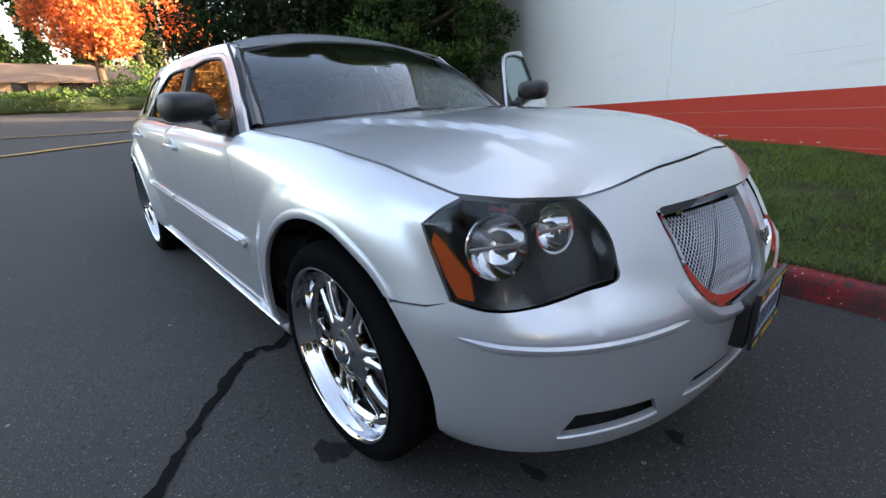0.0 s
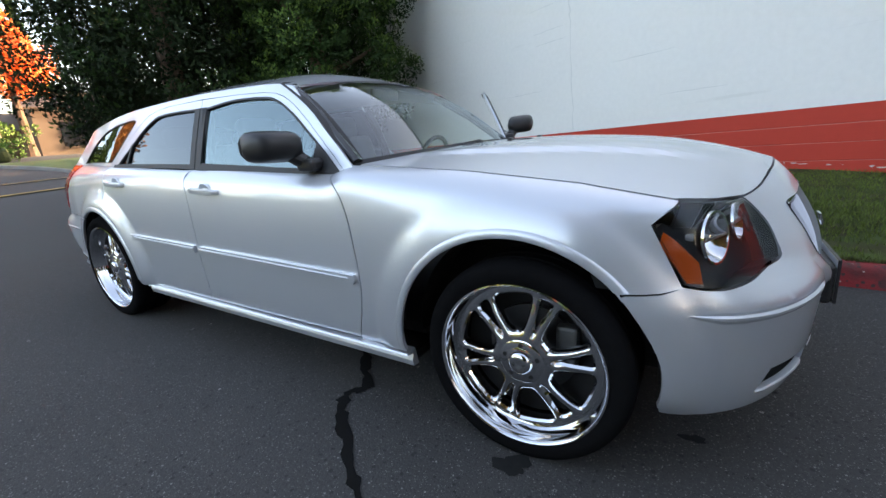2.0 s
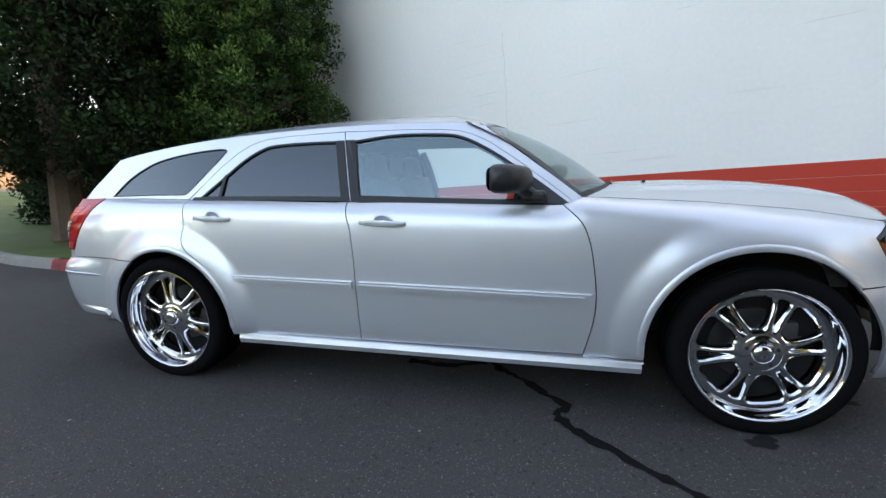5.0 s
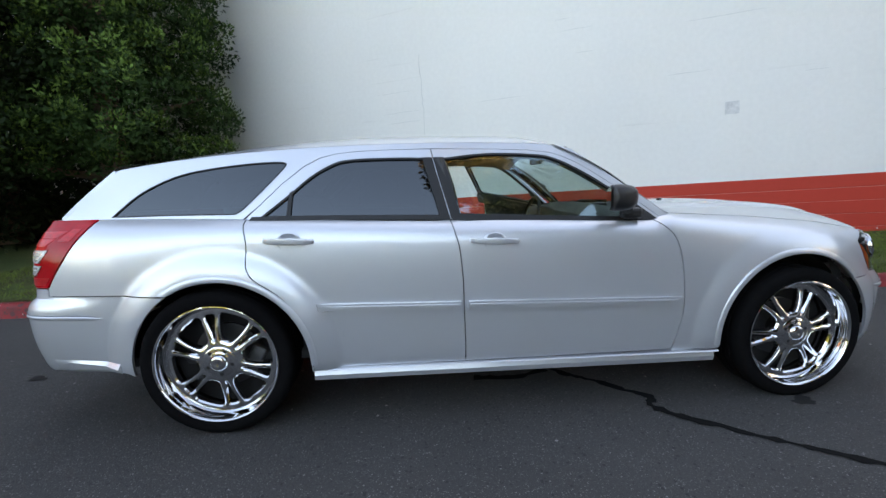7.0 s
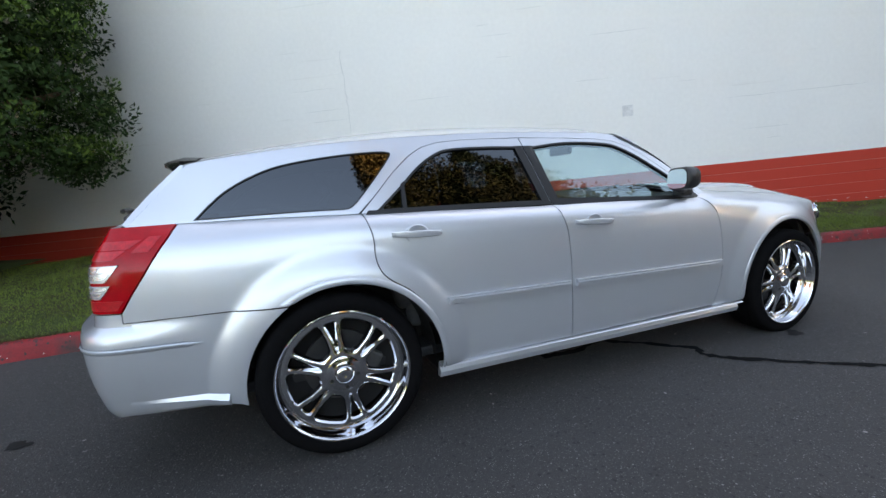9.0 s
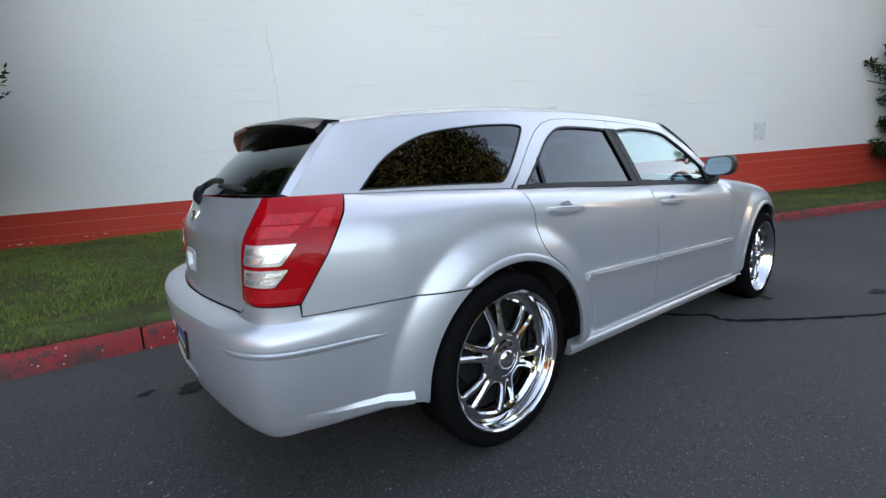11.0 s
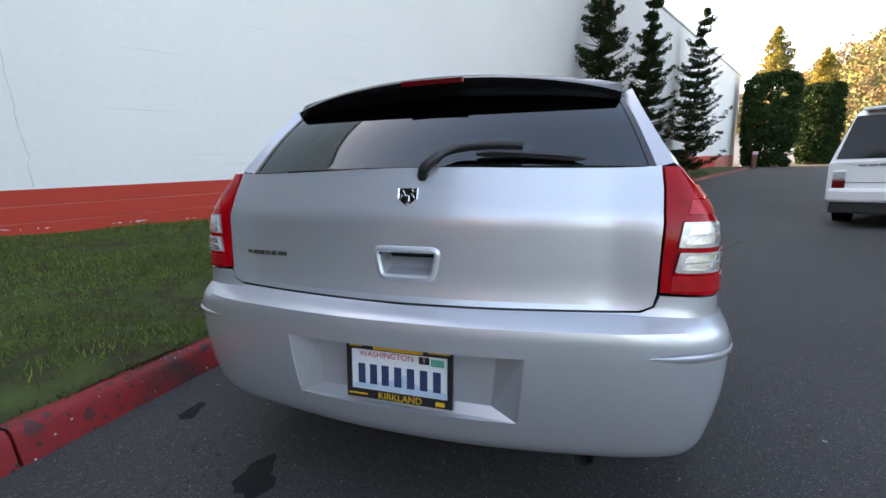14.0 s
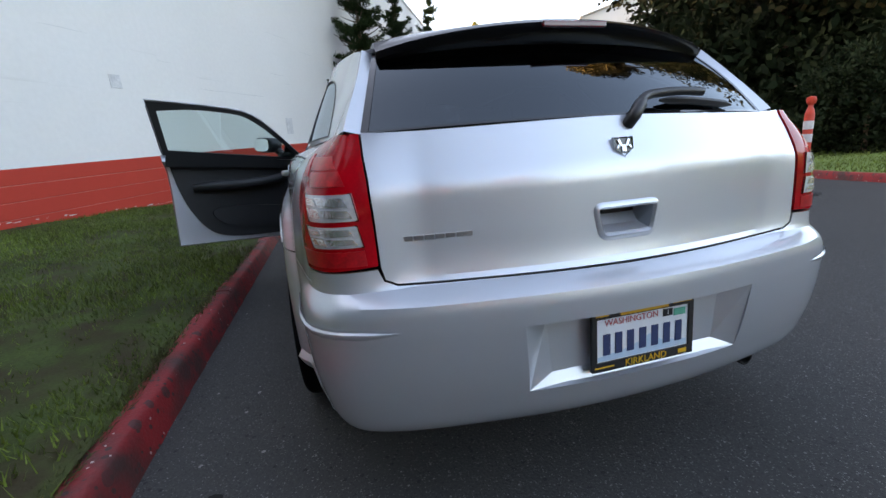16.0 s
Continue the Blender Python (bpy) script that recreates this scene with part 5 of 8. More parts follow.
core_poly = [(0.0, 0.30)] + a_r + a_f + [(S_HL, 0.30), (S_HL, 0.66)] + [(float(s), ztop(float(s)) - 0.04 if s < SIDE_S[1.7] else 0.66) for s in np.linspace(S_HL - 0.02, 0.0, 60)]
core = part("inner_panel", sheet(core_poly, lifted(body, -0.065), 0.08, (), 0.0), DARK, car)
right_parts.append(core)
for which in ("front", "rear"):
    cx, cz, r = ARCH[which]
    V_, F_ = [], []
    for k in range(25):
        a = math.pi * 1.02 - (math.pi * 1.04) * k / 24
        for yy in (-0.80 if which == "front" else -0.83, -0.62):
            V_.append((cx + (r + 0.006) * math.cos(a), yy, cz + (r + 0.006) * math.sin(a)))
    F_ = [(2 * k, 2 * k + 1, 2 * k + 3, 2 * k + 2) for k in range(24)] + [tuple(2 * k + 1 for k in range(25))]
    ob_ = part("wheel_liner", (V_, F_), DARK, car)
    right_parts.append(ob_)
bm_ = bmesh.new()
box(bm_, 0.0, 0.0, 0.275, 4.0, 1.10, 0.06, 0.02)
box(bm_, 0.0, 0.0, 0.250, 2.10, 1.70, 0.05, 0.02)
box(bm_, -2.20, 0.0, 0.34, 0.36, 1.1, 0.12, 0.03)
part("floor_pan", bm_, DARK, car)


# ---- wheels ----
def face_y(r):
    """How far the wheel's face stands out at radius r."""
    return lerp_table([(0.0, -0.086), (0.095, -0.084), (0.13, -0.080), (0.18, -0.072), (0.22, -0.064), (0.27, -0.060)], r)


def wheel_face(u, v):
    """The face in one sixth of the wheel; each spoke is rounded across."""
    r = math.hypot(u, v)
    mid = lerp_table([(0.08, 0.014), (0.11, 0.0195), (0.165, 0.0225), (0.205, 0.0300), (0.24, 0.0370)], u)
    q = min(1.3, abs(abs(v) - mid) / 0.012)
    return (u, face_y(r) + 0.0055 * q * q * sstep(0.085, 0.12, r) * sstep(0.25, 0.225, r), v)


def spoke_meshes():
    """One sixth of the face: a pair of spokes round a slot, half a round-ended opening on either side."""
    c30, s30 = math.cos(radians(30)), math.sin(radians(30))
    side = loop_curve([(0.104 * c30, 0.104 * s30), (0.098, 0.0395), (0.120, 0.0305), (0.165, 0.0325), (0.205, 0.0395), (0.229, 0.0475), (0.2375, 0.060), (0.2355, 0.075), (0.226, 0.096), (0.2455 * c30, 0.2455 * s30)], 3, closed=False)
    arc_in = [(0.074 * math.cos(radians(a)), 0.074 * math.sin(radians(a))) for a in range(-30, 31, 10)]
    arc_out = [(0.266 * math.cos(radians(a)), 0.266 * math.sin(radians(a))) for a in range(30, -31, -6)]
    low = [(a, -b) for a, b in side]
    poly = arc_in + side + arc_out + low[::-1]
    sl = [(0.102, 0.0), (0.106, 0.0050), (0.15, 0.0125), (0.19, 0.0210), (0.220, 0.0275), (0.235, 0.0265), (0.2405, 0.014), (0.2415, 0.0)]
    slot = loop_curve(sl + [(a, -b) for a, b in sl[::-1][1:-1]], 3)
    face = sheet(poly, wheel_face, 0.010, [slot], 0.012)

    def bevel(line, closed, sign):
        ins = inset(line, 0.0075 * sign) if closed else None
        V, Fc = [], []
        n = len(line)
        for i, (a, b) in enumerate(line):
            if closed:
                ia, ib = ins[i]
            else:
                p, q = line[max(0, i - 1)], line[min(n - 1, i + 1)]
                tx, tz = q[0] - p[0], q[1] - p[1]
                ln = math.hypot(tx, tz)
                ia, ib = a - tz / ln * 0.0075 * sign, b + tx / ln * 0.006 * sign
            y0 = wheel_face(a, b)[1]
            V += [(a, y0 - 0.0012, b), (ia, y0 + 0.007, ib), (ia, y0 + 0.036, ib)]
        for i in range(n if closed else n - 1):
            j2 = (i + 1) % n
            for k in range(2):
                Fc.append((i * 3 + k, j2 * 3 + k, j2 * 3 + k + 1, i * 3 + k + 1))
        return V, Fc

    edges = join(bevel(slot, True, 1), bevel(side, False, 1), bevel(low, False, -1))
    return face, edges


def make_wheel():
    w = new("wheel")
    w.parent = car
    tagged(w, "large chrome wheel with six pairs of spokes and a low black tyre")
    R = 0.366
    tp = [(0.286, -0.108), (0.292, -0.118), (0.305, -0.124), (0.325, -0.126), (0.343, -0.122), (0.354, -0.114), (0.3605, -0.104), (0.3645, -0.09)]
    tread = [(R, -0.085), (R, -0.062), (R - 0.006, -0.060), (R - 0.006, -0.052), (R, -0.050), (R, -0.006), (R - 0.006, -0.004), (R - 0.006, 0.004), (R, 0.006), (R, 0.050), (R - 0.006, 0.052), (R - 0.006, 0.060), (R, 0.062), (R, 0.085)]
    prof = tp + tread + [(r, -y) for r, y in tp[::-1]]
    smooth(part("tyre", lathe(prof, 72), TYRE, w, "low-profile black tyre"), 30)
    rim = [(0.255, 0.10), (0.258, 0.03), (0.262, -0.050), (0.266, -0.060), (0.270, -0.070), (0.272, -0.088), (0.277, -0.096), (0.2815, -0.112), (0.284, -0.122), (0.289, -0.126), (0.2935, -0.125), (0.2945, -0.118), (0.290, -0.108), (0.284, -0.100)]
    smooth(part("rim", lathe(rim, 72), CHROME, w, "polished chrome rim with deep lip"), 40)
    face, edges = spoke_meshes()
    first = part("twin_spoke", face, WHEEL_FACE, w)
    edge = smooth(part("spoke_edge", edges, CHROME, first, "bright chamfered edge"), 40)
    first.matrix_basis = pose(0, 0, 0, 0, -70, 0)
    for k in range(1, 6):
        sp = new("twin_spoke", first.data)
        sp.parent = w
        sp.matrix_basis = pose(0, 0, 0, 0, -70 - 60 * k, 0)
        e2 = new("spoke_edge", edge.data)
        e2.parent = sp
    hub = [(0.0, -0.094), (0.046, -0.093), (0.052, -0.090), (0.058, -0.0885), (0.074, -0.0875), (0.080, -0.084), (0.082, -0.060)]
    smooth(part("hub", lathe(hub, 40), WHEEL_FACE, w, "satin hub with chrome cap"), 35)
    cap = [(0.0, -0.108), (0.010, -0.110), (0.018, -0.112), (0.030, -0.110), (0.038, -0.104), (0.043, -0.096), (0.044, -0.088)]
    smooth(part("hub_cap", lathe(cap, 32), CHROME, w), 60)
    for k in range(5):
        a = radians(90 + 72 * k)
        v, f = lathe([(0.0, -0.0895), (0.0085, -0.0895), (0.0105, -0.086)], 12)
        part("wheel_nut", ([(x + 0.060 * math.cos(a), y, z + 0.060 * math.sin(a)) for x, y, z in v], f), DARK, w)
    # brake disc and caliper behind the spokes
    smooth(part("brake_disc", lathe([(0.07, 0.03), (0.165, 0.03), (0.165, 0.05), (0.07, 0.05)], 40), BRAKE, w), 30)
    bm = bmesh.new()
    box(bm, 0.13, 0.022, 0.05, 0.075, 0.05, 0.13, 0.012)
    part("caliper", bm, mat("caliper_grey", (0.10, 0.10, 0.10), 0.5, 0.5), w)
    smooth(part("inner_barrel", lathe([(0.254, 0.11), (0.250, 0.02), (0.0, 0.11)], 40), DARK, w), 30)
    return w


wheel = make_wheel()
wheel.matrix_basis = Matrix.Translation((1.524, -0.812, 0.366))


def copy_child(ob, m):
    c = copy_thing(ob, m)
    return c


copy_child(wheel, pose(-1.524, -0.812, 0.366, 0, 30, 0))
copy_child(wheel, pose(1.524, 0.812, 0.366, 0, 0, 180))
copy_child(wheel, pose(-1.524, 0.812, 0.366, 0, 20, 180))

# inner door trim, seen where the driver's door stands open: built for the right door, mirrored with it
trim_in = lifted(body, -0.062)
trim_poly = loop_curve([X(-0.325, 1.030), X(-0.272, 0.80), X(-0.20, 0.60), X(-0.08, 0.43), X(0.08, 0.362), X(0.40, 0.350), X(0.72, 0.365), X(0.790, 0.50), X(0.775, 0.80), X(0.695, 1.002), X(0.2, 1.018)], 4, sharp=(0, 6, 9))
part("trim_cap", sheet([(-0.345, 0.960), (0.70, 0.950), (0.722, 1.010), (0.1, 1.040), (-0.335, 1.060)], lifted(house, -0.058), 0.05, (), 0.0), CABIN, front_door)
part("door_inner", sheet(inset(front_door_poly, 0.002), lifted(body, -0.050), 0.05, (), -0.049), PAINT, front_door)
trim = part("door_trim", sheet(trim_poly, trim_in, 0.05, (), -0.012), CABIN, front_door, "dark inner door trim")
rest_ = loop_curve([(-0.17, -0.842, 0.775), (-0.04, -0.818, 0.790), (0.20, -0.806, 0.800), (0.44, -0.812, 0.830), (0.62, -0.832, 0.880), (0.70, -0.850, 0.910)], 4, closed=False)
smooth(part("armrest", tube(rest_, [0.010 + 0.032 * math.sin(math.pi * min(1.0, 0.08 + k / 20)) ** 0.6 for k in range(len(rest_))], 10), CABIN, front_door), 50)
pocket_ = loop_curve([X(-0.02, 0.600), X(0.03, 0.480), X(0.30, 0.430), X(0.70, 0.450), X(0.73, 0.560), X(0.40, 0.610)], 4)
part("door_pocket", sheet(pocket_, lifted(body, -0.084), 0.05, (), -0.022), CABIN, front_door)
grip_ = loop_curve([X(0.33, 0.968), X(0.33, 0.915), X(0.50, 0.905), X(0.51, 0.955)], 4)
part("handle_bezel", sheet(grip_, lifted(body, -0.066), 0.04, (), -0.006), BLACK, front_door)
bm_ = bmesh.new()
box(bm_, 0.42, -0.836, 0.938, 0.10, 0.018, 0.020, 0.006)
part("inner_handle", bm_, CHROME, front_door)
head = lifted(house, -0.030)
ff_in = part("inner_frame", sheet(inset(front_frame_poly, 0.004), head, 0.06, [inset(win_front, 0.014)], 0.0), CABIN, front_door)
ff_in.data.flip_normals()


def mirror_tree(ob, parent):
    c = mirrored(ob, parent=parent)
    for ch in list(ob.children):
        if ch.type == "MESH":
            mirror_tree(ch, c)
    return c


left_side = {}
for ob_ in right_parts:
    left_side[ob_.name] = mirror_tree(ob_, car)
OPEN = radians(-65)
hinge = Vector((0.80, 0.90, 0.70))
left_door = left_side[front_door.name]
left_door.matrix_basis = Matrix.Translation(hinge + Vector((0, 0, 0.012))) @ Matrix.Rotation(radians(4.0), 4, Vector((0.906, 0.423, 0))) @ Matrix.Rotation(OPEN, 4, "Z") @ Matrix.Translation(-hinge)   # the hinges lean, so the door rises as it opens
tagged(left_door, "silver door standing wide open with dark inner trim")

# ---- cabin ----
bm_ = bmesh.new()
box(bm_, -0.6, 0, 0.34, 3.3, 1.56, 0.05, 0.01)
part("cabin_floor", bm_, CABIN, car)
V_, F_ = [], []
for i, x in enumerate(np.linspace(-2.0, 0.30, 20)):
    for j in range(13):
        q = -1 + j / 6
        zr = lerp_table(RAIL, float(x))
        yy = (side_y(float(x), zr) - 0.045) * q
        V_.append((float(x), yy, roof(float(x), yy)[2] - 0.045 - 0.03 * abs(q) ** 6))
for i in range(19):
    for j in range(12):
        F_.append((i * 13 + j, i * 13 + j + 1, i * 13 + 14 + j, i * 13 + 13 + j))
smooth(part("headliner", (V_, F_), HEADLINER, car), 60)
# dashboard
V_, F_ = [], []
prof = [(0.98, 1.040), (0.80, 1.052), (0.62, 1.050), (0.52, 1.020), (0.49, 0.96), (0.52, 0.86), (0.56, 0.70), (0.62, 0.55)]
for k in range(17):
    q = -1 + k / 8
    hump = 0.030 * math.exp(-((q * 0.76 - 0.37) / 0.18) ** 2)
    for i, (x, z) in enumerate(prof):
        V_.append((x - 0.10 * q * q * (1 if i < 3 else 0.2), 0.78 * q, z - 0.022 * q * q - 0.01 + (hump if 0 < i < 5 else 0)))
m_ = len(prof)
for k in range(16):
    for i in range(m_ - 1):
        F_.append((k * m_ + i, k * m_ + i + 1, k * m_ + m_ + i + 1, k * m_ + m_ + i))
smooth(part("dashboard", (V_, F_), CABIN, car, "dark grey dashboard"), 40)
ring = [(0.40 + 0.05 * math.sin(a), 0.37 + 0.185 * math.cos(a), 0.93 + 0.178 * math.sin(a)) for a in np.linspace(0, 2 * math.pi, 33)[:-1]]
sw = part("steering_wheel", join(tube(ring, 0.015, 8, closed=True), tube([(0.43, 0.37, 0.93), (0.60, 0.37, 0.89)], 0.035, 10), tube([(0.40, 0.20, 0.935), (0.415, 0.37, 0.925), (0.40, 0.54, 0.935)], 0.016, 6)), CABIN, car, "dark steering wheel")
smooth(sw, 50)


def cushion(w, d, h, r=0.05):
    bm = bmesh.new()
    box(bm, 0, 0, 0, d, w, h, r, seg=3)
    return bm


def car_seat(x, y, width, heads):
    s = part("seat_base", cushion(width, 0.50, 0.16, 0.055), SEAT, car)
    s.data.transform(pose(x + 0.02, y, 0.52, 0, -6, 0))
    b = part("seat_back", cushion(width, 0.15, 0.64, 0.055), SEAT, car)
    b.data.transform(pose(x - 0.29, y, 0.84, 0, -17, 0))
    for o in (s, b):
        smooth(o, 50)
    for yy in heads:
        hd = part("headrest", cushion(0.26, 0.10, 0.17, 0.045), SEAT, car)
        hd.data.transform(pose(x - 0.385, yy, 1.215, 0, -12, 0))
        smooth(hd, 50)
        part("headrest_posts", join(tube([(x - 0.375, yy - 0.06, 1.08), (x - 0.383, yy - 0.06, 1.18)], 0.006, 6), tube([(x - 0.375, yy + 0.06, 1.08), (x - 0.383, yy + 0.06, 1.18)], 0.006, 6)), SATIN, car)


car_seat(-0.02, -0.37, 0.50, (-0.37,))
car_seat(-0.02, 0.37, 0.50, (0.37,))
car_seat(-0.92, 0.0, 1.30, (-0.36, 0.36))
bm_ = bmesh.new()
box(bm_, 0.15, 0, 0.52, 0.75, 0.19, 0.30, 0.04)
part("centre_console", bm_, CABIN, car)
bm_ = bmesh.new()
box(bm_, -1.75, 0, 0.72, 0.9, 1.30, 0.05, 0.01)
part("cargo_cover", bm_, CABIN, car)
bm_ = bmesh.new()
box(bm_, 0.335, 0.0, 1.375, 0.025, 0.25, 0.065, 0.02)
part("rear_view_mirror", bm_, BLACK, car)
for sg in (-1, 1):
    pts_ = [(-0.40, sg * 0.665, 1.34), (-0.36, sg * 0.72, 1.2), (-0.33, sg * 0.765, 1.04), (-0.32, sg * 0.80, 0.7)]
    part("inner_pillar", tube(pts_, 0.035, 8), CABIN, car)
    pts_ = [(0.29, sg * 0.63, 1.385), (0.52, sg * 0.70, 1.235), (0.77, sg * 0.775, 1.035)]
    part("inner_pillar", tube(pts_, 0.027, 8), GLOSSBLACK, car)


# ---- ground ----


def rise(x, y):
    """The drive dips where the car stands and climbs ahead and behind."""
    return 0.045 * (max(0.0, x - 4.0) - 1.2 * (1 - math.exp(-max(0.0, x - 4.0) / 1.2))) * (1 - sstep(60, 90, x)) + 2.5 * sstep(60, 90, x) + 1.4 * sstep(-9, -36, x)


ASPHALT = mat("asphalt", (0.0335, 0.0325, 0.0314), rough=0.85, var=0.44, scale=0.45, fine=90, bump=1.0, bscale=110, dark=(0.030, 0.030, 0.030), stain=0.07, rvar=0.12)


def add_grit(m, size, amount, colour):
    """Pale stones in the asphalt's face: sparse cells of their own colour."""
    N, L = m.node_tree.nodes, m.node_tree.links
    b = N["Principled BSDF"]
    src = b.inputs["Base Color"].links[0].from_socket
    tc = N.new("ShaderNodeTexCoord")
    vo = N.new("ShaderNodeTexVoronoi")
    vo.inputs["Scale"].default_value = size
    L.new(tc.outputs["Object"], vo.inputs["Vector"])
    sep = N.new("ShaderNodeSeparateColor")
    L.new(vo.outputs["Color"], sep.inputs[0])
    pick = N.new("ShaderNodeMath")
    pick.operation = "LESS_THAN"
    L.new(sep.outputs[0], pick.inputs[0])
    pick.inputs[1].default_value = amount
    near = N.new("ShaderNodeMath")
    near.operation = "LESS_THAN"
    L.new(vo.outputs["Distance"], near.inputs[0])
    near.inputs[1].default_value = 0.42
    both = N.new("ShaderNodeMath")
    both.operation = "MULTIPLY"
    L.new(pick.outputs[0], both.inputs[0])
    L.new(near.outputs[0], both.inputs[1])
    mx = N.new("ShaderNodeMix")
    mx.data_type = "RGBA"
    L.new(both.outputs[0], mx.inputs["Factor"])
    L.new(src, mx.inputs["A"])
    mx.inputs["B"].default_value = (*colour, 1)
    L.new(mx.outputs["Result"], b.inputs["Base Color"])


add_grit(ASPHALT, 150, 0.09, (0.125, 0.123, 0.118))
add_grit(ASPHALT, 105, 0.008, (0.17, 0.167, 0.16))
add_grit(ASPHALT, 48, 0.0022, (0.21, 0.20, 0.19))
add_grit(ASPHALT, 55, 0.09, (0.017, 0.017, 0.017))
add_grit(ASPHALT, 230, 0.12, (0.085, 0.085, 0.083))
add_grit(ASPHALT, 190, 0.14, (0.018, 0.018, 0.018))
CRACKMAT = mat("crack_sealant", (0.007, 0.007, 0.007), rough=0.95, var=0.2, spec=0.1)
SPOTMAT = mat("oil_stain", (0.012, 0.012, 0.012), rough=0.8, var=0.3, spec=0.2)
xs = sorted(set([-400, -200, -120, -80, -60, -50] + list(np.arange(-44, 64, 2.0)) + [70, 80, 90, 120, 200, 400, 800]))
ys = sorted(set([-600, -300, -150, -80, -50] + list(np.arange(-36, 37, 3.0)) + [50, 80, 150, 300, 600]))
V_ = [(float(x), float(y), rise(x, y)) for x in xs for y in ys]
n_ = len(ys)
F_ = [(i * n_ + j, (i + 1) * n_ + j, (i + 1) * n_ + j + 1, i * n_ + j + 1) for i in range(len(xs) - 1) for j in range(n_ - 1)]
ground = tagged(smooth(part("ground", (V_, F_), ASPHALT), 60), "dark grey worn asphalt drive", "ground", kind="structure")


def wander(pts, n, amp, seed):
    rnd = random.Random(seed)
    q = loop_curve(pts, n, closed=False)
    return [(x + rnd.uniform(-amp, amp), y + rnd.uniform(-amp, amp)) for x, y in q]


def strip_on(pts, w, z=0.004, jitter=0.0, seed=1, thin=None):
    rnd = random.Random(seed)
    V, Fc = [], []
    for i, p in enumerate(pts):
        a, b = pts[max(0, i - 1)], pts[min(len(pts) - 1, i + 1)]
        d = Vector((b[0] - a[0], b[1] - a[1])).normalized()
        nx, ny = -d.y, d.x
        e = w * (1 + rnd.uniform(-jitter, jitter)) * (1.0 if thin is None else 1.0 - 0.72 * sstep(thin[0], thin[1], p[0]))
        V += [(p[0] + nx * e, p[1] + ny * e, rise(*p) + z), (p[0] - nx * e, p[1] - ny * e, rise(*p) + z)]
    for i in range(len(pts) - 1):
        Fc.append((2 * i, 2 * i + 1, 2 * i + 3, 2 * i + 2))
    return V, Fc


crack_line = wander([(0.28, -0.30), (0.36, -0.48), (0.48, -0.58), (0.62, -0.73), (0.74, -0.855), (0.685, -0.93), (0.78, -1.06), (0.96, -1.21), (1.14, -1.355), (1.30, -1.47), (1.62, -1.68), (2.1, -1.95), (3.0, -2.35), (4.6, -3.2)], 6, 0.008, 3)
tagged(part("crack", strip_on(crack_line, 0.021, 0.004, 0.55, 4, (1.4, 2.3)), CRACKMAT), "dark filled crack across the asphalt", "crack", kind="structure")
tagged(part("crack", strip_on(wander([(0.28, -0.42), (0.05, -0.50), (-0.2, -0.47)], 6, 0.008, 5), 0.026, 0.0045, 0.5, 6), CRACKMAT), "dark filled crack across the asphalt", "crack", kind="structure")


def blot(x, y, r, seed, z=0.004):
    rnd = random.Random(seed)
    n = 22
    ph = [rnd.uniform(0, 6.28) for _ in range(4)]
    pts = []
    for k in range(n):
        a = 2 * math.pi * k / n
        rr = r * (1 + 0.25 * math.sin(2 * a + ph[0]) + 0.18 * math.sin(3 * a + ph[1]) + 0.12 * math.sin(7 * a + ph[2]))
        pts.append((x + rr * 1.2 * math.cos(a), y + rr * 0.8 * math.sin(a), rise(x, y) + z))
    return tagged(part("oil_stain", (pts, [tuple(range(n))]), SPOTMAT), "dark oil stain on asphalt", "stain", kind="structure")


for i_, (x_, y_, r_) in enumerate(((1.52, -0.99, 0.055), (2.05, -0.58, 0.03), (-2.48, 0.60, 0.085), (-2.72, 0.68, 0.035), (3.3, -1.95, 0.10), (2.35, -1.56, 0.08), (3.7, -2.3, 0.06), (2.3, -0.12, 0.03), (-2.2, 1.2, 0.05), (-3.05, -0.1, 0.05))):
    blot(x_, y_, r_, 20 + i_)

# ---- kerb line ----
KERB = loop_curve([(-6.6, 1.62), (-5.5, 1.52), (-4.4, 1.48), (-3.0, 1.485), (-1.5, 1.475), (0.0, 1.45), (1.5, 1.425), (2.6, 1.40), (3.6, 1.29), (4.6, 1.09), (5.6, 0.75), (7.0, 0.20), (9.4, -0.85), (12.0, -2.0), (16.0, -3.8), (22.0, -6.5), (30.0, -10.1), (40.0, -14.6)], 8, closed=False)
CURB_RED = mat("red_kerb_paint", (0.250, 0.011, 0.014), rough=0.7, var=0.28, scale=2.6, fine=60, bump=0.9, bscale=80, dark=(0.055, 0.022, 0.020), stain=0.15, rand=0.25)
add_grit(CURB_RED, 75, 0.014, (0.46, 0.38, 0.35))
add_grit(CURB_RED, 16, 0.17, (0.085, 0.020, 0.020))
add_grit(CURB_RED, 42, 0.20, (0.055, 0.022, 0.020))
kerb = thing("kerb", "red-painted concrete kerb, scuffed and worn", "kerb", kind="structure")
KX = np.array([p[0] for p in KERB])
KY = np.array([p[1] for p in KERB])
KS = np.concatenate([[0], np.cumsum(np.hypot(np.diff(KX), np.diff(KY)))])


def kerb_at(s):
    x, y = float(np.interp(s, KS, KX)), float(np.interp(s, KS, KY))
    x2, y2 = float(np.interp(s + 0.05, KS, KX)), float(np.interp(s + 0.05, KS, KY))
    x1, y1 = float(np.interp(s - 0.05, KS, KX)), float(np.interp(s - 0.05, KS, KY))
    d = Vector((x2 - x1, y2 - y1)).normalized()
    return x, y, d


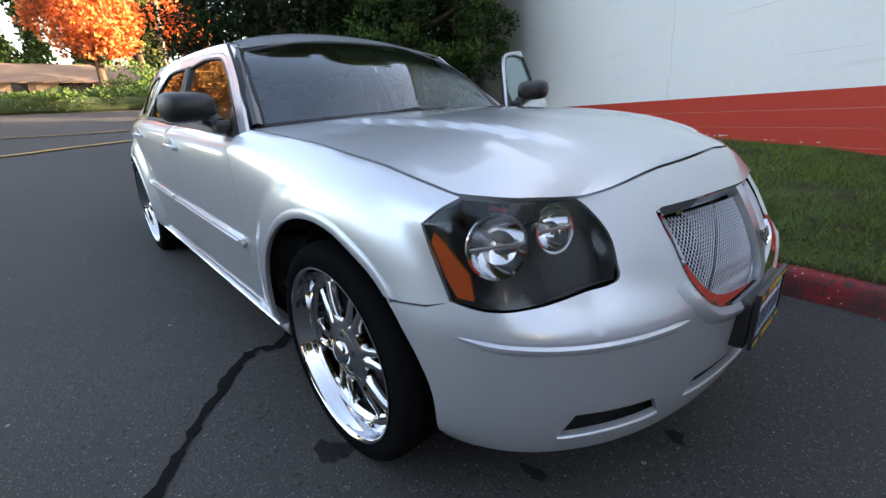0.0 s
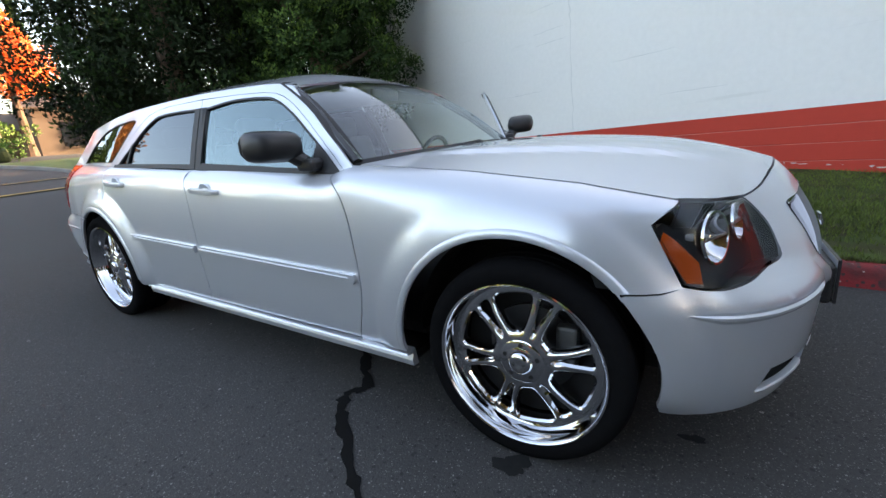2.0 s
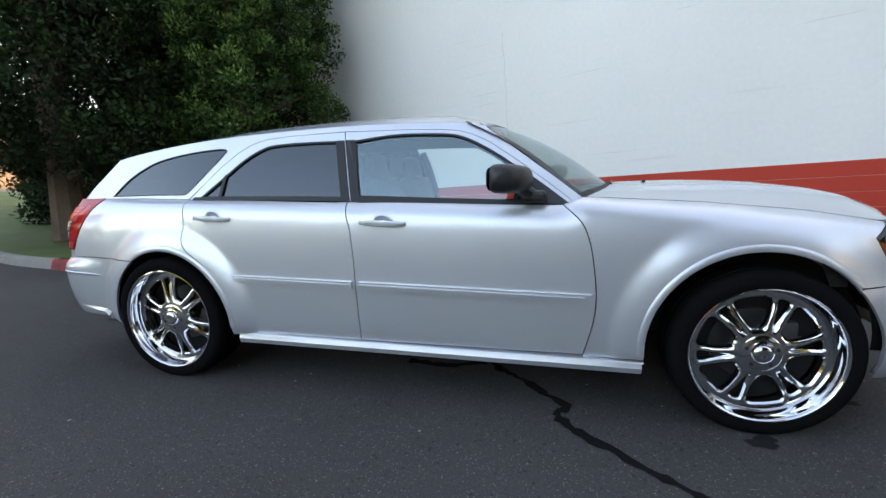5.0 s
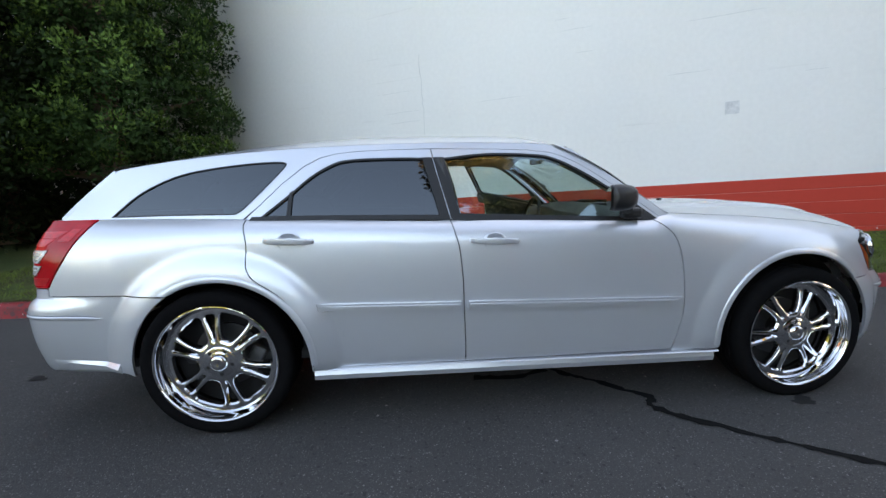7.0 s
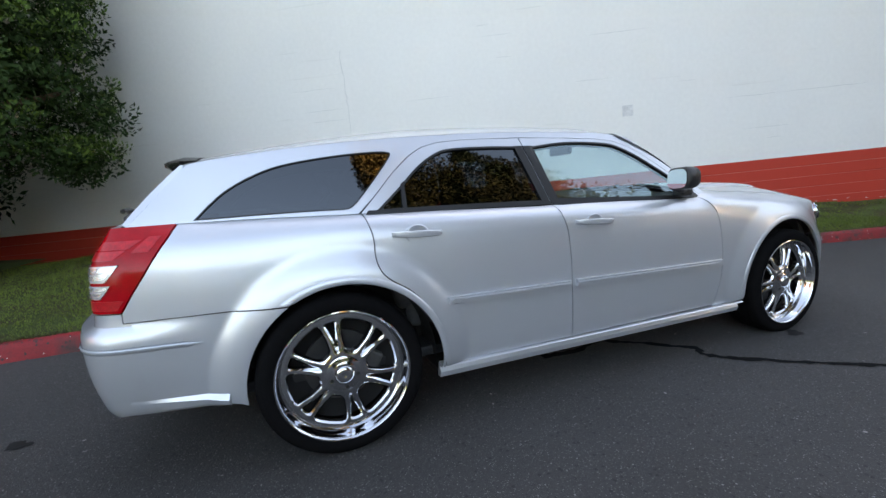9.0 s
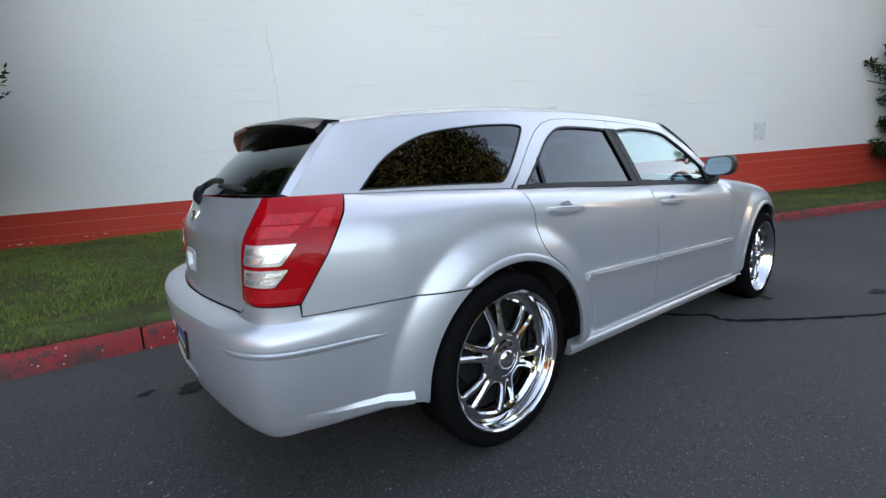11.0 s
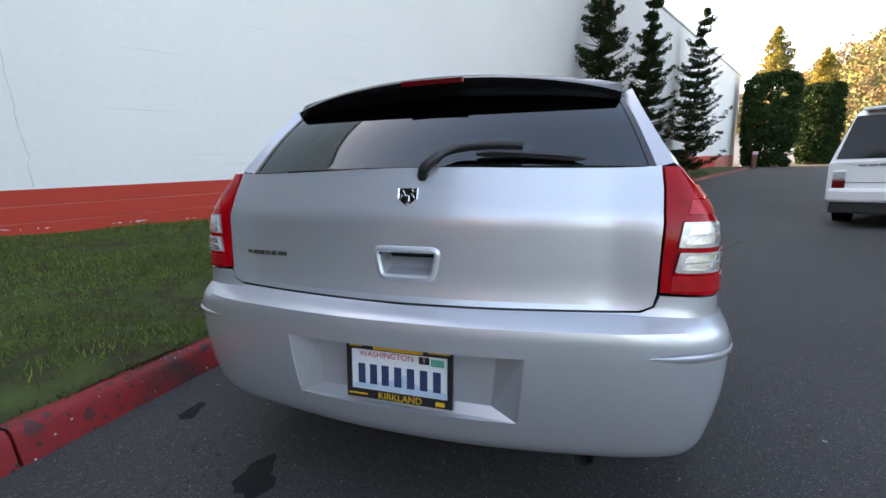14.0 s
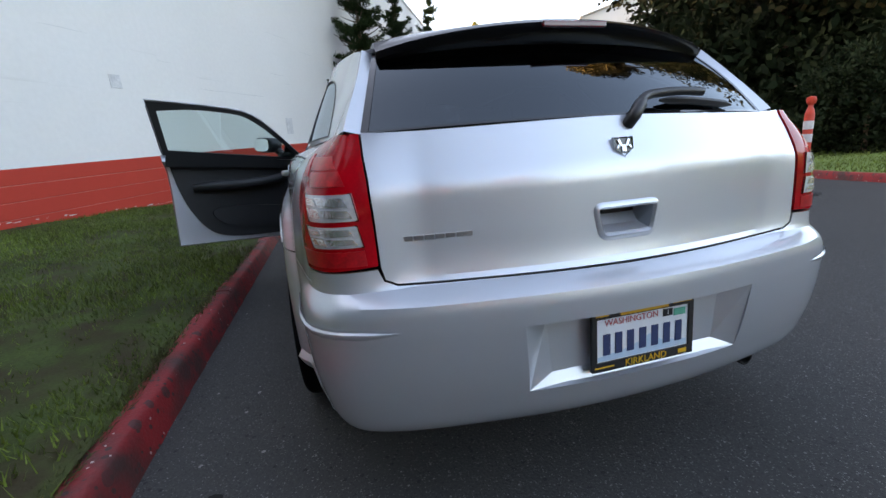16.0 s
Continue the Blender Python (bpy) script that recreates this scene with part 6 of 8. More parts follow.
KPROF = [(-0.01, -0.05), (0.0, 0.0), (0.026, 0.090), (0.036, 0.122), (0.054, 0.138), (0.115, 0.143), (0.138, 0.137), (0.146, 0.08), (0.146, -0.02)]
rk = random.Random(5)
s_ = 0.25
while s_ < KS[-1] - 0.5:
    ln_ = 1.23 if s_ < 0.3 else 2.45 if s_ < 24 else 4.0
    e_ = min(s_ + ln_ - 0.012, KS[-1] - 0.3)
    V_, F_ = [], []
    n_ = 24 if s_ < 16 else 6
    for i in range(n_ + 1):
        x, y, d = kerb_at(s_ + (e_ - s_) * i / n_)
        nx, ny = -d.y, d.x
        for a, b in KPROF:
            j = rk.uniform(-0.004, 0.004) if s_ < 16 else 0
            V_.append((x + nx * (a + j), y + ny * (a + j), rise(x, y) + b + j * 0.8))
    m_ = len(KPROF)
    F_ = [(i * m_ + j, (i + 1) * m_ + j, (i + 1) * m_ + j + 1, i * m_ + j + 1) for i in range(n_) for j in range(m_ - 1)]
    F_ += [tuple(range(m_)), tuple(n_ * m_ + j for j in range(m_))[::-1]]
    smooth(part("kerb_stone", (V_, F_), CURB_RED, kerb), 50)
    s_ += ln_

# ---- long white building ----
WALL_O = Vector((0.0, 5.77, 0.053))
WX = Vector((1, -0.4504, 0.0447)).normalized()
WY = Vector((0, 0, 1)).cross(WX).normalized()
WZ = WX.cross(WY)
WALLM = Matrix.Translation(WALL_O) @ Matrix((WX, WY, WZ)).transposed().to_4x4()
WU0, WU1, WH = -15.0, 53.0, 8.6


def wall_paint(name, base, stain_col, line=0.25):
    m = mat(name, base, rough=0.75, var=0.045, scale=0.35, fine=14, bump=0.25, bscale=60)
    nt = m.node_tree
    N, L = nt.nodes, nt.links
    b = N["Principled BSDF"]
    tc = N.new("ShaderNodeTexCoord")
    mp = N.new("ShaderNodeMapping")
    mp.inputs["Rotation"].default_value = (radians(90), 0, 0)
    L.new(tc.outputs["Object"], mp.inputs[0])
    br = N.new("ShaderNodeTexBrick")
    br.inputs["Scale"].default_value = 1.0
    br.inputs["Brick Width"].default_value = 0.40
    br.inputs["Row Height"].default_value = 0.20
    br.inputs["Mortar Size"].default_value = 0.006
    br.inputs["Mortar Smooth"].default_value = 0.6
    L.new(mp.outputs[0], br.inputs[0])
    old = b.inputs["Normal"].links[0].from_node
    b2 = N.new("ShaderNodeBump")
    b2.inputs["Strength"].default_value = line
    b2.inputs["Distance"].default_value = 0.003
    b2.invert = True
    L.new(br.outputs["Fac"], b2.inputs["Height"])
    L.new(old.outputs[0], b2.inputs["Normal"])
    L.new(b2.outputs[0], b.inputs["Normal"])
    # long faint weather streaks
    mp2 = N.new("ShaderNodeMapping")
    mp2.inputs["Scale"].default_value = (0.5, 1, 9.0)
    L.new(tc.outputs["Object"], mp2.inputs[0])
    nz = N.new("ShaderNodeTexNoise")
    nz.inputs["Scale"].default_value = 1.2
    nz.inputs["Detail"].default_value = 6
    L.new(mp2.outputs[0], nz.inputs["Vector"])
    rp = N.new("ShaderNodeValToRGB")
    rp.color_ramp.elements[0].position = 0.66
    rp.color_ramp.elements[1].position = 0.80
    rp.color_ramp.elements[1].color = (0.35, 0.35, 0.35, 1)
    L.new(nz.outputs["Fac"], rp.inputs[0])
    mx = N.new("ShaderNodeMix")
    mx.data_type = "RGBA"
    src = b.inputs["Base Color"].links[0].from_socket
    L.new(rp.outputs[0], mx.inputs["Factor"])
    L.new(src, mx.inputs["A"])
    mx.inputs["B"].default_value = (*stain_col, 1)
    L.new(mx.outputs["Result"], b.inputs["Base Color"])
    return m


WALL_WHITE = wall_paint("white_wall_paint", (0.834, 0.822, 0.800), (0.55, 0.53, 0.50), 0.12)
WALL_RED = wall_paint("red_wall_paint", (0.56, 0.044, 0.024), (0.42, 0.050, 0.032), 0.1)
building = thing("warehouse", "long white block building with a red painted base", "building", kind="structure", at=WALLM)
bm_ = bmesh.new()
box(bm_, (WU0 + WU1) / 2, 4.0, 0.93 + (WH - 0.93) / 2, WU1 - WU0, 8.0, WH - 0.93)
part("wall_white", bm_, WALL_WHITE, building, "white painted block wall")
bm_ = bmesh.new()
box(bm_, (WU0 + WU1) / 2 + 0.01, 3.994, -0.2, WU1 - WU0 - 0.05, 7.98, 2.24)
# pale core: light caught on the joints' bevels is put into its colour
part("wall_core", bm_, mat("worn_joint", (0.60, 0.20, 0.16), 0.8, var=0.3, scale=2), building)
z_ = 0.93
for k in range(6):
    u_ = WU0
    bm_ = bmesh.new()
    h_ = 0.194
    box(bm_, (WU0 + 43.0) / 2, 3.0, z_ - h_ / 2 - (0.001 if k == 0 else 0.0035), 43.0 - WU0 - 0.02, 6.0 + 0.006, h_, 0.006, seg=1)
    part("block_course", bm_, WALL_RED, building)
    z_ -= 0.2
bm_ = bmesh.new()
box(bm_, (WU0 + WU1) / 2, 4.0, WH + 0.06, WU1 - WU0 + 0.12, 8.12, 0.14, 0.02)
part("coping", bm_, mat("coping_white", (0.62, 0.62, 0.62), 0.7), building)
# downspout crack, small patches and chips on the wall
CRK = mat("wall_crack", (0.64, 0.64, 0.63), 0.9)
V_, F_ = [], []
rc = random.Random(8)
z_ = 0.95
u_ = -0.06
pts_ = []
while z_ < 3.9:
    pts_.append((u_ + rc.uniform(-0.02, 0.02) - 0.02 * (z_ - 1), z_))
    z_ += rc.uniform(0.05, 0.16)
for u, z in pts_:
    w = rc.uniform(0.003, 0.008)
    V_ += [(u - w, -0.003, z), (u + w, -0.003, z)]
F_ = [(2 * i, 2 * i + 1, 2 * i + 3, 2 * i + 2) for i in range(len(pts_) - 1)]
part("wall_crack", (V_, F_), CRK, building)
for k in range(26):
    u0, z0 = rc.uniform(-3, 12), 0.93 + 0.2 * rc.randint(2, 16)
    L_ = rc.uniform(0.2, 1.1)
    V_ = []
    for i in range(9):
        uu = u0 + L_ * i / 8
        zz = z0 + rc.uniform(-0.006, 0.006)
        w = 0.0035 * math.sin(math.pi * (i + 0.5) / 9)
        V_ += [(uu, -0.003, zz + w), (uu, -0.003, zz - w)]
    part("joint_crack", (V_, [(2 * i, 2 * i + 1, 2 * i + 3, 2 * i + 2) for i in range(8)]), CRK, building)
PATCH = mat("wall_patch", (0.69, 0.69, 0.69), 0.8, var=0.2, scale=9)
for u0, z0, w, h in ((10.55, 1.42, 0.34, 0.42), (5.22, 2.10, 0.20, 0.20)):
    bm_ = bmesh.new()
    box(bm_, u0, -0.002, z0, w, 0.008, h, 0.002)
    part("wall_patch", bm_, PATCH, building, "grey patch on the wall")
CHIP = mat("bare_concrete", (0.62, 0.58, 0.55), 0.9, var=0.2, scale=20)

# ---- lawn between kerb and building ----
def wall_y(x):
    return 5.77 - 0.4504 * x


def base_z(x):
    return lerp_table([(-8, 0.10), (-4.3, 0.24), (-2.7, 0.355), (-0.6, 0.445), (1.0, 0.45), (2.5, 0.445), (3.6, 0.415), (5.0, 0.37), (6.6, 0.40), (9.0, 0.43), (12, 0.52), (20, 0.95), (40, 1.9)], x)


GRASS_SOIL = mat("lawn_soil", (0.048, 0.068, 0.018), rough=0.95, var=0.6, scale=2.6, fine=60, bump=1.0, bscale=60, dark=(0.042, 0.033, 0.016), stain=0.2, spec=0.2)
BLADE = mat("grass_blades", (0.100, 0.142, 0.018), rough=0.7, var=0.45, scale=0.9, fine=8, island=0.9)


def kerb_y(x):
    return float(np.interp(x, KX, KY))


def lawn_z(x, v):
    """v: 0 at the kerb, 1 at the wall."""
    z0 = rise(x, 0) + 0.137
    z1 = base_z(x)
    return z0 + (z1 - z0) * (0.75 * v + 0.25 * sstep(0, 1, v)) + 0.012 * math.sin(x * 2.1 + v * 5) + 0.008 * math.sin(x * 5.3 - v * 9)


def lawn_pt(x, v):
    ya = kerb_y(x) + 0.115 / 0.98
    yb = wall_y(x) + 0.05
    if x < -4.5:
        yb = min(yb, 7.85 + (x + 4.5) * 0.1)
    return (x, ya + (yb - ya) * v, lawn_z(x, v))


lx = list(np.arange(-6.4, 10, 0.2)) + list(np.arange(10, 39, 1.0))
V_ = [lawn_pt(float(x), v / 16) for x in lx for v in range(17)]
F_ = [(i * 17 + j, (i + 1) * 17 + j, (i + 1) * 17 + j + 1, i * 17 + j + 1) for i in range(len(lx) - 1) for j in range(16)]
tagged(smooth(part("lawn", (V_, F_), GRASS_SOIL), 80), "sloping green lawn with bare patches beside the kerb", "lawn", kind="structure")
ng = 150000
rg = np.random.RandomState(4)
gx = np.concatenate([rg.uniform(-6.3, 7.0, int(ng * 0.86)), rg.uniform(7, 30, ng - int(ng * 0.86))])
gv = rg.uniform(0.0, 1.0, ng) ** 1.15
cl = np.sin(gx * 3.1 + gv * 9) + np.sin(gx * 1.3 - gv * 14 + 2) + rg.normal(0, 0.7, ng)
keep = cl > -1.25 + 0.9 * np.exp(-gv / 0.05) + 0.5 * np.sin(gx * 0.9 + 1.0) * np.exp(-gv / 0.25) + 1.7 * np.exp(-((gv - 0.088 - 0.012 * np.sin(gx * 2.3) - 0.008 * np.sin(gx * 5.1)) / 0.014) ** 2) + 1.0 * np.exp(-gv / 0.02) + 0.75 * np.clip(-0.2 - gx * 0.45, 0, 1) * np.exp(-gv / 0.22)
gx, gv = gx[keep], gv[keep]
base_p = np.array([lawn_pt(float(x), float(v)) for x, v in zip(gx, gv)])
n_ = len(gx)
ang = rg.uniform(0, 2 * np.pi, n_)
hh = rg.uniform(0.022, 0.055, n_) * (0.8 + 0.3 * np.sin(gx * 2 + gv * 6))
ww = rg.uniform(0.003, 0.006, n_) * (1 + 0.6 * (gx > 7))
lean = rg.normal(0, 0.45, (n_, 2)) * hh[:, None]
dx, dy = np.cos(ang) * ww, np.sin(ang) * ww
A = base_p + np.stack([dx, dy, np.full(n_, -0.004)], 1)
B = base_p + np.stack([-dx, -dy, np.full(n_, -0.004)], 1)
C = base_p + np.stack([lean[:, 0], lean[:, 1], hh], 1)
VV = np.stack([A, B, C], 1).reshape(-1, 3)


def big_mesh(name, verts, per, material, parent=None):
    """Many small separate faces of `per` corners each, fast."""
    n = len(verts) // per
    me = bpy.data.meshes.new(name)
    me.vertices.add(len(verts))
    me.vertices.foreach_set("co", np.asarray(verts, dtype=np.float32).ravel())
    me.loops.add(n * per)
    me.loops.foreach_set("vertex_index", np.arange(n * per, dtype=np.int32))
    me.polygons.add(n)
    me.polygons.foreach_set("loop_start", np.arange(0, n * per, per, dtype=np.int32))
    me.polygons.foreach_set("loop_total", np.full(n, per, dtype=np.int32))
    me.update(calc_edges=True)
    me.materials.append(material)
    ob = new(name, me)
    if parent is not None:
        ob.parent = parent
    return ob


tagged(big_mesh("grass", VV, 3, BLADE), "short green grass blades", "grass", kind="stuff")
# ragged fringe of grass and dry stalks hanging over the back of the kerb
n_ = 9000
fs = rg.uniform(0.3, 15.0, n_)
fs = fs[np.sin(fs * 2.9) + np.sin(fs * 7.3 + 1) + rg.normal(0, 0.8, n_) > -0.5]
n_ = len(fs)
fo = rg.uniform(0.105, 0.175, n_)
fp = []
for s_, o_ in zip(fs, fo):
    x, y, d = kerb_at(float(s_))
    fp.append((x - d.y * o_, y + d.x * o_, rise(x, y) + 0.136))
fp = np.array(fp)
ang = rg.uniform(0, 6.28, n_)
hh = rg.uniform(0.012, 0.045, n_)
w_ = np.stack([np.cos(ang) * 0.004, np.sin(ang) * 0.004, 0 * ang], 1)
tip = np.stack([rg.normal(0, 0.018, n_), rg.normal(-0.018, 0.018, n_), hh], 1)
VV = np.stack([fp + w_, fp - w_, fp + tip], 1).reshape(-1, 3)
FRINGE = mat("kerb_fringe", (0.070, 0.080, 0.022), rough=0.8, var=0.4, scale=2.0, fine=9, island=1.0)
tagged(big_mesh("grass", VV, 3, FRINGE), "ragged dry grass along the back of the kerb", "grass", kind="stuff")
# flaked paint and crumbs along the wall's foot
rc = random.Random(11)
for k in range(80):
    u = rc.uniform(-4.8, 10.5)
    x = u * WX.x
    zz = (base_z(x) - 0.047 * x) + rc.uniform(0.0, 0.028) * rc.random()
    n = 9
    w, h = rc.uniform(0.010, 0.075) * rc.uniform(0.3, 1.2), rc.uniform(0.003, 0.010)
    pts_ = [(u + w * math.cos(2 * math.pi * i / n) * rc.uniform(0.6, 1), -0.0055, zz + h * math.sin(2 * math.pi * i / n) * rc.uniform(0.5, 1.2)) for i in range(n)]
    part("paint_chip", (pts_, [tuple(range(n))]), CHIP, building)


# ---- trees ----
def leaf_cloud(rs, centres, radii, n, size, flat=0.6, up=0.3, squash=0.8):
    """Corner points of many little leaf blades round each centre."""
    out = []
    for c, r in zip(centres, radii):
        k = max(4, int(n * (r / np.mean(radii)) ** 2))
        d = rs.normal(0, 1, (k, 3))
        d /= np.linalg.norm(d, axis=1)[:, None]
        rad = r * rs.uniform(0.35, 1.0, k) ** 0.6
        p = np.asarray(c) + d * rad[:, None] * np.array([1, 1, squash])
        axis = d * 0.8 + rs.normal(0, 0.5, (k, 3)) + np.array([0, 0, up])
        axis /= np.linalg.norm(axis, axis=1)[:, None]
        side = np.cross(axis, rs.normal(0, 1, (k, 3)))
        side /= np.linalg.norm(side, axis=1)[:, None] + 1e-9
        L = size * rs.uniform(0.6, 1.4, k)[:, None]
        W = L * flat * 0.5
        out.append(np.stack([p - axis * L * 0.5, p + side * W, p + axis * L * 0.6, p - side * W], 1).reshape(-1, 3))
    return np.concatenate(out)


BARK_DARK = mat("dark_bark", (0.022, 0.017, 0.013), rough=0.95, var=0.35, scale=4, fine=40, bump=1.0, bscale=30)
BARK = mat("bark", (0.10, 0.065, 0.045), rough=0.9, var=0.35, scale=4, fine=40, bump=1.0, bscale=30)


def trunk_mesh(base, height, r0, limbs, seed, lean=(0, 0)):
    rnd = random.Random(seed)
    pts, rad = [], []
    for k in range(9):
        t = k / 8
        pts.append((base[0] + lean[0] * t + rnd.uniform(-0.05, 0.05) * t, base[1] + lean[1] * t + rnd.uniform(-0.05, 0.05) * t, base[2] - 0.1 + height * t))
        rad.append(r0 * (1 - 0.85 * t) * (1.25 if k == 0 else 1))
    meshes = [tube(pts, rad, 9)]
    for a, z, ln, el in limbs:
        t = min(0.98, max(0.02, z / height))
        k = t * 8
        i = min(7, int(k))
        p = Vector(pts[i]).lerp(Vector(pts[i + 1]), k - i)
        q = [p]
        for j in range(1, 5):
            q.append(p + Vector((math.cos(a), math.sin(a), el * (0.5 + 0.25 * j))) * (ln * j / 4))
        rr = max(0.012, r0 * (1 - 0.85 * t) * 0.45)
        meshes.append(tube([tuple(v) for v in q], [rr, rr * 0.8, rr * 0.6, rr * 0.4, rr * 0.2], 6))
    return join(*meshes)


def conifer(name, base, height, width, seed, material, label, clumps=260, leaf=0.11, per=46, droop=0.0, low=0.06, spread=0.55, puff=0.34, lean=(0, 0), category="tree", top_pow=0.75, group=""):
    rs = np.random.RandomState(seed)
    rnd = random.Random(seed)
    tr = thing(name, label, category, group)
    limbs, cs, rads = [], [], []
    for k in range(clumps):
        t = low + (1 - low) * (k + rnd.random()) / clumps
        w = width * ((1 - t) ** top_pow) * (0.75 + 0.35 * math.sin(t * 9 + seed)) * 0.5 * min(1.0, 0.55 + t * 4)
        a = rnd.uniform(0, 2 * math.pi)
        lob = 0.80 + 0.22 * math.sin(3 * a + seed) + 0.12 * math.sin(7 * a + 5 * t)
        r = w * lob * (rnd.uniform(spread, 1.0))
        z = height * t + droop * r
        cs.append((base[0] + lean[0] * t + r * math.cos(a), base[1] + lean[1] * t + r * math.sin(a), base[2] + z))
        rads.append(puff * rnd.uniform(0.6, 1.25) * (0.55 + 0.55 * (1 - t)))
        if k % 4 == 0:
            limbs.append((a, height * t * 0.95, r * 0.85, 0.12 + droop))
    part("trunk", trunk_mesh(base, height * 0.96, min(0.24, 0.035 * height ** 0.9), limbs, seed, lean), BARK, tr, "rough brown trunk")
    big_mesh("crown", leaf_cloud(rs, cs, rads, per, leaf), 4, material, tr)
    return tr


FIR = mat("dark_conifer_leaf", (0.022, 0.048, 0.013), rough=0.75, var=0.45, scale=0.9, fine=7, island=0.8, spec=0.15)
# the fir leaf again, with the shade on the rear trees put into its colour
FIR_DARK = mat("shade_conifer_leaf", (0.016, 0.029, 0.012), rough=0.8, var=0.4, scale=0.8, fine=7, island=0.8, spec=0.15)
JUN = mat("juniper_leaf", (0.020, 0.034, 0.013), rough=0.95, var=0.4, scale=1.2, fine=7, island=0.8, spec=0.05)
MAPLE = mat("red_maple_leaf", (0.66, 0.165, 0.040), rough=0.65, var=0.45, scale=0.30, fine=3, island=0.9)
ORANGE = mat("orange_leaf", (0.28, 0.16, 0.045), rough=0.65, var=0.4, scale=0.25, fine=3, island=0.9)
GOLD = mat("golden_leaf", (0.145, 0.112, 0.046), rough=0.7, var=0.4, scale=0.2, fine=2, island=0.9)
OLIVE = mat("olive_leaf", (0.13, 0.15, 0.035), rough=0.75, var=0.45, scale=0.12, fine=2, island=0.9)

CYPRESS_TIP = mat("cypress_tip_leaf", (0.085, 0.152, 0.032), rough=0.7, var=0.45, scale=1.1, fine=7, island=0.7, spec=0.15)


def tufted(name, base, height, width, seed, label, inner, tip, clumps, leaf, per, puff, low, top_pow, group="", tips=0.55, shell=0.62):
    """A dense evergreen whose crown is made of tufts, light and shade put into their colours: dark inside, fresh green
    at the upper outer side of each.
    """
    rs = np.random.RandomState(seed)
    rnd = random.Random(seed)
    tr = thing(name, label, "tree", group)
    limbs, cs, rads, tc, trad = [], [], [], [], []
    for k in range(clumps):
        t = low + (1 - low) * (k + rnd.random()) / clumps
        a = rnd.uniform(0, 2 * math.pi)
        w = 0.5 * width * ((1 - t) ** top_pow) * min(1.0, 0.42 + t * 3.2)
        lob = 0.88 + 0.10 * math.sin(3 * a + seed + 4 * t) + 0.08 * math.sin(7 * a + 11 * t) + 0.06 * math.sin(13 * a - 17 * t)
        inside = rnd.random() < 0.22
        r = w * lob * (rnd.uniform(0.15, 0.6) if inside else rnd.uniform(shell, 1.0) ** 0.7)
        z = base[2] + height * t
        c = (base[0] + r * math.cos(a), base[1] + r * math.sin(a), z)
        q = puff * rnd.uniform(0.55, 1.35)
        cs.append(c)
        rads.append(q)
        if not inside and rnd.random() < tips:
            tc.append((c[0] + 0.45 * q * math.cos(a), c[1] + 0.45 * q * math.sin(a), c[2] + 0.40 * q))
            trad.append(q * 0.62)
        if k % 160 == 0:
            limbs.append((a, height * t * 0.95, r * 0.85, 0.15))
    part("trunk", trunk_mesh(base, height * 0.96, 0.030 * height ** 0.9, limbs, seed), BARK, tr, "rough brown trunk")
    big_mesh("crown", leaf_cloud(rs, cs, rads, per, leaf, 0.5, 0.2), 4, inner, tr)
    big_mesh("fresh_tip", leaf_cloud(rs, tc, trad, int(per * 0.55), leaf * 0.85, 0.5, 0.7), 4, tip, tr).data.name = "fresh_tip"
    return tr


def juniper(base, height, width, seed, lean):
    """A ragged juniper: whorls of limbs that droop and turn up at the ends, each a flat plate of needle tufts with gaps between."""
    rs = np.random.RandomState(seed)
    rnd = random.Random(seed)
    tr = thing("juniper", "ragged dark juniper tree against the white wall", "tree", "junipers along the wall")
    limbs, cs, rads = [], [], []
    for k in range(22):
        t = 0.05 + 0.94 * k / 21
        cs.append((base[0] + lean[0] * t, base[1] + lean[1] * t, base[2] + height * t))
        rads.append(0.24 * (1 - t) + 0.06)
    tiers = 15
    for w in range(tiers):
        t0 = 0.05 + 0.90 * (w / (tiers - 1)) ** 0.92
        for k in range(7 if w < 3 else 6 if w < 10 else 4):
            t = t0 + rnd.uniform(-0.018, 0.018)
            a = k * 6.283 / 6 + w * 1.1 + rnd.uniform(-0.45, 0.45)
            ln = 0.5 * width * (1 - t) ** 0.62 * rnd.choice((0.55, 0.75, 0.9, 1.15)) * (0.8 if w == 0 else 1)
            el = rnd.uniform(-0.05, 0.16)
            limbs.append((a, height * t * 0.92, ln, max(0.05, el + 0.15)))
            px, py, pz = base[0] + lean[0] * t, base[1] + lean[1] * t, base[2] + height * t
            ca, sa = math.cos(a), math.sin(a)
            m = 7
            for j in range(m):
                q = 0.22 + 0.78 * j / (m - 1)
                z = pz + ln * (el * q + 0.34 * q ** 3)
                side = ln * 0.26 * math.sin(math.pi * min(1.0, q * 0.85 + 0.1))
                for o in (-1, 0, 1):
                    f = side * o * rnd.uniform(0.6, 1.1)
                    cs.append((px + ln * q * ca - f * sa + rnd.gauss(0, 0.03), py + ln * q * sa + f * ca + rnd.gauss(0, 0.03), z - 0.05 * abs(o) + rnd.gauss(0, 0.035)))
                    rads.append((0.19 - 0.08 * q) * rnd.uniform(0.7, 1.2) * (1.15 - 0.40 * t))
    part("trunk", trunk_mesh(base, height * 0.97, 0.12, limbs, seed, lean), BARK, tr, "twisted brown trunk")
    big_mesh("crown", leaf_cloud(rs, cs, rads, 34, 0.080, 0.40, 0.45, 0.6), 4, JUN, tr)
    return tr


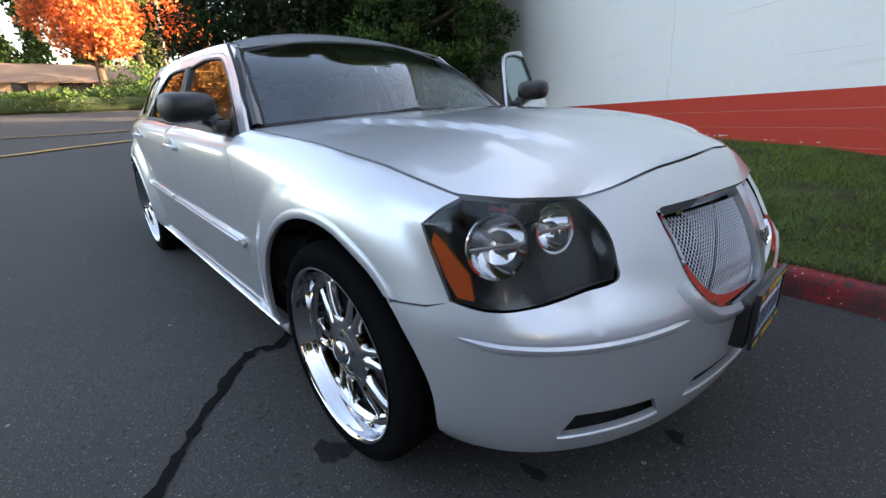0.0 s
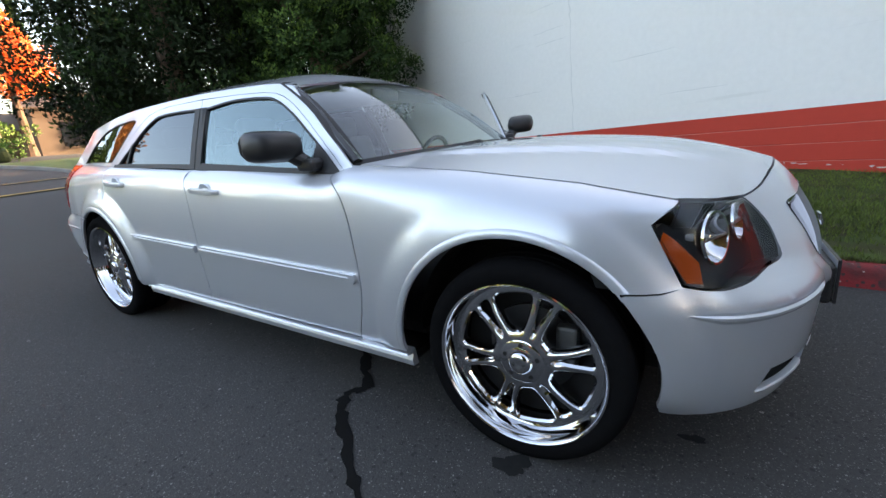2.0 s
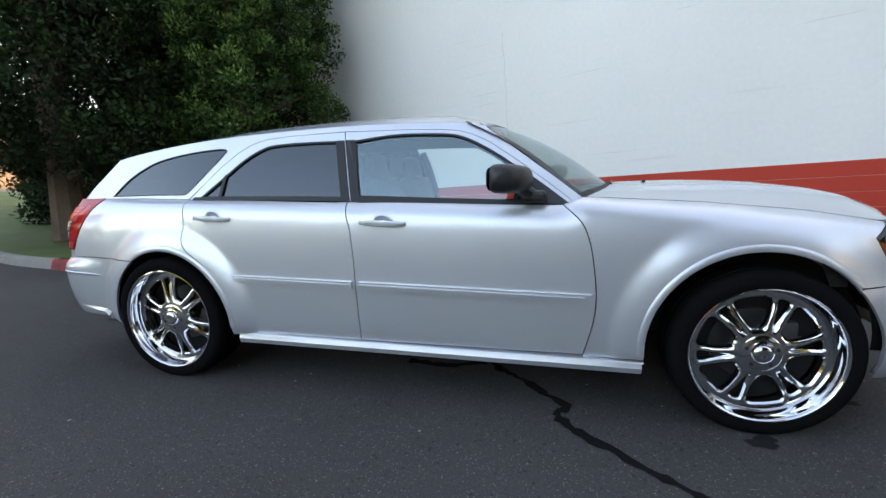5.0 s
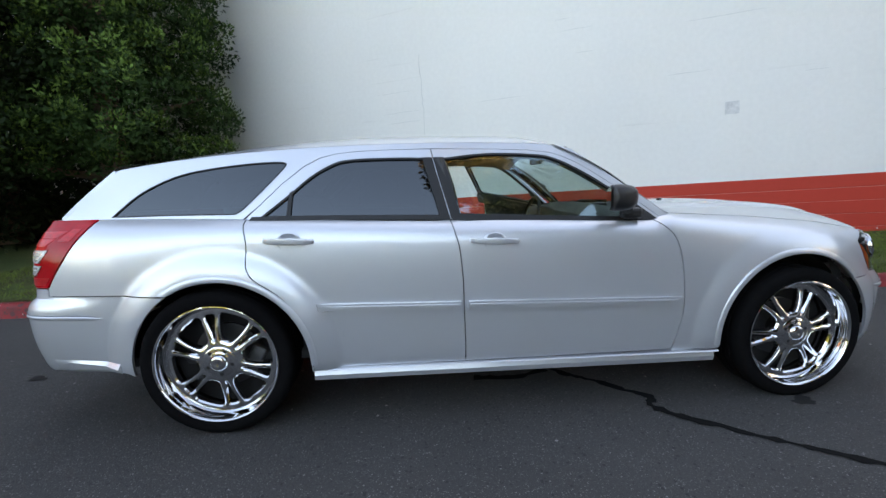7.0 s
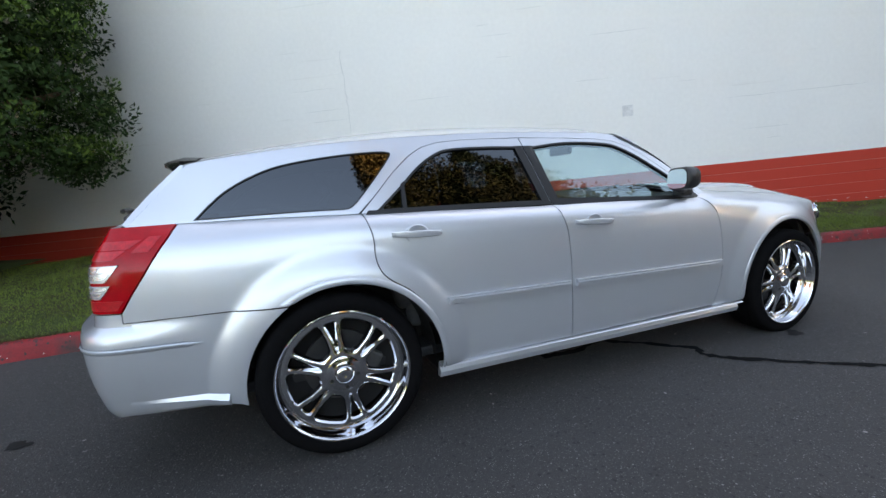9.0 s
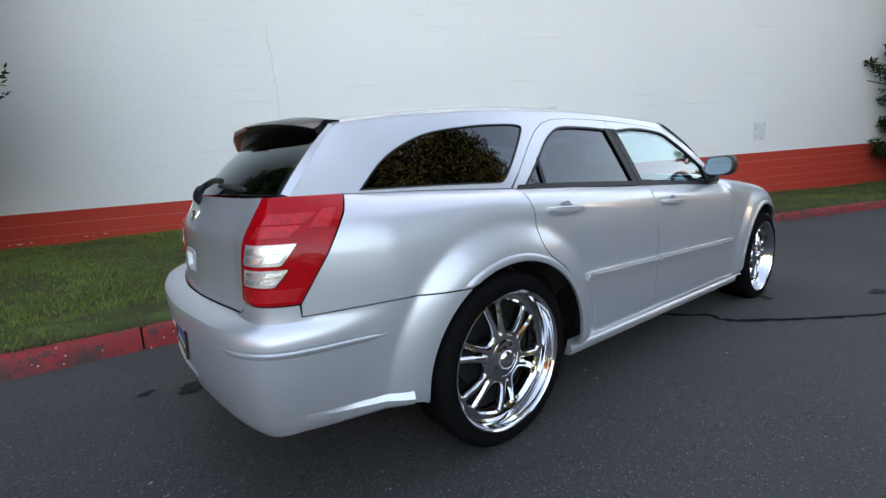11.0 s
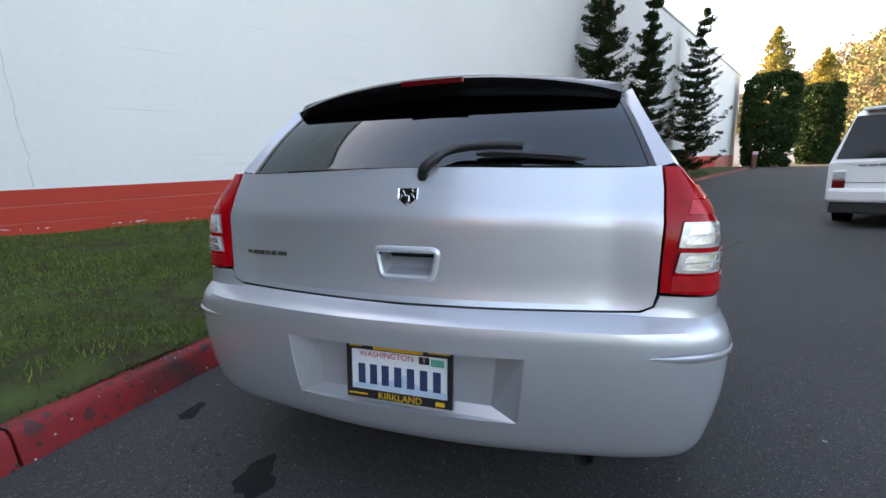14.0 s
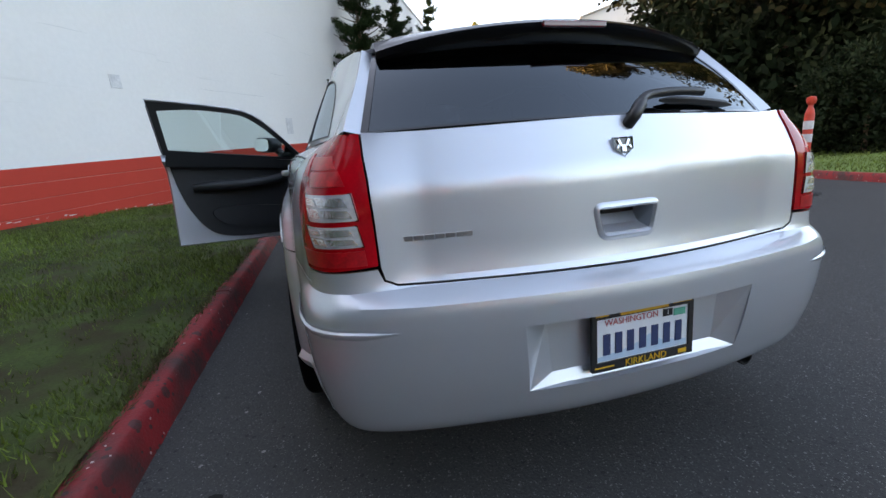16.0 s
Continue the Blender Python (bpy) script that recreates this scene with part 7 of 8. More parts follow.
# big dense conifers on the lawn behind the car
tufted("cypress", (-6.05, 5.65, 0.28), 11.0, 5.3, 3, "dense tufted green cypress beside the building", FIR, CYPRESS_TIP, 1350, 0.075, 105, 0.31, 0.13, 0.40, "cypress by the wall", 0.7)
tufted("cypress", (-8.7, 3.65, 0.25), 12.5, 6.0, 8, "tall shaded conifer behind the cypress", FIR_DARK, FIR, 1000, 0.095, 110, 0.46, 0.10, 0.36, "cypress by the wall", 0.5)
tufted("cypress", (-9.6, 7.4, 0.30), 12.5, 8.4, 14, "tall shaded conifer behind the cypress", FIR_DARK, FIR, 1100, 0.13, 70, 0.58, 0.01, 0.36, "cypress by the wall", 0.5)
# junipers along the wall
juniper((12.9, -1.05, 0.66), 8.9, 2.8, 21, (0.2, -0.1))
juniper((17.3, -3.15, 0.92), 8.2, 2.6, 22, (0.3, -0.2))
juniper((24.8, -6.50, 1.20), 9.6, 4.2, 23, (1.4, -0.8))


# ---- across the drive: island, cone, post, parked car, dark trees ----
ISL = loop_curve([(-16.0, -15.0), (-9.0, -11.2), (-4.0, -9.2), (-1.0, -8.25), (1.2, -8.0), (2.7, -8.25), (5.4, -9.25), (11.7, -12.2), (20.0, -16.4), (30.0, -21.0)], 6, closed=False)
isl_kerb = thing("island_kerb", "red-painted kerb round a planted island", "kerb", kind="structure")
V_, F_ = [], []
for i, (x, y) in enumerate(ISL):
    a, b = ISL[max(0, i - 1)], ISL[min(len(ISL) - 1, i + 1)]
    d = Vector((b[0] - a[0], b[1] - a[1])).normalized()
    for u, z in KPROF:
        V_.append((x + d.y * u, y - d.x * u, rise(x, y) + z))
m_ = len(KPROF)
F_ = [(i * m_ + j, i * m_ + j + 1, (i + 1) * m_ + j + 1, (i + 1) * m_ + j) for i in range(len(ISL) - 1) for j in range(m_ - 1)]
smooth(part("kerb_run", (V_, F_), CURB_RED, isl_kerb), 50)
V_, F_ = [], []
for i, (x, y) in enumerate(ISL):
    for k, off in enumerate((0.16, 1.0, 3.0, 7.0, 16.0, 45.0)):
        V_.append((x - 0.3 * off, y - off, rise(x, y) + 0.12 + 0.05 * min(off, 6) + 0.02 * math.sin(x * 1.7 + k)))
F_ = [(i * 6 + j, i * 6 + j + 1, i * 6 + 7 + j, i * 6 + 6 + j) for i in range(len(ISL) - 1) for j in range(5)]
isl_lawn = tagged(smooth(part("island_lawn", (V_, F_), mat("island_grass", (0.085, 0.14, 0.025), 0.9, var=0.35, scale=1.2, fine=40, bump=1.0, bscale=40)), 80), "green lawn under dark trees", "lawn", kind="structure")
ISX, ISY = [p[0] for p in ISL], [p[1] for p in ISL]
ng = 16000
gx = rg.uniform(-6, 14, ng)
go = rg.uniform(0.18, 3.2, ng)
bp = np.array([(x - 0.3 * o, np.interp(x, ISX, ISY) - o, rise(x, 0) + 0.12 + 0.05 * o) for x, o in zip(gx, go)])
ang = rg.uniform(0, 6.28, ng)
ww = 0.012
hh = rg.uniform(0.03, 0.07, ng)
VV = np.stack([bp + np.stack([np.cos(ang) * ww, np.sin(ang) * ww, 0 * ang], 1), bp - np.stack([np.cos(ang) * ww, np.sin(ang) * ww, 0 * ang], 1), bp + np.stack([rg.normal(0, .02, ng), rg.normal(0, .02, ng), hh], 1)], 1).reshape(-1, 3)
tagged(big_mesh("island_grass", VV, 3, BLADE), "short green grass blades", "grass", kind="stuff")
# near-black leaf: the shade over the island's evergreens is put into its colour
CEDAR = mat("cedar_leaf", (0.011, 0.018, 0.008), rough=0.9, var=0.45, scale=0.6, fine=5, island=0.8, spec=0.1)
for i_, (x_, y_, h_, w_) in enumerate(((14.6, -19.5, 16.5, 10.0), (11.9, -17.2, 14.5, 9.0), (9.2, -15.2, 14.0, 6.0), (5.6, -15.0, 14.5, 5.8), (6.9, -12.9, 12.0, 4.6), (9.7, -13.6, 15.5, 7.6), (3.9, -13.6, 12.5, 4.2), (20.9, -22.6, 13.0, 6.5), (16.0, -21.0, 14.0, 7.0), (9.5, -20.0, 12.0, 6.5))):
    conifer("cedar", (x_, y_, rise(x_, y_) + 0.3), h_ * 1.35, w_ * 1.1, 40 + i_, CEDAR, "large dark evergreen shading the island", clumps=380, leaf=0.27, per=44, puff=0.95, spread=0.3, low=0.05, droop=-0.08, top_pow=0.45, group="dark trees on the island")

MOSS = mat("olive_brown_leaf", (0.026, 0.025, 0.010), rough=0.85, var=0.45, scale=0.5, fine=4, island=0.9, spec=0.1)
MIRRORED = ((6.3, -14.2, 18.5, 4.6), (11.6, -15.0, 20.5, 4.6))
CONE = mat("orange_plastic", (0.72, 0.12, 0.02), rough=0.45, var=0.12, scale=6)
POSTRED = mat("red_orange_plastic", (0.66, 0.06, 0.03), rough=0.45, var=0.12, scale=6)
BAND = mat("reflective_band", (0.62, 0.60, 0.60), rough=0.35, var=0.15, scale=12)
RUBBER = mat("black_rubber", (0.02, 0.02, 0.02), rough=0.75, var=0.2)


def upright(profile, steps=28):
    v, f = lathe(profile, steps)
    return [(x, z, y) for x, y, z in v], f


cone = thing("traffic_cone", "orange traffic cone with a pale band", "cone", at=pose(4.95, -8.22, rise(5.0, 0)) @ Matrix.Scale(1.27, 4))
smooth(part("cone_body", upright([(0.15, 0.03), (0.13, 0.06), (0.082, 0.34), (0.038, 0.68), (0.030, 0.71), (0.0, 0.71)]), CONE, cone), 40)
bm_ = bmesh.new()
box(bm_, 0, 0, 0.016, 0.36, 0.36, 0.032, 0.012)
part("cone_base", bm_, CONE, cone)
smooth(part("cone_band", upright([(0.0835, 0.34), (0.0655, 0.46), (0.0645, 0.46), (0.0825, 0.34)]), BAND, cone), 40)
post = thing("delineator_post", "orange delineator post with two pale bands on a black base", "post", at=pose(1.22, -6.02, 0.0) @ Matrix.Diagonal((1.2, 1.2, 1.30, 1)))
smooth(part("post_body", upright([(0.062, 0.03), (0.055, 0.10), (0.050, 0.20), (0.048, 0.88), (0.040, 0.92), (0.026, 0.95), (0.026, 0.98), (0.045, 1.00), (0.050, 1.03), (0.043, 1.06), (0.0, 1.07)]), POSTRED, post), 40)
for z0 in (0.72, 0.58):
    smooth(part("band", upright([(0.049, z0), (0.0505, z0 + 0.002), (0.0505, z0 + 0.088), (0.049, z0 + 0.09)]), BAND, post), 30)
smooth(part("post_base", upright([(0.0, 0.055), (0.06, 0.055), (0.10, 0.045), (0.205, 0.025), (0.215, 0.0)], 8), RUBBER, post), 20)


def simple_car(name, label, m, paint, L, W, H, suv, group=""):
    """A parked car seen from afar: body, glass, wheels, lamps."""
    c = thing(name, label, "car", group, at=m)
    if suv:
        prof = [(-L / 2, 0.50), (-L / 2 + 0.02, 0.95), (-L / 2 + 0.03, 1.13), (-L / 2 + 0.08, 1.16), (-L / 2 + 0.30, H - 0.10), (-L / 2 + 0.45, H), (0.35, H + 0.01), (0.55, H - 0.03), (1.15, 1.24), (L / 2 - 0.15, 1.14), (L / 2, 0.98), (L / 2 + 0.02, 0.50), (L / 2 - 0.1, 0.36), (-L / 2 + 0.1, 0.36)]
    else:
        prof = [(-L / 2, 0.45), (-L / 2 + 0.05, 0.85), (-L / 2 + 0.55, 0.95), (-L / 2 + 1.15, H - 0.05), (-0.2, H), (0.35, H - 0.05), (1.05, 0.95), (L / 2 - 0.25, 0.80), (L / 2, 0.60), (L / 2 - 0.05, 0.30), (-L / 2 + 0.08, 0.28)]
    bm = bmesh.new()
    belt = 1.15 if suv else 0.93
    rows = []
    for q, dz in ((-1, 0), (-0.94, 1), (0.94, 1), (1, 0)):
        row = []
        for x, z in prof:
            tum = (z - belt) * 0.28 if z > belt else 0
            row.append(bm.verts.new((x, q * (W / 2 - tum) , z - (0.0 if dz else 0.03) * (1 if z > 0.5 else -1))))
        rows.append(row)
    n = len(prof)
    for a, b in zip(rows, rows[1:]):
        for i in range(n):
            j = (i + 1) % n
            bm.faces.new((a[i], a[j], b[j], b[i]))
    bm.faces.new(rows[0][::-1])
    bm.faces.new(rows[-1])
    bmesh.ops.recalc_face_normals(bm, faces=bm.faces)
    smooth(part("body", bm, paint, c), 35)
    gz0, gz1 = belt + 0.06, H - 0.14
    for sg in (-1, 1):
        yb, yt = sg * (W / 2 - (gz0 - belt) * 0.28 + 0.004), sg * (W / 2 - (gz1 - belt) * 0.28 + 0.004)
        x0, x1 = (-L / 2 + 0.28, 0.98) if suv else (-L / 2 + 0.85, 0.85)
        x0t, x1t = (-L / 2 + 0.45, 0.55) if suv else (-L / 2 + 1.2, 0.25)
        cuts = [0, 0.34, 0.67, 1]
        for a, b in zip(cuts, cuts[1:]):
            f = lambda t: (x0 + (x1 - x0) * t, x0t + (x1t - x0t) * t)
            (p0, q0), (p1, q1) = f(a + 0.012), f(b - 0.012)
            vs = [(p0, yb, gz0), (p1, yb, gz0), (q1, yt, gz1), (q0, yt, gz1)]
            part("side_window", (vs, [(0, 1, 2, 3) if sg < 0 else (3, 2, 1, 0)]), CAR_GLASS, c)
        for x in (-L * 0.29, L * 0.30):
            wv, wf = lathe([(0.0, -0.11), (0.20, -0.115), (0.24, -0.10), (0.36, -0.11), (0.37, -0.08), (0.37, 0.10), (0.0, 0.10)], 24)
            w = part("wheel", ([(a + x, sg * (W / 2 - 0.10) - bb * -sg * -1 if False else sg * (W / 2 - 0.10 - bb * 1.0), cc + 0.37) for a, bb, cc in wv], wf), TYRE, c)
            rv, rf = lathe([(0.0, -0.118), (0.22, -0.120), (0.235, -0.112)], 20)
            part("rim", ([(a + x, sg * (W / 2 - 0.10 - bb), cc + 0.37) for a, bb, cc in rv], rf), SATIN, w)
        bm = bmesh.new()
        if suv:
            box(bm, -L / 2 + 0.02, sg * (W / 2 - 0.15), 0.775, 0.06, 0.17, 0.15, 0.02)
            lb = bmesh.new()
            box(lb, -L / 2 + 0.02, sg * (W / 2 - 0.15), 0.925, 0.06, 0.17, 0.14, 0.02)
            part("reversing_lamp", lb, CLEAR_LENS, c)
        else:
            box(bm, -L / 2 + 0.05, sg * (W / 2 - 0.20), 0.76, 0.06, 0.26, 0.12, 0.02)
        tl = part("tail_lamp", bm, RED_DARK, c)
        bm = bmesh.new()
        box(bm, 0.72, sg * (W / 2 + 0.10), belt + 0.12, 0.10, 0.17, 0.14, 0.03)
        part("wing_mirror", bm, paint, c)
    if suv:
        rx = lambda z: -L / 2 + 0.08 + (z - 1.16) / (H - 0.10 - 1.16) * 0.22 - 0.006
        part("rear_window", ([(rx(1.18), -W / 2 + 0.07, 1.18), (rx(1.18), W / 2 - 0.07, 1.18), (rx(H - 0.10), W / 2 - 0.23, H - 0.10), (rx(H - 0.10), -W / 2 + 0.23, H - 0.10)], [(0, 1, 2, 3)]), CAR_GLASS, c)
        bm = bmesh.new()
        box(bm, -L / 2 - 0.02, 0, 0.59, 0.16, W - 0.04, 0.23, 0.05)
        part("rear_bumper", bm, paint, c)
        bm = bmesh.new()
        box(bm, -L / 2 + 0.03, 0, 0.39, 0.16, W - 0.12, 0.20, 0.03)
        part("lower_valance", bm, RUBBER, c)
        bm = bmesh.new()
        box(bm, -L / 2 + 0.005, 0, 0.94, 0.02, 0.36, 0.15, 0.004)
        part("plate", bm, PLATE_WHITE, c)
        plain_bars(Matrix.Translation((-L / 2 + 0.022, 0.62, 1.075)) @ Matrix(((0, 0, -1, 0), (-1, 0, 0, 0), (0, 1, 0, 0), (0, 0, 0, 1))), [0.124] * 10, 0.035, SATIN, c, "model_badge")
        bm = bmesh.new()
        box(bm, -L / 2 + 0.012, 0.0, 0.795, 0.012, W - 0.34, 0.010, 0.002)
        part("tailgate_seam", bm, TRIM, c)
        bm = bmesh.new()
        box(bm, -L / 2 + 0.35, 0.0, H + 0.0, 0.30, W - 0.62, 0.05, 0.02)
        part("roof_spoiler", bm, paint, c)
    return c


WHITE_CAR = mat("white_car_paint", (0.72, 0.72, 0.71), rough=0.3, var=0.02, coat=0.6)
DARK_CAR = mat("dark_car_paint", (0.02, 0.022, 0.03), rough=0.25, var=0.02, coat=0.8)
sd = Vector((0.82, -0.57, 0)).normalized()
simple_car("parked_suv", "white off-road estate car parked facing away", Matrix.Translation((5.85 + sd.x * 2.74, -5.95 + sd.y * 2.74, rise(7.8, 0) - 0.02)) @ pose(0, 0, 0, 0, -2.2, math.degrees(math.atan2(sd.y, sd.x))) @ Matrix.Scale(1.12, 4), WHITE_CAR, 4.95, 1.95, 1.97, True)

# ---- ahead: clipped columns, sheds, wooded hill ----
# leaf for the columns' loose heads, the sun's gold put into its colour
SUNTIP = mat("sunlit_golden_leaf", (0.24, 0.20, 0.045), rough=0.75, var=0.4, scale=0.5, fine=4, island=0.9, spec=0.15)


def column_tree(x, y, h, w, top, seed):
    """A clipped evergreen column with a loose, feathery, paler head above the cut."""
    rs = np.random.RandomState(seed)
    tr = thing("columnar_tree", "clipped dark columnar evergreen with a loose golden head", "tree", "columnar trees")
    z0 = rise(x, y)
    part("trunk", trunk_mesh((x, y, z0), top * 0.9, 0.22, [], seed), BARK, tr)
    cs, rd = [], []
    for k in range(620):
        t = rs.uniform(0.0, 1.0)
        a = rs.uniform(0, 6.28)
        r = w / 2 * min(1.0, 0.80 + 0.6 * t, 0.72 + (1 - t) * 5) * (0.94 + 0.03 * math.sin(5 * a + seed) + rs.normal(0, 0.02)) - 0.2
        cs.append((x + r * math.cos(a), y + r * math.sin(a), z0 + 0.2 + (h - 0.3) * t))
        rd.append(rs.uniform(0.32, 0.5))
    for k in range(60):
        q, a = w / 2 * 0.8 * math.sqrt(rs.uniform(0, 1)), rs.uniform(0, 6.28)
        cs.append((x + q * math.cos(a), y + q * math.sin(a), z0 + h - 0.2))
        rd.append(0.4)
    big_mesh("crown", leaf_cloud(rs, cs, rd, 58, 0.20), 4, FIR, tr)
    cs, rd = [], []
    for k in range(230):
        t = rs.uniform(0.0, 1.0) ** 1.2
        a = rs.uniform(0, 6.28)
        r = w * 0.42 * (1 - t) ** 0.7 * (0.8 + 0.25 * math.sin(3 * a + seed + 5 * t)) * rs.uniform(0.3, 1.0)
        cs.append((x + r * math.cos(a), y + r * math.sin(a), z0 + h - 0.1 + (top - h) * t))
        rd.append(rs.uniform(0.22, 0.48) * (1.1 - 0.6 * t))
    head = big_mesh("loose_head", leaf_cloud(rs, cs, rd, 46, 0.17, 0.5, 0.8), 4, SUNTIP, tr)
    return tr


column_tree(45.5, -17.75, 8.4, 4.5, 12.7, 61)
column_tree(51.5, -24.30, 8.0, 3.7, 11.6, 62)
SHED = mat("shed_white", (0.45, 0.47, 0.50), 0.7, var=0.06, scale=0.4)
ROOF = mat("shed_roof", (0.42, 0.43, 0.42), 0.6, var=0.1)


def gable_building(name, label, m, L, W, H, R, wall_m, roof_m, doors=()):
    b = thing(name, label, "building", kind="structure", at=m)
    bm = bmesh.new()
    pr = [(-W / 2, -1.0), (W / 2, -1.0), (W / 2, H), (0, H + R), (-W / 2, H)]
    A = [bm.verts.new((-L / 2, y, z)) for y, z in pr]
    Bv = [bm.verts.new((L / 2, y, z)) for y, z in pr]
    bm.faces.new(A[::-1])
    bm.faces.new(Bv)
    for i in range(5):
        j = (i + 1) % 5
        bm.faces.new((A[i], A[j], Bv[j], Bv[i]))
    bmesh.ops.recalc_face_normals(bm, faces=bm.faces)
    part("wall", bm, wall_m, b)
    for sg in (-1, 1):
        bm = bmesh.new()
        sl = math.hypot(W / 2, R)
        box(bm, 0, sg * (W / 4 + 0.1), H + R / 2 + 0.07, L + 0.8, sl + 0.5, 0.14, 0.0)
        vs = bm.verts
        bmesh.ops.rotate(bm, cent=(0, sg * (W / 4 + 0.1), H + R / 2 + 0.07), matrix=Matrix.Rotation(-sg * math.atan2(R, W / 2), 3, "X"), verts=list(vs))
        part("roof", bm, roof_m, b)
    for u, v, w, h, sgn in doors:
        bm = bmesh.new()
        box(bm, u, sgn * (W / 2 + 0.02), v, w, 0.12, h, 0.02)
        part("window", bm, GLOSSBLACK, b)
        bm = bmesh.new()
        box(bm, u, sgn * (W / 2 + 0.03), v - h / 2 - 0.06, w + 0.2, 0.18, 0.10, 0.01)
        part("sill", bm, wall_m, b)
    return b


gable_building("white_shed", "plain white gabled warehouse", pose(63.5, -49.5, 2.2, 0, 0, -24), 34, 16, 14.6, 2.2, SHED, SHED)
gable_building("low_shed", "low pale shed with a grey roof", pose(72, -28.5, 2.4, 0, 0, -24), 20, 10, 3.6, 1.4, SHED, ROOF, [(-6, 1.6, 3.2, 2.8, -1), (0, 1.6, 3.2, 2.8, -1)])
sg_ = thing("sign_post", "small brown sign post by the kerb", "sign", at=pose(40.5, -15.2, rise(40, 0)))
bm_ = bmesh.new()
box(bm_, 0, 0, 0.7, 0.30, 0.30, 1.4, 0.02)
part("post", bm_, mat("brown_paint", (0.14, 0.05, 0.03), 0.7), sg_)
bm_ = bmesh.new()
box(bm_, -0.16, 0, 1.35, 0.03, 0.42, 0.28, 0.01)
part("plate", bm_, mat("pink_sign", (0.55, 0.35, 0.36), 0.6), sg_)

hill = thing("hill", "wooded hillside", "hill", kind="structure")
V_, F_ = [], []
HILL = lambda a, t: (55 * sstep(0, 1, t)) * (0.75 + 0.18 * math.sin(a * 9) + 0.12 * math.sin(a * 23))
for i in range(41):
    a = radians(-48 + 52 * i / 40)
    for j in range(9):
        d = 120 + 180 * j / 8
        V_.append((d * math.cos(a), d * math.sin(a), 2 + HILL(a, j / 8)))
F_ = [(i * 9 + j, (i + 1) * 9 + j, (i + 1) * 9 + j + 1, i * 9 + j + 1) for i in range(40) for j in range(8)]
smooth(part("slope", (V_, F_), mat("hill_ground", (0.16, 0.13, 0.05), 0.95, var=0.3, scale=0.05, fine=0.6), hill), 80)
rs = np.random.RandomState(77)
kinds = {"gold": ([], []), "orange": ([], []), "olive": ([], [])}
for k in range(1500):
    a = radians(rs.uniform(-46, 3))
    t = rs.uniform(0.0, 1.0)
    d = 120 + 180 * t
    key = ("gold", "orange", "olive")[int(rs.choice(3, p=(0.40, 0.22, 0.38)))]
    h = rs.uniform(2, 9)
    kinds[key][0].append((d * math.cos(a), d * math.sin(a), 2 + HILL(a, t) + h))
    kinds[key][1].append(rs.uniform(2.0, 4.2))
for key, material in (("gold", GOLD), ("orange", ORANGE), ("olive", OLIVE)):
    tagged(big_mesh("far_woods", leaf_cloud(rs, kinds[key][0], kinds[key][1], 66, 0.85, 0.8), 4, material), "autumn woods on the far hillside", "woods", kind="stuff")

# ---- behind the car: corner lawn, street, hedge, houses, maples ----
CORNER = loop_curve([(-6.3, 1.62), (-7.6, 1.85), (-9.5, 2.45), (-12.5, 3.45), (-16.0, 4.60), (-19.5, 4.95), (-23.0, 4.60), (-26.5, 3.40)], 6, closed=False)
CONCRETE = mat("bare_kerb_concrete", (0.20, 0.19, 0.175), rough=0.85, var=0.25, scale=2, fine=40, bump=0.6, bscale=80)
ck = thing("corner_kerb", "bare grey concrete kerb round a corner lawn", "kerb", kind="structure")
V_, F_ = [], []
for i, (x, y) in enumerate(CORNER):
    a, b = CORNER[max(0, i - 1)], CORNER[min(len(CORNER) - 1, i + 1)]
    d = Vector((b[0] - a[0], b[1] - a[1])).normalized()
    for u, z in KPROF:
        V_.append((x + d.y * u, y - d.x * u, rise(x, y) + z))
F_ = [(i * m_ + j, i * m_ + j + 1, (i + 1) * m_ + j + 1, (i + 1) * m_ + j) for i in range(len(CORNER) - 1) for j in range(m_ - 1)]
smooth(part("kerb_run", (V_, F_), CONCRETE, ck), 50)
V_, F_ = [], []
for i, (x, y) in enumerate(CORNER):
    for k in range(9):
        yy = y + 0.11 + (18.5 - y) * (k / 8) ** 1.6
        V_.append((x, yy, rise(x, yy) + 0.10 + 0.10 * (k / 8) + 0.02 * math.sin(x * 1.3 + k)))
F_ = [(i * 9 + j, i * 9 + j + 1, i * 9 + 10 + j, i * 9 + 9 + j) for i in range(len(CORNER) - 1) for j in range(8)]
tagged(smooth(part("corner_lawn", (V_, F_), mat("corner_grass", (0.060, 0.098, 0.020), 0.9, var=0.35, scale=0.8, fine=40, bump=1.0, bscale=40)), 80), "green corner lawn under the conifers", "lawn", kind="structure")

YELLOWLINE = mat("yellow_road_paint", (0.50, 0.30, 0.07), rough=0.7, var=0.25, scale=2, fine=30)
LINE_A = ([(-18.8, -14), (-18.4, -6), (-18.2, -2.4), (-18.0, -0.7), (-18.2, 1.4), (-18.9, 5)], 0.13)
LINE_B = ([(-10.3, -10), (-12.2, -5), (-13.3, -2.3), (-14.1, -0.9), (-15.0, 1.1), (-15.4, 2.5), (-15.9, 5)], 0.17)
for pts, w in (LINE_A, LINE_B):
    tagged(part("road_line", strip_on(loop_curve(pts, 5, closed=False), w, 0.03, 0.12, 3), YELLOWLINE), "faded yellow line on the road", "road marking", kind="structure")
HEDGE = mat("hedge_leaf", (0.085, 0.16, 0.028), rough=0.75, var=0.4, scale=0.8, fine=6, island=0.8)
rs = np.random.RandomState(31)
cs, rd = [], []
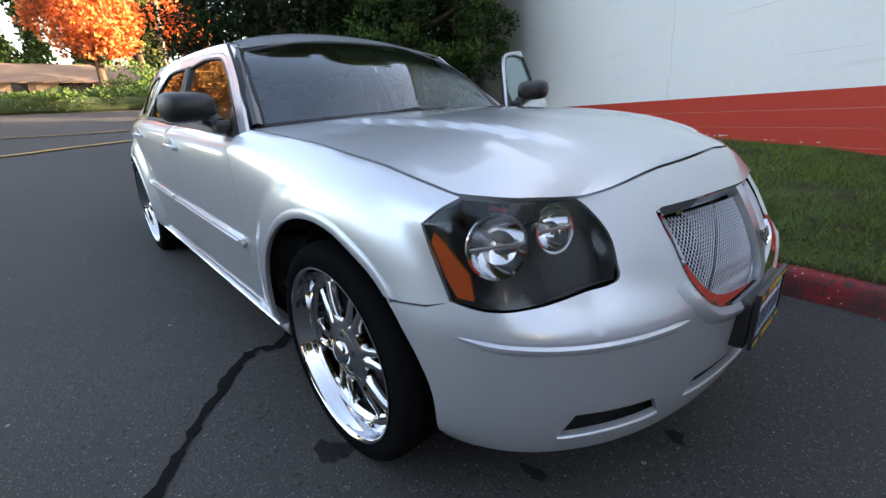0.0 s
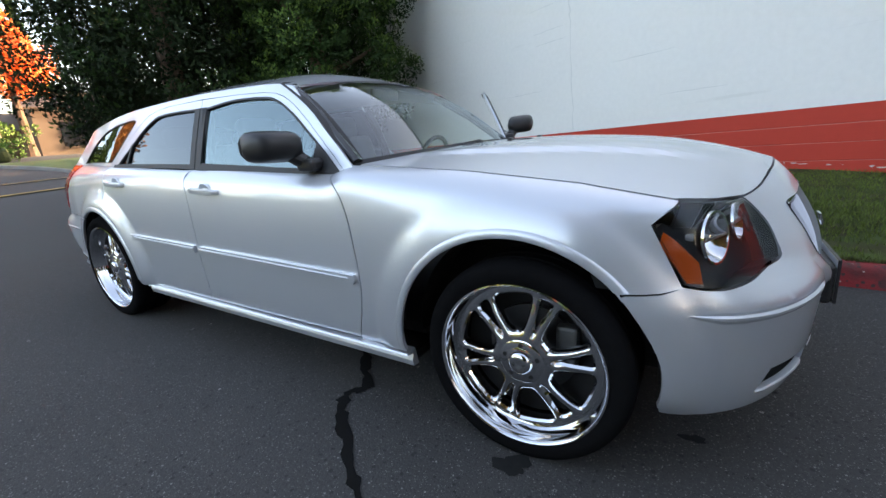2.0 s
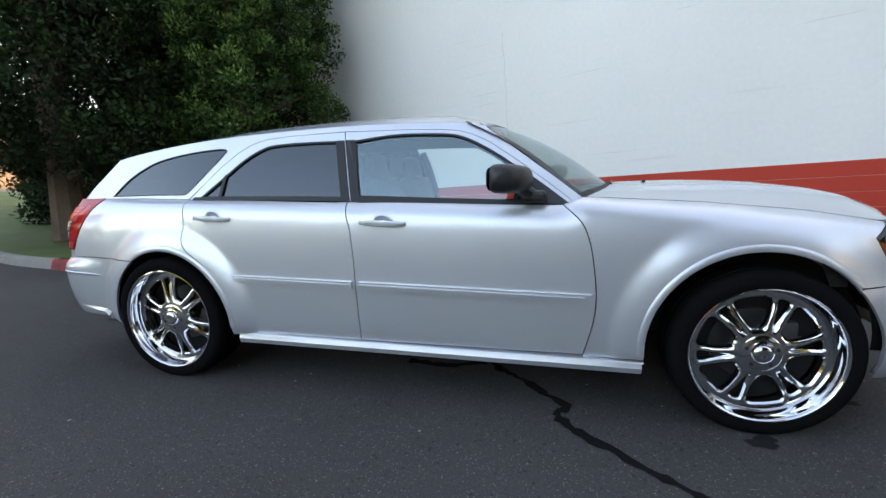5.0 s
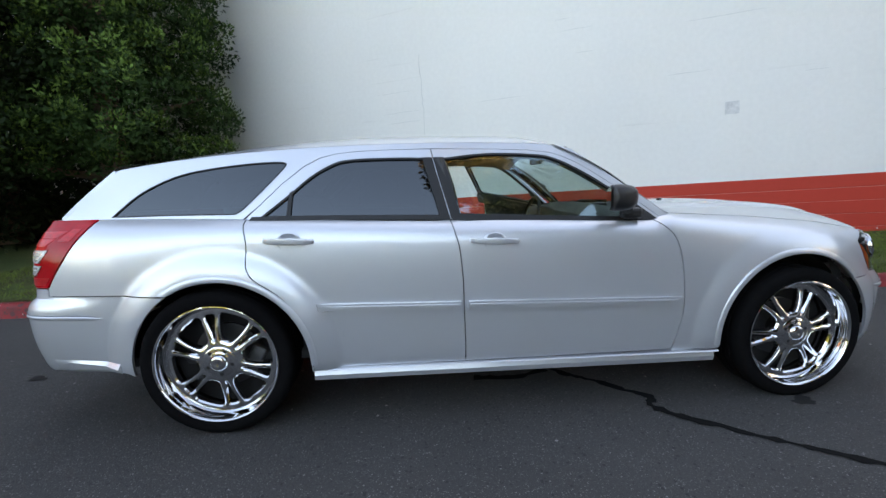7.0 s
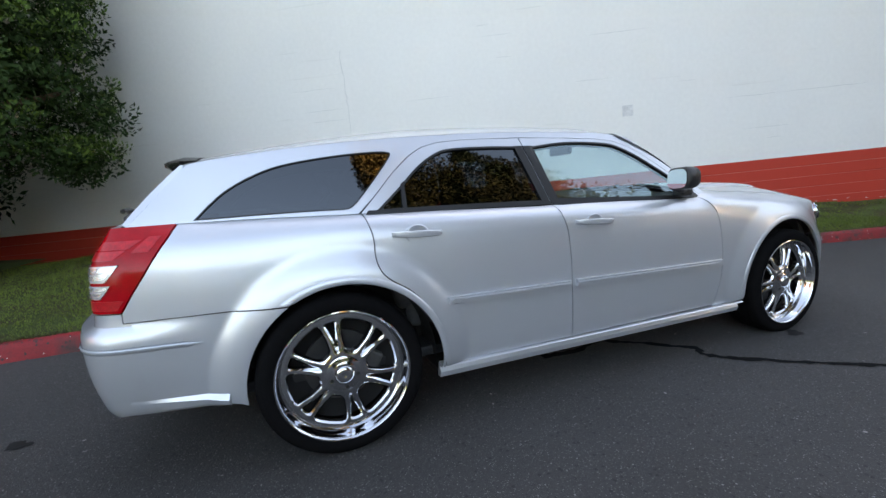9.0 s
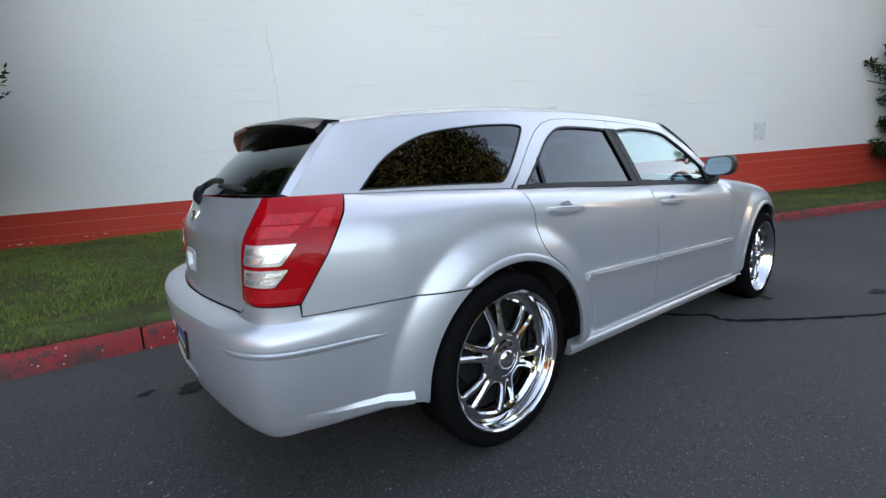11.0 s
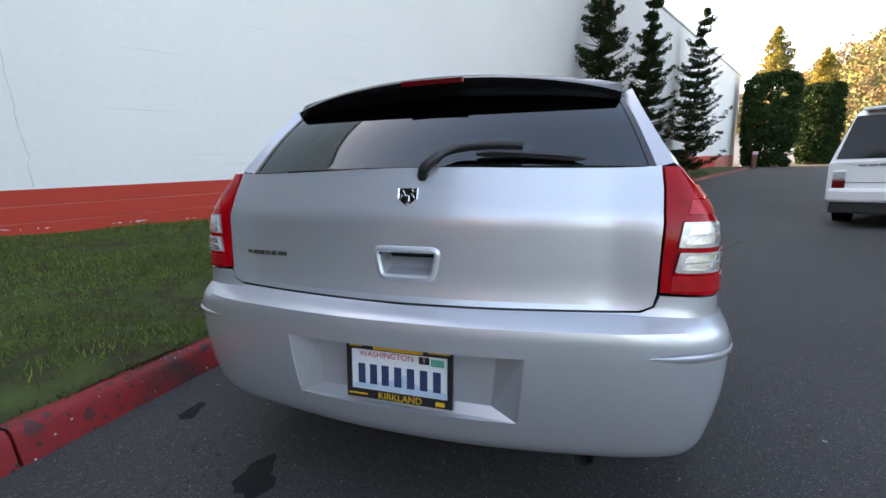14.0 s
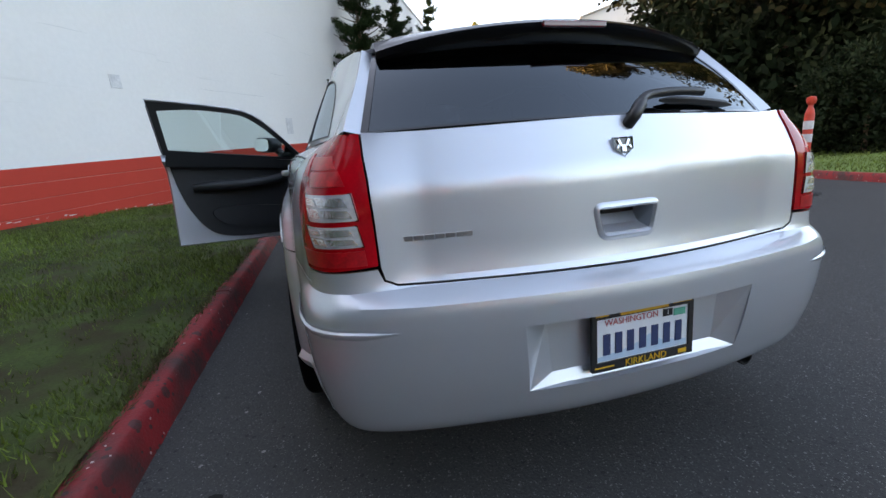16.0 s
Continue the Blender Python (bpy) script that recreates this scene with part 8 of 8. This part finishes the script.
for k in range(900):
    y = rs.uniform(-26, 5.5)
    x = -28.6 - 0.05 * (y + 5) + rs.uniform(-1.3, 0.4)
    zz = rise(x, y)
    cs.append((x, y, zz + rs.uniform(0.1, 0.95 + 0.15 * math.sin(y * 0.6))))
    rd.append(rs.uniform(0.28, 0.5))
for k in range(60):
    cs.append((-33 + rs.normal(0, 0.8), 5.0 + rs.normal(0, 0.9), rise(-33, 0) + abs(rs.normal(1.2, 0.6))))
    rd.append(0.5)
hd_ = thing("hedge", "rounded green hedge along the street", "hedge")
big_mesh("hedge_leaves", leaf_cloud(rs, cs, rd, 46, 0.16), 4, HEDGE, hd_)
# dark box inside the leaves, coloured as the shade within the hedge
bm_ = bmesh.new()
box(bm_, -29.0, -10.2, 1.50, 1.3, 31.0, 0.8, 0.3, seg=3)
part("hedge_core", bm_, mat("hedge_shade", (0.03, 0.05, 0.015), 0.9), hd_)


def broad_tree(name, x, y, z, h, r, seed, material, label, group, clumps=150, leaf=0.28, per=60, puff=0.9, low=0.3, bark=None):
    rs = np.random.RandomState(seed)
    rnd = random.Random(seed)
    tr = thing(name, label, "tree", group)
    limbs, cs, rd = [], [], []
    for k in range(clumps):
        a, b = rnd.uniform(0, 6.28), math.acos(rnd.uniform(-0.75, 1))
        q = rnd.uniform(0.35, 1.0) ** 0.5
        lob = 0.82 + 0.2 * math.sin(3 * a + seed) + 0.12 * math.sin(5 * b)
        p = (x + r * q * lob * math.sin(b) * math.cos(a), y + r * q * lob * math.sin(b) * math.sin(a), z + h * (low + (1 - low) * 0.5) + h * (1 - low) * 0.5 * q * math.cos(b))
        cs.append(p)
        rd.append(puff * rnd.uniform(0.5, 1.2))
        if k % 32 == 0:
            limbs.append((a, h * rnd.uniform(low * 0.8, 0.75), r * 0.75, 0.55))
    part("trunk", trunk_mesh((x, y, z), h * 0.8, min(0.4, 0.035 * h), limbs, seed), bark or BARK, tr, "grey-brown trunk")
    big_mesh("crown", leaf_cloud(rs, cs, rd, per, leaf, 0.75), 4, material, tr)
    return tr


zb = rise(-40, 0)
broad_tree("maple", -40.0, 3.2, zb, 10.0, 3.7, 71, MAPLE, "flaming red and orange maple", "maples by the street", clumps=230, leaf=0.24, puff=0.75, low=0.26)
broad_tree("maple", -42.0, 9.8, zb, 10.5, 2.6, 73, MAPLE, "flaming red and orange maple", "maples by the street", clumps=130, leaf=0.24, puff=0.7, low=0.3)
broad_tree("street_tree", -49.0, 7.5, zb, 15.0, 4.0, 74, OLIVE, "olive green street tree", "street trees", clumps=120, low=0.2)
for i_, (x_, y_, h_) in enumerate(((-66, -4, 21), (-67, -9, 19), (-69, -14, 20), (-70, 1, 20), (-71, 7, 22), (-64, 11, 17), (-75, -16, 20), (-72, -8, 17), (-80, -3, 22), (-76, 6, 18), (-82, 13, 23), (-70, -24, 18), (-78, 22, 22), (-74, -32, 20))):
    conifer("far_fir", (x_, y_, 1.0), h_, 7.5, 80 + i_, FIR, "tall fir behind the houses", clumps=110, leaf=0.5, per=40, puff=1.1, low=0.05, droop=-0.1, top_pow=0.8, group="far firs")
HOUSEWALL = mat("tan_wall", (0.13, 0.092, 0.066), 0.8, var=0.1, scale=0.6)
HOUSEROOF = mat("brown_shingle", (0.15, 0.105, 0.08), 0.85, var=0.2, scale=1.5, fine=12)
gable_building("house", "low tan house with a brown shingle roof", pose(-58, -1.5, zb + 0.1, 0, 0, 90), 30, 9, 2.4, 1.7, HOUSEWALL, HOUSEROOF, [(-9, 1.7, 2.4, 1.4, -1), (-5, 1.7, 2.4, 1.4, -1), (0, 1.5, 1.1, 2.0, -1), (4, 1.7, 2.6, 1.4, -1), (9, 1.7, 2.0, 1.4, -1)])
gable_building("house", "long low house with a pale front", pose(-60, -26, zb + 0.2, 0, 0, 90), 18, 9, 2.5, 1.8, mat("pale_wall", (0.45, 0.46, 0.48), 0.8), HOUSEROOF, [(-5, 1.6, 3.0, 1.5, -1), (0, 1.6, 3.0, 1.5, -1), (5, 1.6, 3.0, 1.5, -1)])
gable_building("shop", "tan shop with a flat awning", pose(-52, 21, zb + 0.2, 0, 0, 80), 16, 9, 4.0, 1.6, HOUSEWALL, HOUSEROOF, [(-5, 1.7, 2.6, 2.2, -1), (-1, 1.7, 2.6, 2.2, -1), (3, 1.7, 2.6, 2.2, -1)])
simple_car("parked_car", "dark saloon car parked beyond the hedge", pose(-44, -3.6, zb + 0.35, 0, 0, 82), DARK_CAR, 4.6, 1.8, 1.42, False, "cars beyond the hedge")
simple_car("parked_car", "dark saloon car parked beyond the hedge", pose(-44.5, -11.0, zb + 0.35, 0, 0, 95), DARK_CAR, 4.6, 1.8, 1.42, False, "cars beyond the hedge")
pole = thing("utility_pole", "weathered wooden utility pole by the street", "pole")
part("pole", tube([(-32.2, 5.80, 0.4), (-32.2, 6.0, 5), (-32.2, 6.3, 11)], [0.15, 0.135, 0.11], 12), mat("pole_wood", (0.24, 0.18, 0.13), 0.85, var=0.25, scale=3), pole)
bm_ = bmesh.new()
box(bm_, -32.2, 6.25, 10.2, 0.12, 2.4, 0.12, 0.01)
part("cross_arm", bm_, mat("arm_wood", (0.2, 0.15, 0.11), 0.85), pole)
for yy in (5.6, 7.2, 7.7):
    part("insulator", [(a, b) for a, b in (upright([(0.03, 0), (0.05, 0.05), (0.03, 0.12), (0.0, 0.13)], 10),)][0], SATIN, pole).matrix_basis = Matrix.Translation((-32.2, yy, 10.26))
# trees on the far side of the drive, mirrored in the car's windows
for i_, (x_, y_, h_, m_, k_) in enumerate(((-16, -21, 6.8, OLIVE, "olive"), (-22, -24, 8.0, OLIVE, "olive"), (-9.5, -22, 5.5, OLIVE, "olive"))):
    broad_tree("roadside_tree", x_, y_, rise(x_, y_), h_, h_ * 0.30, 90 + i_, m_, k_ + " autumn tree beyond the drive", "roadside trees", clumps=110, leaf=0.3, per=44)

broad_tree("maple", -31.0, -6.2, rise(-31, 0), 11.8, 3.3, 75, mat("rust_leaf", (0.34, 0.125, 0.030), rough=0.7, var=0.45, scale=0.3, fine=3, island=0.9), "tall orange and brown maple beyond the hedge", "maples by the street", clumps=520, leaf=0.20, per=60, puff=0.9, low=0.24)
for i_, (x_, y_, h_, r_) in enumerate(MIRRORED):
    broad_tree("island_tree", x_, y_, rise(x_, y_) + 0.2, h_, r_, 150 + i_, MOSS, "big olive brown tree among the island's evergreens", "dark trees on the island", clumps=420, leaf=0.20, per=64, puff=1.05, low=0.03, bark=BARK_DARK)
BRONZE = mat("bronze_leaf", (0.13, 0.088, 0.022), rough=0.75, var=0.45, scale=0.4, fine=4, island=0.9)
broad_tree("island_tree", 3.2, -16.0, rise(2, 0) + 0.2, 26.0, 2.8, 76, BRONZE, "tall bronze autumn tree on the island", "dark trees on the island", clumps=260, leaf=0.28, puff=0.85, low=0.68, bark=BARK_DARK)
# unseen firs, added to keep the low sun off the road and house
for i_, (x_, y_, h_) in enumerate(((-12, 17, 15), (-17, 18.5, 16), (-22.5, 17, 15), (-47.5, 20, 14), (-53, 21, 15), (-58.5, 22.5, 14))):
    conifer("fir", (x_, y_, 0.6), h_, 6.5, 120 + i_, FIR_DARK, "unseen dark fir added behind the lawn to cast shade", clumps=150, leaf=0.4, per=40, puff=1.0, low=0.05, droop=-0.1, top_pow=0.7, group="firs behind the lawn")

for i_, (x_, y_, h_, w_) in enumerate(((-12.8, 6.9, 2.0, 2.8), (-11.0, 8.6, 2.2, 3.0), (-14.8, 8.4, 2.2, 3.0), (-17.5, 9.6, 2.4, 3.2))):
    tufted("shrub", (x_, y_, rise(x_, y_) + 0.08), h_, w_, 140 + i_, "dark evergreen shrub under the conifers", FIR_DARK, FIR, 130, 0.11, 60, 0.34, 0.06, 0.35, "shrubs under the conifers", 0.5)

# added dark shrubs that stand for the shade beneath the island's trees
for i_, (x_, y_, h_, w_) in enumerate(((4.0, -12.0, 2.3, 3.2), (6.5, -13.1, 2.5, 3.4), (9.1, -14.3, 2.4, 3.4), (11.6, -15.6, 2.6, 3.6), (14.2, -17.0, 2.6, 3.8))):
    tufted("shrub", (x_, y_, rise(x_, y_) + 0.25), h_, w_, 160 + i_, "dark evergreen shrub added for the shade under the island's trees", CEDAR, FIR_DARK, 140, 0.12, 60, 0.40, 0.04, 0.35, "shrubs under the island's trees", 0.55)

# woods that close the far side of the drive
rs = np.random.RandomState(55)
belt = {"green": ([], []), "olive": ([], []), "orange": ([], [])}
for k in range(46):
    x0 = -46 + 104 * (k + rs.uniform(-0.4, 0.4)) / 46
    y0 = rs.uniform(-46, -37) - 0.12 * max(0.0, x0)
    key = ("green", "olive", "orange")[int(rs.choice(3, p=(0.62, 0.26, 0.12)))]
    hgt = rs.uniform(6.0, 10.0)
    for j in range(26):
        t = rs.uniform(0.03, 1.0)
        r = 2.9 * (1 - t) ** 0.55
        ang = rs.uniform(0, 6.28)
        belt[key][0].append((x0 + r * math.cos(ang), y0 + r * math.sin(ang), rise(x0, y0) + hgt * t))
        belt[key][1].append(rs.uniform(0.8, 1.5))
for key, material in (("green", FIR_DARK), ("olive", OLIVE), ("orange", ORANGE)):
    tagged(big_mesh("woods", leaf_cloud(rs, belt[key][0], belt[key][1], 34, 0.6, 0.8), 4, material), "mixed woods beyond the drive", "woods", kind="stuff")
